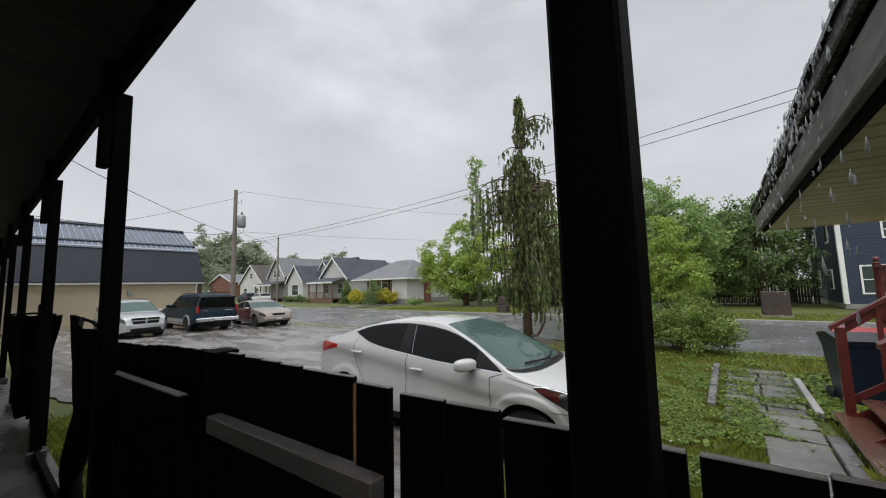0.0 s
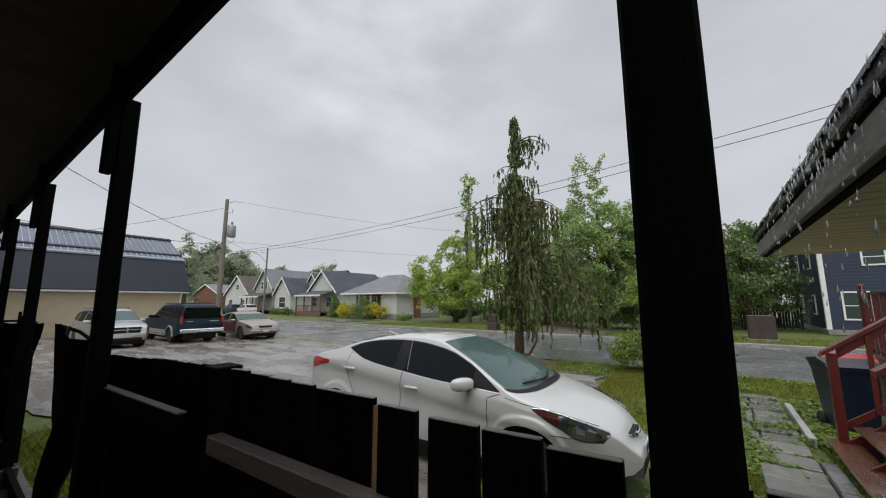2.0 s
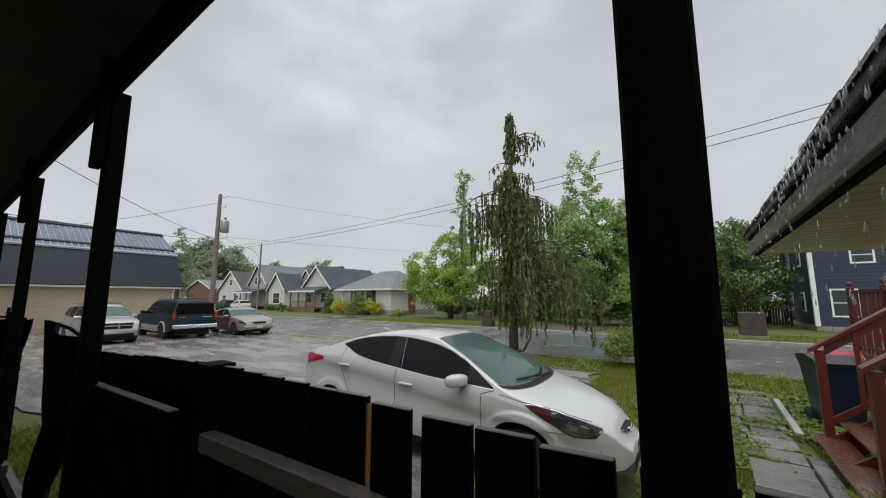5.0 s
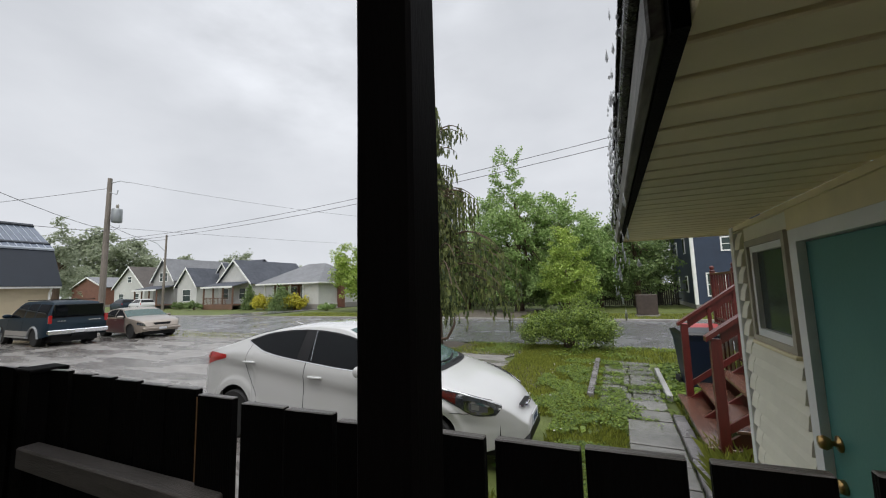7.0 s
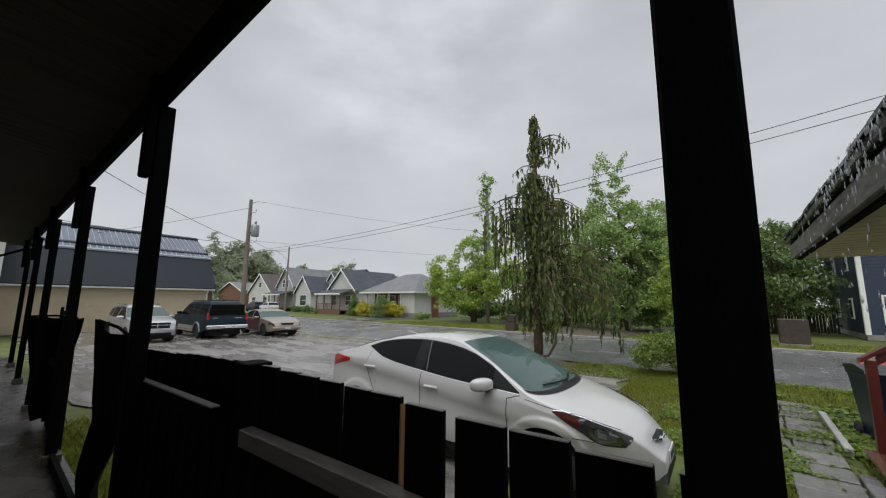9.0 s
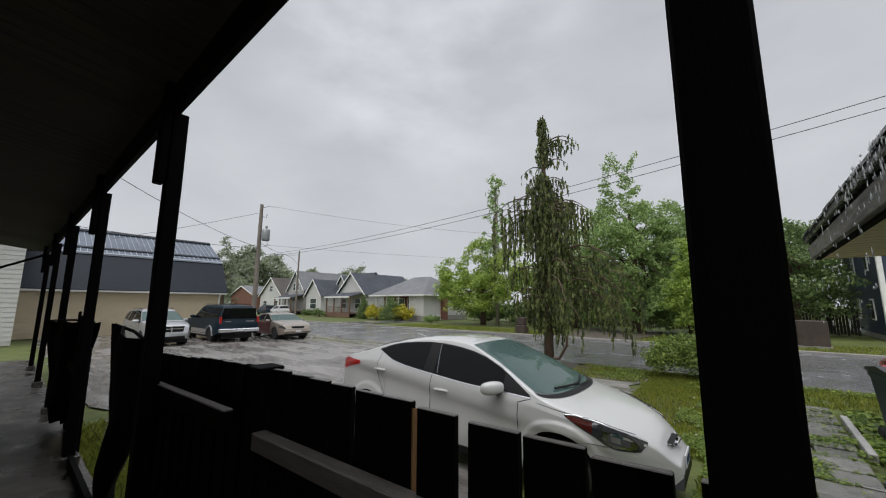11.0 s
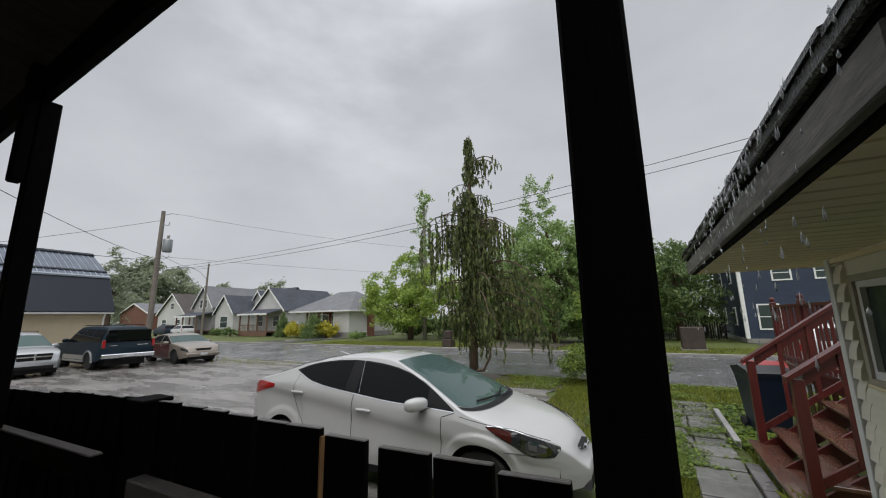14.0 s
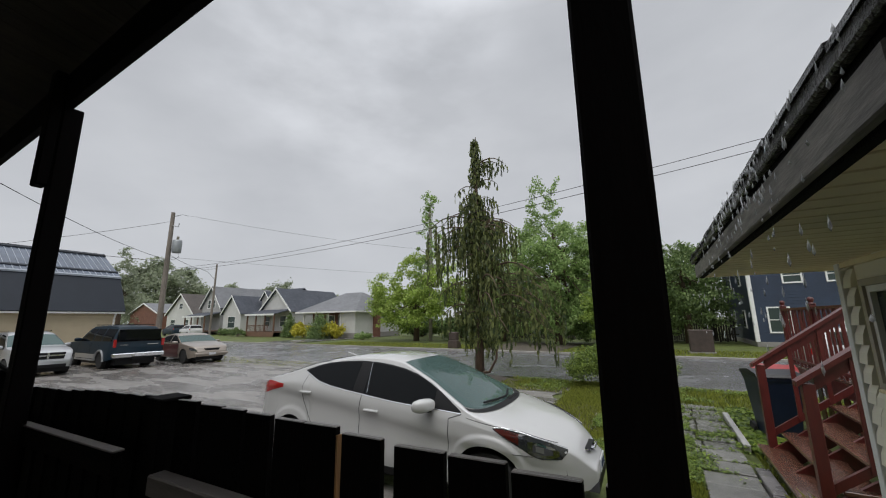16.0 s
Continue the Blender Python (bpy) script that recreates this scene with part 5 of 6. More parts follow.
# white bungalow with a hipped roof
b = empty("bungalow", pose(0, 0, 0), "white bungalow with a pale hipped roof and brick chimney", "house", "houses across the street")
part("wall", box(-32.5, -30.2, 32.5, 41, 0, 3.1), M["white_siding"], b)
part("wall", box(-39.2, -32.5, 34.1, 41, 0, 3.1), M["brick"], b, "brown brick front under the porch")
part("foundation", box(-39.25, -30.15, 32.45, 41.05, 0, 0.55), M["curb"], b)
bm = bmesh.new()
ez, rz = 3.1, 5.6
v = [bm.verts.new(p) for p in ((-39.9, 31.9, ez), (-29.6, 31.9, ez), (-29.6, 41.6, ez), (-39.9, 41.6, ez), (-35.8, 36.5, rz), (-32.8, 36.5, rz), (-39.9, 31.9, ez - 0.16), (-29.6, 31.9, ez - 0.16), (-29.6, 41.6, ez - 0.16), (-39.9, 41.6, ez - 0.16))]
for f in ((0, 1, 5, 4), (1, 2, 5), (2, 3, 4, 5), (3, 0, 4)):
    bm.faces.new([v[i] for i in f])
part("roof", bm, M["roof_light"], b)
fb = bmesh.new()
box(-39.9, -29.6, 31.86, 31.9, ez - 0.16, ez, fb), box(-29.6, -29.56, 31.9, 41.6, ez - 0.16, ez, fb)
box(-39.9, -29.6, 31.9, 41.6, ez - 0.17, ez - 0.13, fb)
part("eave_trim", fb, M["white_trim"], b)
part("chimney", box(-30.19, -29.6, 35.62, 36.32, 0, 5.32), M["brick"], b, "red brick chimney")
part("chimney_cap", box(-30.08, -29.72, 35.77, 36.17, 5.32, 5.72), M["brick"], b)
for x in (-38.0, -35.9, -33.8):
    house_window(b, x, 34.1, 1.2, 1.35, 1.4)
part("porch_wall", box(-39.2, -32.51, 32.5, 32.75, 0.5, 1.15), M["brick"], b, "low brown brick porch wall")
for y in (33.8, 35.3):
    house_window(b, -30.2, y, 0.12, 0.7, 0.35, "x")
for x in (-39.0, -36.9, -34.7, -32.65):
    part("porch_post", box(x - 0.07, x + 0.07, 32.5, 32.64, 0.5, 3.0), M["white_trim"], b)
lp = bmesh.new()
lap_lines(lp, -32.5, -30.2, 32.5, 0.6, 3.0)
part("siding", lp, M["white_siding"], b)

h2 = gable_house(-50.3, -43.6, 34.2, 44.5, 3.5, 6.6, M["white_siding"], M["roof_grey"], "light grey gabled house with a brown front porch")
porch_front(h2, -50.0, -44.0, 34.2, 2.4, 2.9, M["roof_grey"], M["porch_brown"])
for x in (-48.8, -45.3):
    house_window(h2, x, 34.2, 1.3, 1.2, 1.4)
h3 = gable_house(-61.4, -56.6, 35.0, 46, 3.5, 6.1, M["white_siding"], M["roof_grey"], "small grey house with a gabled front wing and white window")
house_window(h3, -59.0, 35.0, 1.1, 1.9, 1.7)
part("rear_wing", box(-56.6, -51.4, 38.5, 46, 0, 3.6), M["grey_siding"], h3)
roof_slab([(-57.5, 38.0, 3.5), (-51.0, 38.0, 3.5), (-51.0, 42.2, 7.4), (-57.5, 42.2, 7.4)], 0.12, M["roof_grey"], h3)
roof_slab([(-57.5, 46.4, 3.5), (-51.0, 46.4, 3.5), (-51.0, 42.2, 7.4), (-57.5, 42.2, 7.4)], 0.12, M["roof_grey"], h3)
dm = part("dormer", prism([(-57.2, 4.5), (-55.2, 4.5), (-55.2, 5.7), (-56.2, 6.85), (-57.2, 5.7)], 38.8, 42.0), M["grey_siding"], h3)
for xe in (-57.5, -54.9):
    roof_slab([(xe, 38.5, 5.42), (xe, 42.2, 5.42), (-56.2, 42.2, 6.9), (-56.2, 38.5, 6.9)], 0.08, M["roof_grey"], dm)
    part("bargeboard", prism([(xe, 5.3), (xe, 5.5), (-56.2, 7.0), (-56.2, 6.78)], 38.44, 38.496), M["white_trim"], dm)
h4 = gable_house(-69.0, -63.2, 35.5, 46, 4.6, 8.0, M["grey_siding"], M["roof_light"], "narrow grey house with a tall gable and two small windows")
for x in (-66.8, -65.5):
    house_window(h4, x, 35.5, 4.4, 0.8, 1.3)
porch_front(h4, -69.2, -63.0, 35.5, 2.6, 2.9, M["roof_grey"], M["porch_brown"])
h5 = gable_house(-84.5, -74.5, 37.0, 49, 3.6, 7.4, M["white_siding"], M["roof_brown"], "low house with a brown-grey roof and white gable")
house_window(h5, -79.5, 37.0, 4.6, 1.2, 1.0)
for x in (-82.0, -77.0):
    house_window(h5, x, 37.0, 1.2, 1.6, 1.3)
h6 = gable_house(-112, -98, 41, 55, 4.2, 6.5, M["brick"], M["roof_light"], "distant low brick building in the rain")

# blue two-storey house
bh = empty("blue_house", pose(0, 0, 0), "navy blue two-storey house with white trim", "house")
part("wall", box(5.75, 15.5, 31.7, 42, 0, 6.6), M["blue_siding"], bh)
bm = bmesh.new()
lap_lines(bm, 5.75, 15.5, 31.7, 0.3, 6.5)
part("siding", bm, M["blue_siding"], bh)
part("corner_trim", box(5.69, 5.9, 31.62, 31.69, 0.3, 6.5), M["white_trim"], bh)
part("corner_trim", box(5.68, 5.745, 31.69, 31.85, 0.3, 6.5), M["white_trim"], bh)
part("corner_trim", box(5.68, 5.745, 41.7, 41.9, 0.3, 6.5), M["white_trim"], bh)
part("foundation", box(5.72, 15.53, 31.66, 42.03, 0, 0.3), M["curb"], bh)
house_window(bh, 8.0, 31.7, 4.1, 0.85, 0.85)
house_window(bh, 10.1, 31.7, 4.1, 0.85, 0.85)
house_window(bh, 7.05, 31.7, 0.95, 1.0, 1.5)
house_window(bh, 10.5, 31.7, 0.95, 1.0, 1.5)
for zz in (1.2, 4.2):
    for yy in (34.5, 38.5):
        bm = box(5.69, 5.745, yy - 0.45, yy + 0.45, zz - 0.1, zz + 1.2)
        w_ = part("window", bm, M["white_trim"], bh)
        part("pane", box(5.675, 5.688, yy - 0.34, yy + 0.34, zz, zz + 1.1), M["screen_pane"], w_)
for sg, xe in ((0, 5.3), (1, 15.9)):
    roof_slab([(xe, 31.3, 6.5), (xe, 42.4, 6.5), (10.6, 42.4, 9.4), (10.6, 31.3, 9.4)], 0.12, M["roof_grey"], bh)
part("gable", prism([(5.75, 6.6), (15.5, 6.6), (10.6, 9.3)], 31.72, 41.9), M["blue_siding"], bh)

# barn with a gambrel roof, and the white building next to it
barn = empty("barn", pose(0, 0, 0), "tan-sided barn with a dark steel gambrel roof", "barn")
BX, BY0, BY1 = -30.0, -9.0, 10.3
part("wall", box(BX - 9, BX, BY0, BY1, 0, 2.65), M["tan_siding"], barn)
k = 0
while 0.3 + k * 0.2 < 2.55:
    a = 0.3 + k * 0.2
    part("siding_board", prism([(BX + 0.022, a), (BX + 0.002, a + 0.2), (BX - 0.01, a + 0.2), (BX - 0.01, a)], BY0, BY1), M["tan_siding"], barn)
    k += 1
part("eave_trim", box(BX + 0.04, BX + 0.42, BY0 - 0.3, BY1 + 0.3, 2.6, 2.72), M["white_trim"], barn)
part("gable_wall", prism([(BX - 9, 2.65), (BX, 2.65), (BX - 1.2, 4.9), (BX - 4.5, 6.7), (BX - 7.8, 4.9)], BY0 + 0.05, BY1 - 0.05), M["tan_siding"], barn)
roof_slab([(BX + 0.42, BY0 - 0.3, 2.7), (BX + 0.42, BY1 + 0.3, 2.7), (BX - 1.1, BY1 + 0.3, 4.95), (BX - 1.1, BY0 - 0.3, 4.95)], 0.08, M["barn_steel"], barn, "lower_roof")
# upper slope takes the copy of the steel with sky sheen painted in
roof_slab([(BX - 1.0, BY0 - 0.3, 4.97), (BX - 1.0, BY1 + 0.3, 4.97), (BX - 4.5, BY1 + 0.3, 6.8), (BX - 4.5, BY0 - 0.3, 6.8)], 0.08, M["barn_steel_sky_lit"], barn, "upper_roof")
roof_slab([(BX - 8.0, BY0 - 0.3, 4.97), (BX - 8.0, BY1 + 0.3, 4.97), (BX - 4.5, BY1 + 0.3, 6.8), (BX - 4.5, BY0 - 0.3, 6.8)], 0.08, M["barn_steel_sky_lit"], barn, "upper_roof")
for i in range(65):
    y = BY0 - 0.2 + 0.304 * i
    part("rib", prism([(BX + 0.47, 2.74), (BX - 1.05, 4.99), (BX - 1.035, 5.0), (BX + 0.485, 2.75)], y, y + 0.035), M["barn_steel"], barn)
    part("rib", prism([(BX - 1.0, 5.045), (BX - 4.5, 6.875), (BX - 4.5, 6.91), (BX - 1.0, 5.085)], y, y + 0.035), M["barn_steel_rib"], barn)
part("roof_flashing", prism([(BX - 1.55, 5.34), (BX - 1.75, 5.44), (BX - 1.75, 5.52), (BX - 1.55, 5.42)], BY0 - 0.3, BY1 + 0.3), M["barn_steel"], barn, "dark flashing strip")
part("roof_lip", prism([(BX - 0.94, 4.94), (BX - 1.1, 5.02), (BX - 1.1, 5.12), (BX - 0.94, 5.04)], BY0 - 0.32, BY1 + 0.32), M["barn_steel_rib"], barn, "wet roof lip, coloured pale for sky sheen")
part("ridge_cap", prism([(BX - 4.2, 6.75), (BX - 4.5, 6.9), (BX - 4.8, 6.75), (BX - 4.8, 6.83), (BX - 4.5, 6.99), (BX - 4.2, 6.83)], BY0 - 0.32, BY1 + 0.32), M["barn_steel"], barn)
part("downspout", tube([(BX + 0.3, BY1 - 0.1, 2.6), (BX + 0.08, BY1 - 0.1, 2.3), (BX + 0.08, BY1 - 0.1, 0.1)], 0.05, 6), M["white_trim"], barn)
part("light_box", box(BX + 0.02, BX + 0.14, 6.4, 6.6, 1.9, 2.15), M["grey_metal"], barn)
ws_ = empty("white_shed", pose(0, 0, 0), "tall white-sided building beyond the walkway end", "building")
part("wall", box(-32, -26, -14, 0.4, 0, 5.5), M["white_siding"], ws_)
k = 0
while 0.2 + k * 0.22 < 5.4:
    a = 0.2 + k * 0.22
    part("siding_board", prism([(-25.975, a), (-25.998, a + 0.22), (-26.01, a + 0.22), (-26.01, a)], -14, 0.4), M["white_siding"], ws_)
    k += 1
roof_slab([(-25.6, -14, 5.45), (-25.6, 0.7, 5.45), (-29, 0.7, 7), (-29, -14, 7)], 0.12, M["roof_grey"], ws_)
roof_slab([(-32.4, -14, 5.45), (-32.4, 0.7, 5.45), (-29, 0.7, 7), (-29, -14, 7)], 0.12, M["roof_grey"], ws_)

# dark board fence across the road
ff = empty("far_board_fence", pose(0, 0, 0), "dark weathered board fence behind the far lawn", "fence")
bm = box(-14, -13.86, 37.0, 37.03, 0, 1.75)
me_b = bpy.data.meshes.new("fence_board")
bm.to_mesh(me_b), bm.free()
me_b.materials.append(M["dark_fence"])
for i in range(120):
    o = new("fence_board", me_b)
    o.parent = ff
    o.location = (0.162 * i, 0.02 * math.sin(i * 7.0), 0.05 * math.sin(i * 2.1))
for z in (0.5, 1.4):
    part("rail", box(-14, 5.6, 37.031, 37.07, z, z + 0.09), M["dark_fence"], ff)

# stone blocks and box on the far verge
st = empty("stone_pillar", pose(-12.3, 23.4, 0), "low brown stone pillar beside the far drive", "pillar")
part("block", box(-0.35, 0.35, -0.35, 0.35, 0, 0.55, bevel=0.05), M["stone_brown"], st)
part("block", box(-0.3, 0.3, -0.3, 0.3, 0.55, 1.1, bevel=0.05), M["stone_brown"], st)
ub = empty("utility_box", pose(2.2, 25.2, 0), "brown metal utility box on the far lawn", "utility box")
part("cabinet", box(-0.55, 0.55, -0.4, 0.4, 0.08, 1.25, bevel=0.03), M["stone_brown"], ub)
part("plinth", box(-0.62, 0.62, -0.46, 0.46, -0.02, 0.08), M["curb"], ub)

# ---- poles and wires ----
pole = empty("utility_pole", pose(-27.0, 11.5, 0), "weathered wooden utility pole with a grey transformer", "utility pole")
part("shaft", tube([(0, 0, -0.1), (0, 0, 5), (0, 0, 9.2)], [0.17, 0.15, 0.115], 12), M["pole_wood"], pole)
tr_ = part("transformer", lathe([(0.0, 6.45), (0.24, 6.48), (0.27, 6.55), (0.27, 7.25), (0.24, 7.32), (0.1, 7.36), (0.0, 7.37)], 18, at=(0.36, 0.30, 0)), M["grey_metal"], pole, "grey steel transformer can", smooth=True)
for dy in (-0.09, 0.09):
    part("bushing", lathe([(0.05, 7.34), (0.035, 7.44), (0.05, 7.5), (0.02, 7.6)], 8, at=(0.36 + dy, 0.3, 0)), M["bark_pale"], tr_)
part("mount", box(-0.05, 0.4, 0.05, 0.16, 6.7, 6.8), M["grey_metal"], pole)
part("insulator_arm", tube([(0.1, 0, 8.9), (0.55, 0.3, 9.05), (0.9, 0.5, 8.95)], 0.02, 6), M["grey_metal"], pole)
part("insulator_arm", tube([(0.1, 0, 8.3), (0.45, 0.2, 8.2), (0.48, 0.22, 8.45)], 0.025, 6), M["grey_metal"], pole)
part("down_lead", tube([(0.48, 0.36, 6.5), (0.5, 0.4, 6.2), (0.3, 0.2, 6.0), (0.14, 0.05, 6.1)], 0.015, 5), M["cable"], pole)

lamp = empty("street_lamp", pose(-49.75, 26.8, 0), "wooden street-light pole with a curved arm", "street lamp")
part("shaft", tube([(0, 0, -0.1), (0.15, 0, 9.5)], [0.15, 0.1], 10), M["pole_wood"], lamp)
part("arm", tube([(0.1, 0, 7.4), (-1.5, -0.2, 8.6), (-3.2, -0.5, 9.2), (-4.6, -0.8, 9.3)], 0.045, 6), M["grey_metal"], lamp)
part("lamp_head", tube([(-4.5, -0.8, 9.28), (-5.0, -0.9, 9.26), (-5.5, -1.0, 9.2)], [0.06, 0.14, 0.05], 8), M["grey_metal"], lamp)
p3_ = empty("far_utility_pole", pose(-80, 24, 0), "thin distant wooden utility pole", "utility pole")
part("shaft", tube([(0, 0, -0.1), (0, 0, 10)], [0.16, 0.11], 8), M["pole_wood"], p3_)
part("crossarm", box(-0.06, 0.06, -1.1, 1.1, 9.3, 9.42), M["pole_wood"], p3_)


def wire(a, b, sag, r=0.012, label="thin black overhead cable between poles"):
    a, b = Vector(a), Vector(b)
    pts = [a.lerp(b, k / 20) - Vector((0, 0, sag * 4 * (k / 20) * (1 - k / 20))) for k in range(21)]
    return tagged(link("overhead_wire", tube(pts, r, 4), M["cable"]), label, "cable", "overhead wires")


wire((-27.0, 11.5, 5.4), (14.0, 11.5, 7.75), 0.95, 0.009)
wire((-27.0, 11.5, 5.25), (14.0, 11.5, 7.45), 0.95, 0.009)
wire((-26.2, 12.0, 9.0), (-5.0, 50.0, 10.5), 1.4, 0.008)
wire((-27.0, 11.6, 6.2), (-20.0, 70.0, 10.0), 0.6, 0.008)
wire((-27, 11.5, 6.1), (-80, 24, 9.4), 0.9, 0.016)
wire((-27, 11.5, 6.4), (-49.7, 26.8, 9.0), 0.5, 0.014)
wire((-27, 11.5, 5.9), (-30, -8, 7.6), 0.5, 0.014)
wire((-27, 11.5, 8.6), (-34, 4, 6.3), 0.1, 0.012)
wire((-27, 11.5, 6.0), (-8, -4.0, 7.0), 0.6, 0.012)


# ---- trees and bushes ----
def leaves(centres, n, size, seed, squash=0.8, droop=0.0):
    """Leaf quads scattered near the skins of many clumps; returns verts and faces."""
    r = np.random.RandomState(seed)
    c = np.array(centres)
    w = c[:, 3] ** 2
    pick = r.choice(len(c), n, p=w / w.sum())
    d = r.normal(size=(n, 3))
    d /= np.linalg.norm(d, axis=1)[:, None]
    rad = c[pick, 3] * 1.45 * r.rand(n) ** 0.55
    tilt = r.normal(size=(len(c), 2)) * 0.45
    p = c[pick, :3] + d * rad[:, None] * np.array([1, 1, squash * 0.62])
    p[:, 2] += (p[:, 0] - c[pick, 0]) * tilt[pick, 0] + (p[:, 1] - c[pick, 1]) * tilt[pick, 1]
    nrm = d + 0.9 * r.normal(size=(n, 3)) + np.array([0, 0, 0.5])
    nrm /= np.linalg.norm(nrm, axis=1)[:, None]
    u = np.cross(nrm, r.normal(size=(n, 3)))
    u[:, 2] -= droop
    u /= np.linalg.norm(u, axis=1)[:, None]
    v = np.cross(nrm, u)
    s = size * (0.6 + 0.8 * r.rand(n))[:, None]
    q = np.stack([p - u * s * 0.5, p + v * s * 0.32, p + u * s * 0.6 + nrm * s * -0.1, p - v * s * 0.32], 1)
    return q.reshape(-1, 3), np.arange(4 * n).reshape(-1, 4)


def clumps(n, rx, ry, z0, z1, r0, r1, seed, lean=(0, 0), shape=1.0):
    """Clump centres inside an uneven crown."""
    r = random.Random(seed)
    out = []
    while len(out) < n:
        x, y, h = r.uniform(-1, 1), r.uniform(-1, 1), r.random()
        w = (math.sin(math.pi * min(0.98, 0.22 + 0.76 * h)) ** 0.7) if shape == 1.0 else (1 - h) ** 0.6 * min(1, 0.45 + 3 * h)
        if x * x + y * y < w * w:
            out.append((x * rx + lean[0] * h, y * ry + lean[1] * h, z0 + (z1 - z0) * h, r.uniform(r0, r1)))
    return out


def tree(name, m, trunk_h, trunk_r, cl, n, size, leafm, label, seed, barkm=None, limbs=7, cat="tree", group=""):
    t = empty(name, m, label, cat, group)
    r = random.Random(seed)
    bm = tube([(0, 0, -0.1), (0.04, 0.02, trunk_h * 0.4), (0.1 * r.uniform(-1, 1), 0.05, trunk_h)], [trunk_r * 1.25, trunk_r, trunk_r * 0.45], 9)
    part("trunk", bm, barkm or M["bark"], t, smooth=True)
    for c in r.sample(cl, min(limbs, len(cl))):
        z = trunk_h * r.uniform(0.45, 0.95)
        mid = (c[0] * 0.4, c[1] * 0.4, z + (c[2] - z) * 0.55)
        part("limb", tube([(0.02, 0, z), mid, c[:3]], [trunk_r * 0.4, trunk_r * 0.25, 0.02], 6), barkm or M["bark"], t)
    v, f = leaves(cl, int(n * 1.55), size * 0.7, seed)
    raw("crown", v.tolist(), f.tolist(), leafm, t)
    return t


# drooping cedar on the verge
def weeping_tree():
    t = empty("weeping_cedar", pose(-5.12, 11.9, 0), "tall drooping conifer with hanging green-brown sprays", "tree")
    H = 8.8
    part("trunk", tube([(0, 0, -0.1), (0.02, 0, 1.5), (0.05, 0.02, 4), (0.06, 0, 7), (0.1, 0, H)], [0.17, 0.13, 0.1, 0.06, 0.015], 10), M["bark"], t, smooth=True)
    part("limb", tube([(0.05, 0, 0.2), (0.4, -0.1, 0.25), (0.68, -0.15, 0.7), (0.72, -0.1, 1.4)], [0.05, 0.045, 0.04, 0.03], 7), M["bark"], t)
    r = np.random.RandomState(5)
    V, F = [], []

    def spray(p, length, width):
        """One hanging strand: many small overlapping scales down a line."""
        k = max(4, int(length / 0.06))
        sway = r.normal(size=2) * 0.06
        for j in range(k):
            q = j / k
            w = width * (1.1 - 0.7 * abs(q - 0.35)) * (0.5 + 0.8 * r.rand())
            c = np.array(p) + np.array([sway[0] * q, sway[1] * q, -length * q])
            a = r.rand() * 6.283
            u = np.array([math.cos(a), math.sin(a), -0.4]) * w
            d = np.array([r.normal() * 0.02, r.normal() * 0.02, -0.12 * (0.7 + 0.6 * r.rand())])
            i0 = len(V)
            V.extend([c - u * 0.4, c + u, c + u * 0.45 + d, c - u * 0.25 + d * 1.1])
            F.append((i0, i0 + 1, i0 + 2, i0 + 3))

    # height, heading (0 is east along the road), reach, length of the hanging strands
    arms = []
    for i in range(46):
        arms.append((1.5 + 4.3 * (i / 46), i * 2.399, 0.3 + 0.42 * r.rand(), 0.95))
    for i in range(24):
        arms.append((1.7 + 1.7 * r.rand(), -1.0 + 1.7 * r.rand(), 1.3 + 1.6 * r.rand(), 0.95))
    for i in range(8):
        arms.append((2.0 + 1.4 * r.rand(), 2.3 + 1.6 * r.rand(), 0.8 + 0.6 * r.rand(), 0.9))
    for i in range(9):
        arms.append((4.2 + 1.5 * r.rand(), 2.7 + 0.9 * r.rand(), 1.1 + 0.9 * r.rand(), 1.5))
    for i in range(12):
        arms.append((3.8 + 2.0 * r.rand(), -0.9 + 1.6 * r.rand(), 0.8 + 0.6 * r.rand(), 1.2))
    for i in range(18):
        arms.append((5.2 + 1.4 * r.rand(), 6.283 * r.rand(), 0.25 + 0.3 * r.rand(), 0.8))
    arms += [(6.75, 3.3, 0.75, 0.32), (6.9, 0.1, 0.8, 0.32), (7.6, -0.05, 1.15, 0.4), (7.55, 0.1, 1.0, 0.45), (7.5, 0.25, 0.7, 0.5), (7.4, 2.9, 0.3, 0.4), (6.5, 3.0, 0.55, 0.4), (6.3, 0.4, 0.65, 0.5), (6.1, 3.2, 0.6, 0.6)]
    for i in range(26):
        arms.append((7.0 + 1.75 * i / 26, i * 2.4, 0.21 * (1 - i / 28) + 0.03, 0.3))
    for h, a, reach, hang in arms:
        dx, dy = math.cos(a), math.sin(a)
        pts = [(0.05 + dx * reach * s, dy * reach * s, h + 0.3 * reach * math.sin(s * 2.2) - 0.35 * reach * s * s) for s in (j / 6 for j in range(7))]
        part("branch", tube(pts, [0.03 * (1 - 0.8 * j / 6) * min(1, reach) + 0.004 for j in range(7)], 5), M["bark"], t)
        for j in range(1, 7):
            s = j / 6
            for _ in range(3 if reach > 0.5 else 2):
                if r.rand() < 0.38:
                    continue
                p = np.array(pts[j]) + r.normal(size=3) * np.array([0.07, 0.07, 0.03])
                L = hang * (0.35 + 0.8 * r.rand())
                spray(p, max(0.12, min(L, p[2] - 0.6)), 0.06)
    raw("hanging_sprays", [tuple(v) for v in V], F, M["leaf_cedar"], t)


weeping_tree()

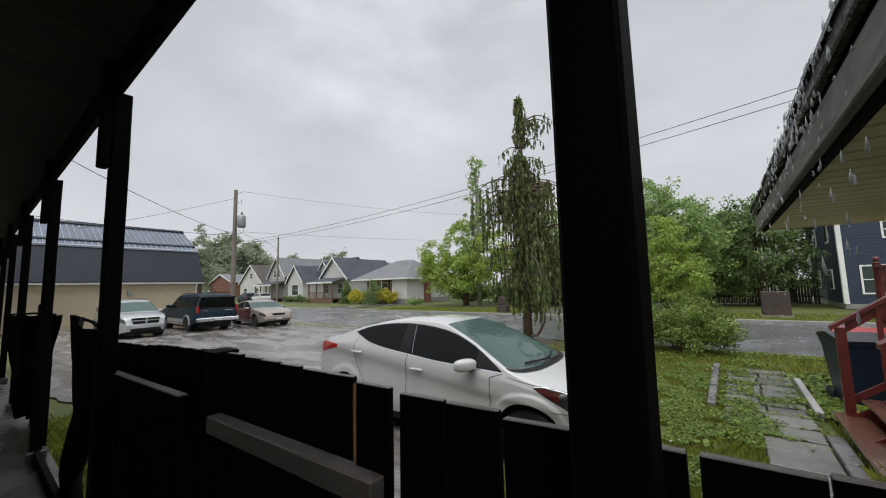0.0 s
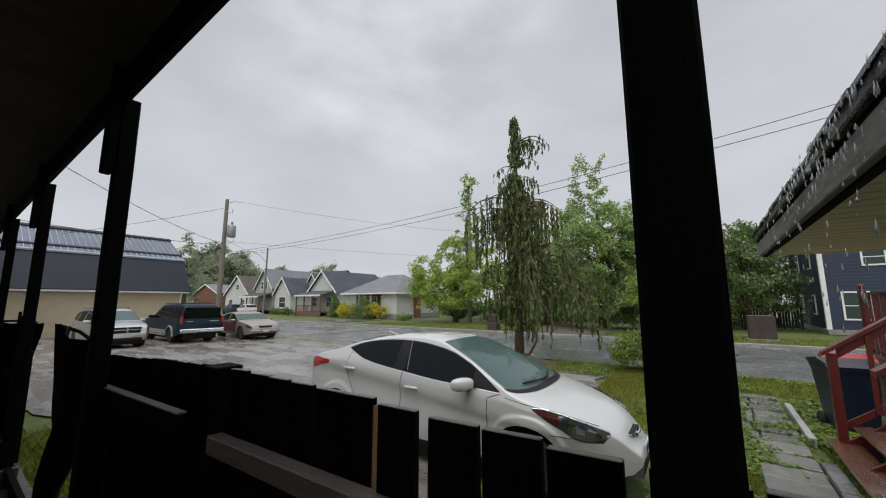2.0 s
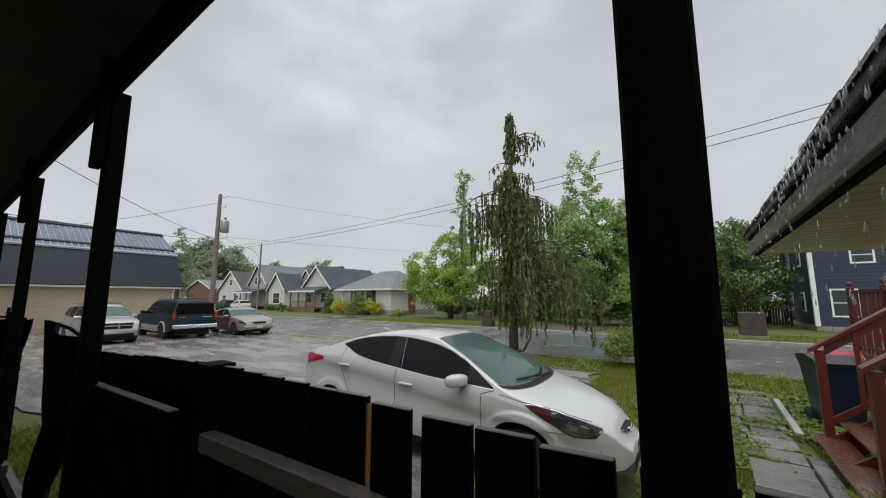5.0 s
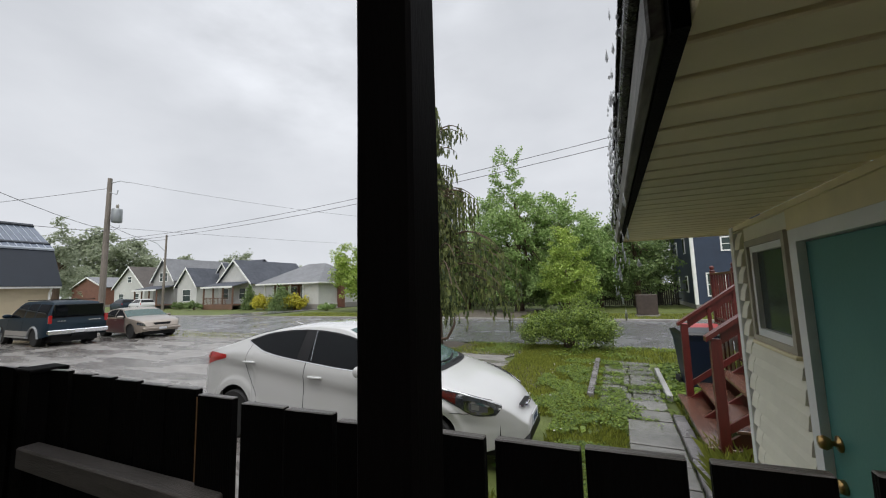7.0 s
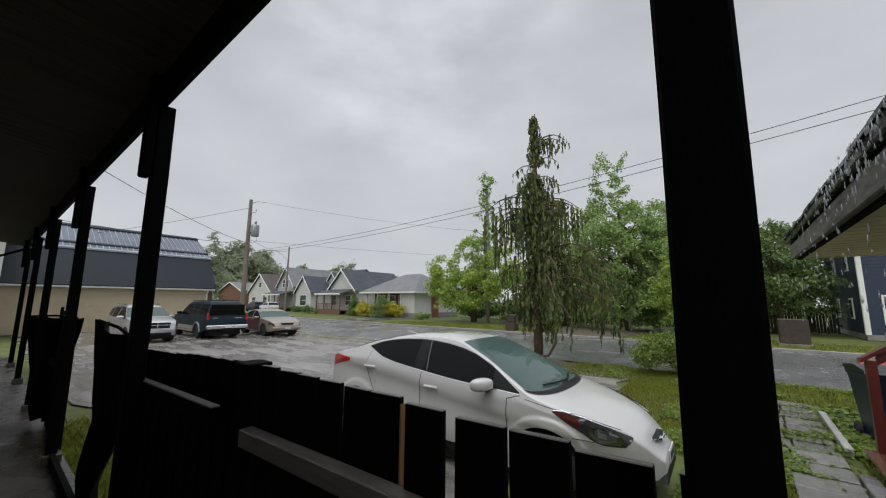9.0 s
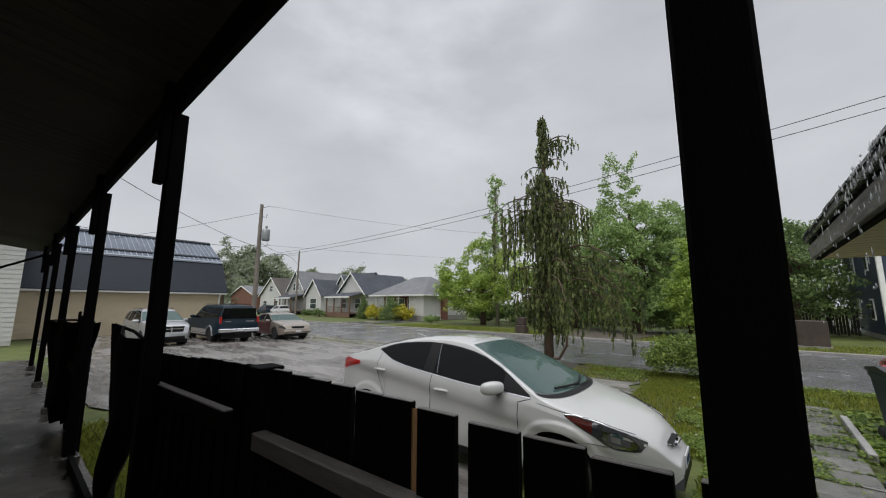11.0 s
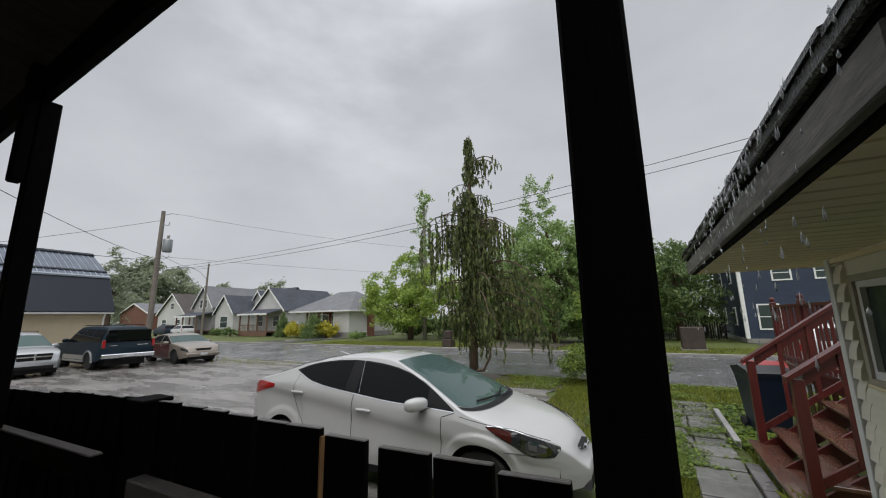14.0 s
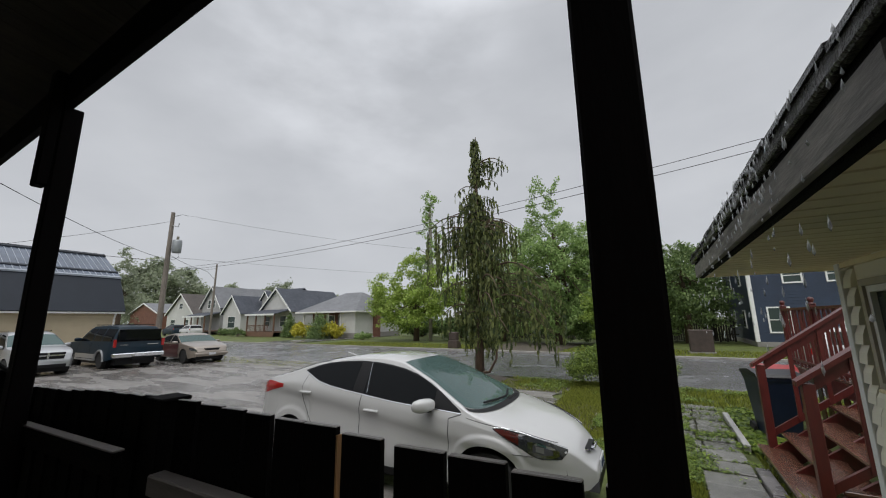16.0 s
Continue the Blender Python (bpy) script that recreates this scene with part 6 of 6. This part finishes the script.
# across the road
tree("maple_tree", pose(-20.6, 30.9, 0), 4.5, 0.25, clumps(150, 5.2, 3.8, 1.5, 8.8, 0.3, 0.85, 3, (0.3, 0)), 15000, 0.3, M["leaf_fresh"], "light green maple on the far lawn", 3, limbs=16)
tree("tall_thin_tree", pose(-18.7, 30.5, 0), 13.5, 0.15, [(1.5 * math.sin(i * 2.0) * (1 - i / 46), 0.8 * math.cos(i * 3), 4.0 + i * 0.27, 0.35 + 0.2 * math.sin(i * 1.7)) for i in range(40)], 1500, 0.3, M["leaf_mid"], "thin tall tree with pale trunk and sparse leaves", 4, M["bark_pale"], limbs=18)
tree("broadleaf_tree", pose(-6.4, 29.5, 0), 9, 0.3, clumps(230, 3.6, 3.2, 0.8, 11.2, 0.28, 0.75, 6, (-0.8, 0)) + [(-0.6 + 1.0 * math.sin(i * 2.2), 0.3 * math.cos(i), 10.2 + 0.22 * i, 0.4) for i in range(15)], 21000, 0.26, M["leaf_mid"], "tall dense green tree on the far lawn", 6, limbs=20)
tree("broadleaf_tree", pose(-3.2, 31.0, 0), 7, 0.25, clumps(200, 3.5, 3, 0.7, 9.8, 0.28, 0.75, 7), 17000, 0.26, M["leaf_mid"], "leafy green tree beside the tall one", 7, limbs=18)
tree("broadleaf_tree", pose(-12.0, 32.5, 0), 6, 0.28, clumps(150, 3.8, 3, 0.6, 8.7, 0.3, 0.8, 8), 12000, 0.29, M["leaf_mid"], "green tree behind the drooping cedar", 8, limbs=14)
tree("young_tree", pose(-2.3, 25.5, 0), 3.5, 0.1, clumps(110, 2.0, 1.8, 0.9, 6.2, 0.2, 0.5, 9, shape=0.8), 9500, 0.2, M["leaf_fresh"], "bright green young tree on the far lawn", 9, limbs=12)
tree("broadleaf_tree", pose(-0.6, 34.5, 0), 5, 0.2, clumps(140, 3.0, 2.6, 0.8, 7.8, 0.28, 0.7, 10), 10000, 0.26, M["leaf_mid"], "leafy green tree by the board fence", 10, limbs=12)
tree("broadleaf_tree", pose(2.2, 34.5, 0), 6, 0.25, clumps(150, 3.1, 2.8, 1.4, 8.0, 0.28, 0.7, 12), 9000, 0.28, M["leaf_dark"], "dark green tree behind the far fence", 12, limbs=12)
tree("broadleaf_tree", pose(4.4, 41.5, 0), 6, 0.25, clumps(140, 2.8, 3, 2.2, 8.8, 0.3, 0.7, 13), 7500, 0.3, M["leaf_dark"], "dark green tree beside the blue house", 13, limbs=12)
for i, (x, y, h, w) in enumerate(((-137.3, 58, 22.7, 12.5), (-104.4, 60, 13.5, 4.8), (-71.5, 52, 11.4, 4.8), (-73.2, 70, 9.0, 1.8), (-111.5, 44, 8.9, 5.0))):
    tree("background_tree", pose(x, y, 0), h * 0.6, 0.3, clumps(150, w, w, h * 0.15, h * 0.93, 0.06 * h, 0.11 * h, 20 + i), 9000, 0.06 * h, M["leaf_far"], "tree behind the houses, rain haze in its leaf colour", 20 + i, limbs=8, group="background trees")
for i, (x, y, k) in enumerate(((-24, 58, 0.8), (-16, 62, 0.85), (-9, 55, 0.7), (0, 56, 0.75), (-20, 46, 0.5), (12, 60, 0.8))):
    tree("background_tree", pose(x, y, 0), 5 * k, 0.35, clumps(80, 5.0 * k, 4.5 * k, 1.5, 10.5 * k, 0.6, 1.4, 30 + i), 4200, 0.6 * k, M["leaf_far"], "tree behind the far lawn, rain haze in its leaf colour", 30 + i, group="background trees")
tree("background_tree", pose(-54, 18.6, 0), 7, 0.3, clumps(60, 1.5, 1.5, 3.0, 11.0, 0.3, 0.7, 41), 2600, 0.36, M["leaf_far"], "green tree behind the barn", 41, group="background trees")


def bush(m, rx, ry, h, n, size, leafm, label, seed, stems=9, low=0.25, cat="bush"):
    t = empty("bush", m, label, cat)
    r = random.Random(seed)
    cl = []
    for k in range(40):
        a, q = r.random() * 6.283, r.random() ** 0.5
        z = low * h + (h * 0.85 - low * h) * r.random() * (1.1 - 0.75 * q * q)
        cl.append((rx * q * math.cos(a), ry * q * math.sin(a), z + 0.05, r.uniform(0.16, 0.3) * h * 0.75))
    bm = bmesh.new()
    for k in range(stems):
        c = cl[k * 3]
        tube([(0.06 * math.cos(k), 0.06 * math.sin(k), -0.05), (c[0] * 0.4, c[1] * 0.4, c[2] * 0.7), c[:3]], [0.03, 0.02, 0.006], 5, bm)
    part("stems", bm, M["bark"], t)
    v, f = leaves(cl, int(n * 1.8), size * 0.85, seed, 1.25)
    v[:, 2] = np.maximum(v[:, 2], 0.02)
    raw("foliage", v.tolist(), f.tolist(), leafm, t)
    return t


bush(pose(-0.88, 12.1, 0), 1.3, 0.9, 1.5, 13000, 0.07, M["leaf_bush"], "spreading round green bush on the verge", 50, 12, 0.22)
bush(pose(-37.2, 31.0, 0), 1.6, 1.1, 1.9, 1300, 0.28, M["leaf_yellow"], "yellow-green bush before the bungalow", 51)
bush(pose(-32.3, 31.0, 0), 1.3, 1.0, 1.9, 1000, 0.28, M["leaf_yellow"], "yellow-green bush before the bungalow", 52)
bush(pose(-34.0, 30.7, 0), 1.3, 1.0, 1.3, 1000, 0.25, M["leaf_mid"], "low green bush before the bungalow", 53)
bush(pose(-57.5, 33.2, 0), 1.4, 0.9, 1.2, 700, 0.25, M["leaf_dark"], "dark low shrub before the grey house", 54)
bush(pose(-51.0, 31.3, 0), 1.2, 0.9, 1.1, 700, 0.25, M["leaf_dark"], "dark low shrub by the porch", 55)
bush(pose(-27.0, 30.3, 0), 0.9, 0.7, 0.8, 500, 0.2, M["leaf_mid"], "small green shrub by the driveway", 56)
bush(pose(-16.6, 32.5, 0), 1.6, 1.0, 2.2, 1400, 0.28, M["leaf_dark"], "dark shrub under the maple", 57)


bush(pose(-24.5, 38.0, 0), 3.2, 1.2, 2.6, 2200, 0.34, M["leaf_dark"], "dark hedge shrub behind the far lawn", 58)
bush(pose(-19.0, 37.5, 0), 3.2, 1.2, 2.4, 2200, 0.34, M["leaf_dark"], "dark hedge shrub behind the far lawn", 59)
bush(pose(-14.0, 36.5, 0), 2.6, 1.2, 2.2, 1800, 0.34, M["leaf_dark"], "dark hedge shrub behind the far lawn", 62)


def conifer(m, h, r0, label, seed):
    t = empty("conifer_shrub", m, label, "shrub")
    part("trunk", tube([(0, 0, -0.05), (0, 0, h * 0.8)], [0.08, 0.02], 6), M["bark"], t)
    cl = [(0.06 * math.sin(k * 2.4) * r0, 0.06 * math.cos(k * 2.4) * r0, h * (0.06 + 0.88 * k / 22), r0 * (1 - 0.9 * k / 22) + 0.08) for k in range(23)]
    v, f = leaves(cl, 4200, 0.17, seed, 0.9)
    v[:, 2] = np.maximum(v[:, 2], 0.02)
    raw("foliage", v.tolist(), f.tolist(), M["leaf_dark"], t)


conifer(pose(-40.5, 31.6, 0), 3.2, 0.75, "narrow pointed dark green conifer", 60)
conifer(pose(-33.4, 30.2, 0), 2.9, 1.35, "broad dark green conifer before the bungalow", 61)

# ---- paving slabs, edging, weeds and grass ----
path = empty("slab_path", pose(0, 0, 0), "wet concrete slab path with weeds in the joints", "path", kind="structure")
r = random.Random(11)
y = 3.4
JOINTS = []
while y < 10.4:
    d = r.uniform(0.44, 0.5)
    x0 = 0.62 if y < 6.4 else 0.24
    x1 = 1.19
    cols = ((x0, x1),) if y < 6.4 else ((x0, (x0 + x1) / 2 - 0.01 + r.uniform(-0.05, 0.05)),)
    if y >= 6.4:
        cols = (cols[0], (cols[0][1] + 0.025, x1))
    for a, c in cols:
        part("slab", box(a, c, y, y + d - 0.03, -0.06, 0.035 + r.uniform(-0.008, 0.012), bevel=0.008), M["slab"], path)
    y += d
    JOINTS.append(y - 0.015)
edge = empty("path_edging", pose(0, 0, 0), "grey stone edging along the slab path", "edging", kind="structure")
y = 3.2
while y < 6.2:
    part("edging_stone", box(1.21, 1.36, y, y + 0.29, -0.05, 0.07 + r.uniform(-0.01, 0.01), bevel=0.01), M["edging"], edge)
    y += 0.3
y = 7.1
while y < 10.2:
    part("edging_stone", box(0.02, 0.13, y, y + 0.4, -0.05, 0.1, bevel=0.012), M["edging"], edge)
    y += 0.415
part("edging_timber", box(1.24, 1.33, 7.4, 9.6, -0.02, 0.09, bevel=0.01), M["edging_pale"], edge, "pale painted edging board")
part("edging_timber", box(0.2, 0.3, 1.6, 3.6, -0.02, 0.12, bevel=0.01), M["edging"], edge)


def blades(n, area, size, seed, material, name, label, wide=0.012, keep=None):
    q = np.random.RandomState(seed)
    V, F = [], []
    for _ in range(n):
        x, y = area[0] + (area[1] - area[0]) * q.rand(), area[2] + (area[3] - area[2]) * q.rand()
        if keep and not keep(x, y, q.rand()):
            continue
        h = size * (0.4 + q.rand())
        a = q.rand() * 6.283
        dx, dy = math.cos(a), math.sin(a)
        lx, ly = q.normal() * 0.4 * h, q.normal() * 0.4 * h
        z = -0.03
        w = wide * (0.6 + 0.8 * q.rand())
        i0 = len(V)
        V.extend([(x - dx * w, y - dy * w, z), (x + dx * w, y + dy * w, z), (x + lx * 0.4 + dx * w * 0.7, y + ly * 0.4 + dy * w * 0.7, z + h * 0.6 + 0.03), (x + lx, y + ly, z + h + 0.03)])
        F.append((i0, i0 + 1, i0 + 2, i0 + 3))
    return tagged(raw(name, V, F, material), label, "grass", kind="stuff")


def lawn_here(x, y, q):
    if 0.2 < x < 1.36 and y > 3.2 and not (x < 0.6 and y < 6.4):
        return False
    if -5.1 < x < -0.35 and 3.6 < y < 6.0:
        return False
    if x < -2.1 and y < 10.6:
        return False
    if -2.2 < x < -0.5 and 7.3 < y < 9.8:
        return q < 0.4
    return noise.noise((x * 0.8, y * 0.8, 5)) > -0.35 or q < 0.3


blades(135000, (-2.0, 1.4, 1.0, 12.6), 0.055, 31, M["blade"], "near_lawn_grass", "short wet grass blades on the near lawn", 0.006, lawn_here)
blades(16000, (-9, 8, 10.6, 12.75), 0.06, 32, M["blade"], "verge_grass", "short wet grass along the road", 0.012, lambda x, y, q: not (-6.3 < x < -4.2 and y > 11.3))
blades(16000, (-26, 9, 21.8, 27), 0.07, 33, M["blade"], "far_lawn_grass", "wet grass on the far lawn", 0.02, lambda x, y, q: not -10.5 < x < -5)
blades(5000, (-8, -1.5, 0.75, 1.6), 0.12, 34, M["blade"], "walkway_grass", "tufts of grass along the walkway edge", 0.01)
blades(1500, (-23.5, -14, 11.0, 12.8), 0.05, 35, M["blade"], "lot_edge_grass", "weedy grass at the edge of the lot", 0.015)
blades(900, (1.35, 1.75, 4.0, 5.2), 0.22, 36, M["blade"], "stair_grass", "tall grass tufts beside the red steps", 0.008)


def weeds(n, area, size, seed, name, label, keep, material=None):
    """Low round leaves lying over each other."""
    q = np.random.RandomState(seed)
    V, F = [], []
    for _ in range(n):
        x, y = area[0] + (area[1] - area[0]) * q.rand(), area[2] + (area[3] - area[2]) * q.rand()
        if not keep(x, y, q.rand()):
            continue
        h, s, a = 0.02 + 0.05 * q.rand() + 0.06 * max(0.0, noise.noise((x * 3.1, y * 3.1, 19))), size * (0.5 + q.rand()), q.rand() * 6.283
        t = q.normal(size=2) * 0.3
        i0 = len(V)
        for k in range(5):
            b = a + k * 1.2566
            V.append((x + s * math.cos(b), y + s * math.sin(b), h + s * (t[0] * math.cos(b) + t[1] * math.sin(b))))
        F.append(tuple(i0 + k for k in range(5)))
    return tagged(raw(name, V, F, material or M["clover"]), label, "weeds", kind="stuff")


def joint(x, y, q):
    if any(abs(y - g) < 0.035 for g in JOINTS) and noise.noise((x * 1.7, y * 1.7, 29)) > -0.25:
        return True
    return noise.noise((x * 2.2, y * 2.2, 9)) > 0.33 or (q < 0.06 and noise.noise((x * 2.2, y * 2.2, 9)) > 0)


weeds(16000, (0.1, 1.3, 5.9, 10.3), 0.015, 41, "path_weeds", "green weeds growing between the slabs", joint)
weeds(80000, (-0.95, 0.62, 1.2, 10.4), 0.0115, 42, "lawn_clover", "patches of clover in the lawn", lambda x, y, q: noise.noise((x * 1.6, y * 1.6, 15)) > 0.03 - 0.12 * q and not (x < -0.35 and y < 6))
weeds(3500, (1.36, 1.9, 7.2, 10.2), 0.035, 43, "bed_plants", "leafy plants in the bed by the steps", lambda x, y, q: True)
weeds(350, (-1.0, 0.3, 3.5, 8.5), 0.03, 44, "broad_weeds", "broad-leaved weeds in the lawn", lambda x, y, q: noise.noise((x, y, 25)) > 0.1)

weeds(420, (-1.1, 0.6, 1.6, 12.4), 0.012, 45, "clover_flowers", "small pale clover flowers in the wet lawn", lambda x, y, q: not (x > 0.15 and y > 3.2) and not (x < -0.35 and y < 6), M["petal"])
weeds(9000, (-4.0, 4.5, 10.7, 12.6), 0.02, 46, "verge_clover", "low clover in the roadside verge", lambda x, y, q: noise.noise((x * 0.9, y * 0.9, 33)) > -0.05)

# rain water running off the eave
q = np.random.RandomState(8)
V, F = [], []
for k in range(230):
    # most of the water leaves where the shingles sag, some splashes and drips elsewhere
    y = 1.45 + 0.38 * q.normal() if k < 150 else 0.8 + 2.3 * q.rand()
    y = min(max(y, 0.72), 3.4)
    top = SOF + 0.145
    x = EX - 0.036 - 0.0115 * y - 0.022 * q.rand()
    L, w = 0.010 + 0.028 * q.rand(), 0.0018 + 0.0026 * q.rand()
    z = top - (0.15 * q.rand() ** 1.5 if k < 130 else 0.55 * q.rand())
    i0 = len(V)
    V.append((x, y, z + L * 0.5))
    for c in range(5):
        a = c * 1.2566
        V.append((x + w * math.cos(a), y + w * math.sin(a), z - L * 0.2))
    V.append((x, y, z - L * 0.5))
    for c in range(5):
        F.append((i0, i0 + 1 + c, i0 + 1 + (c + 1) % 5))
        F.append((i0 + 6, i0 + 1 + (c + 1) % 5, i0 + 1 + c))
tagged(raw("eave_water", V, F, M["water"], smooth=True), "rain water streaming and dripping off the eave", "water", kind="stuff")
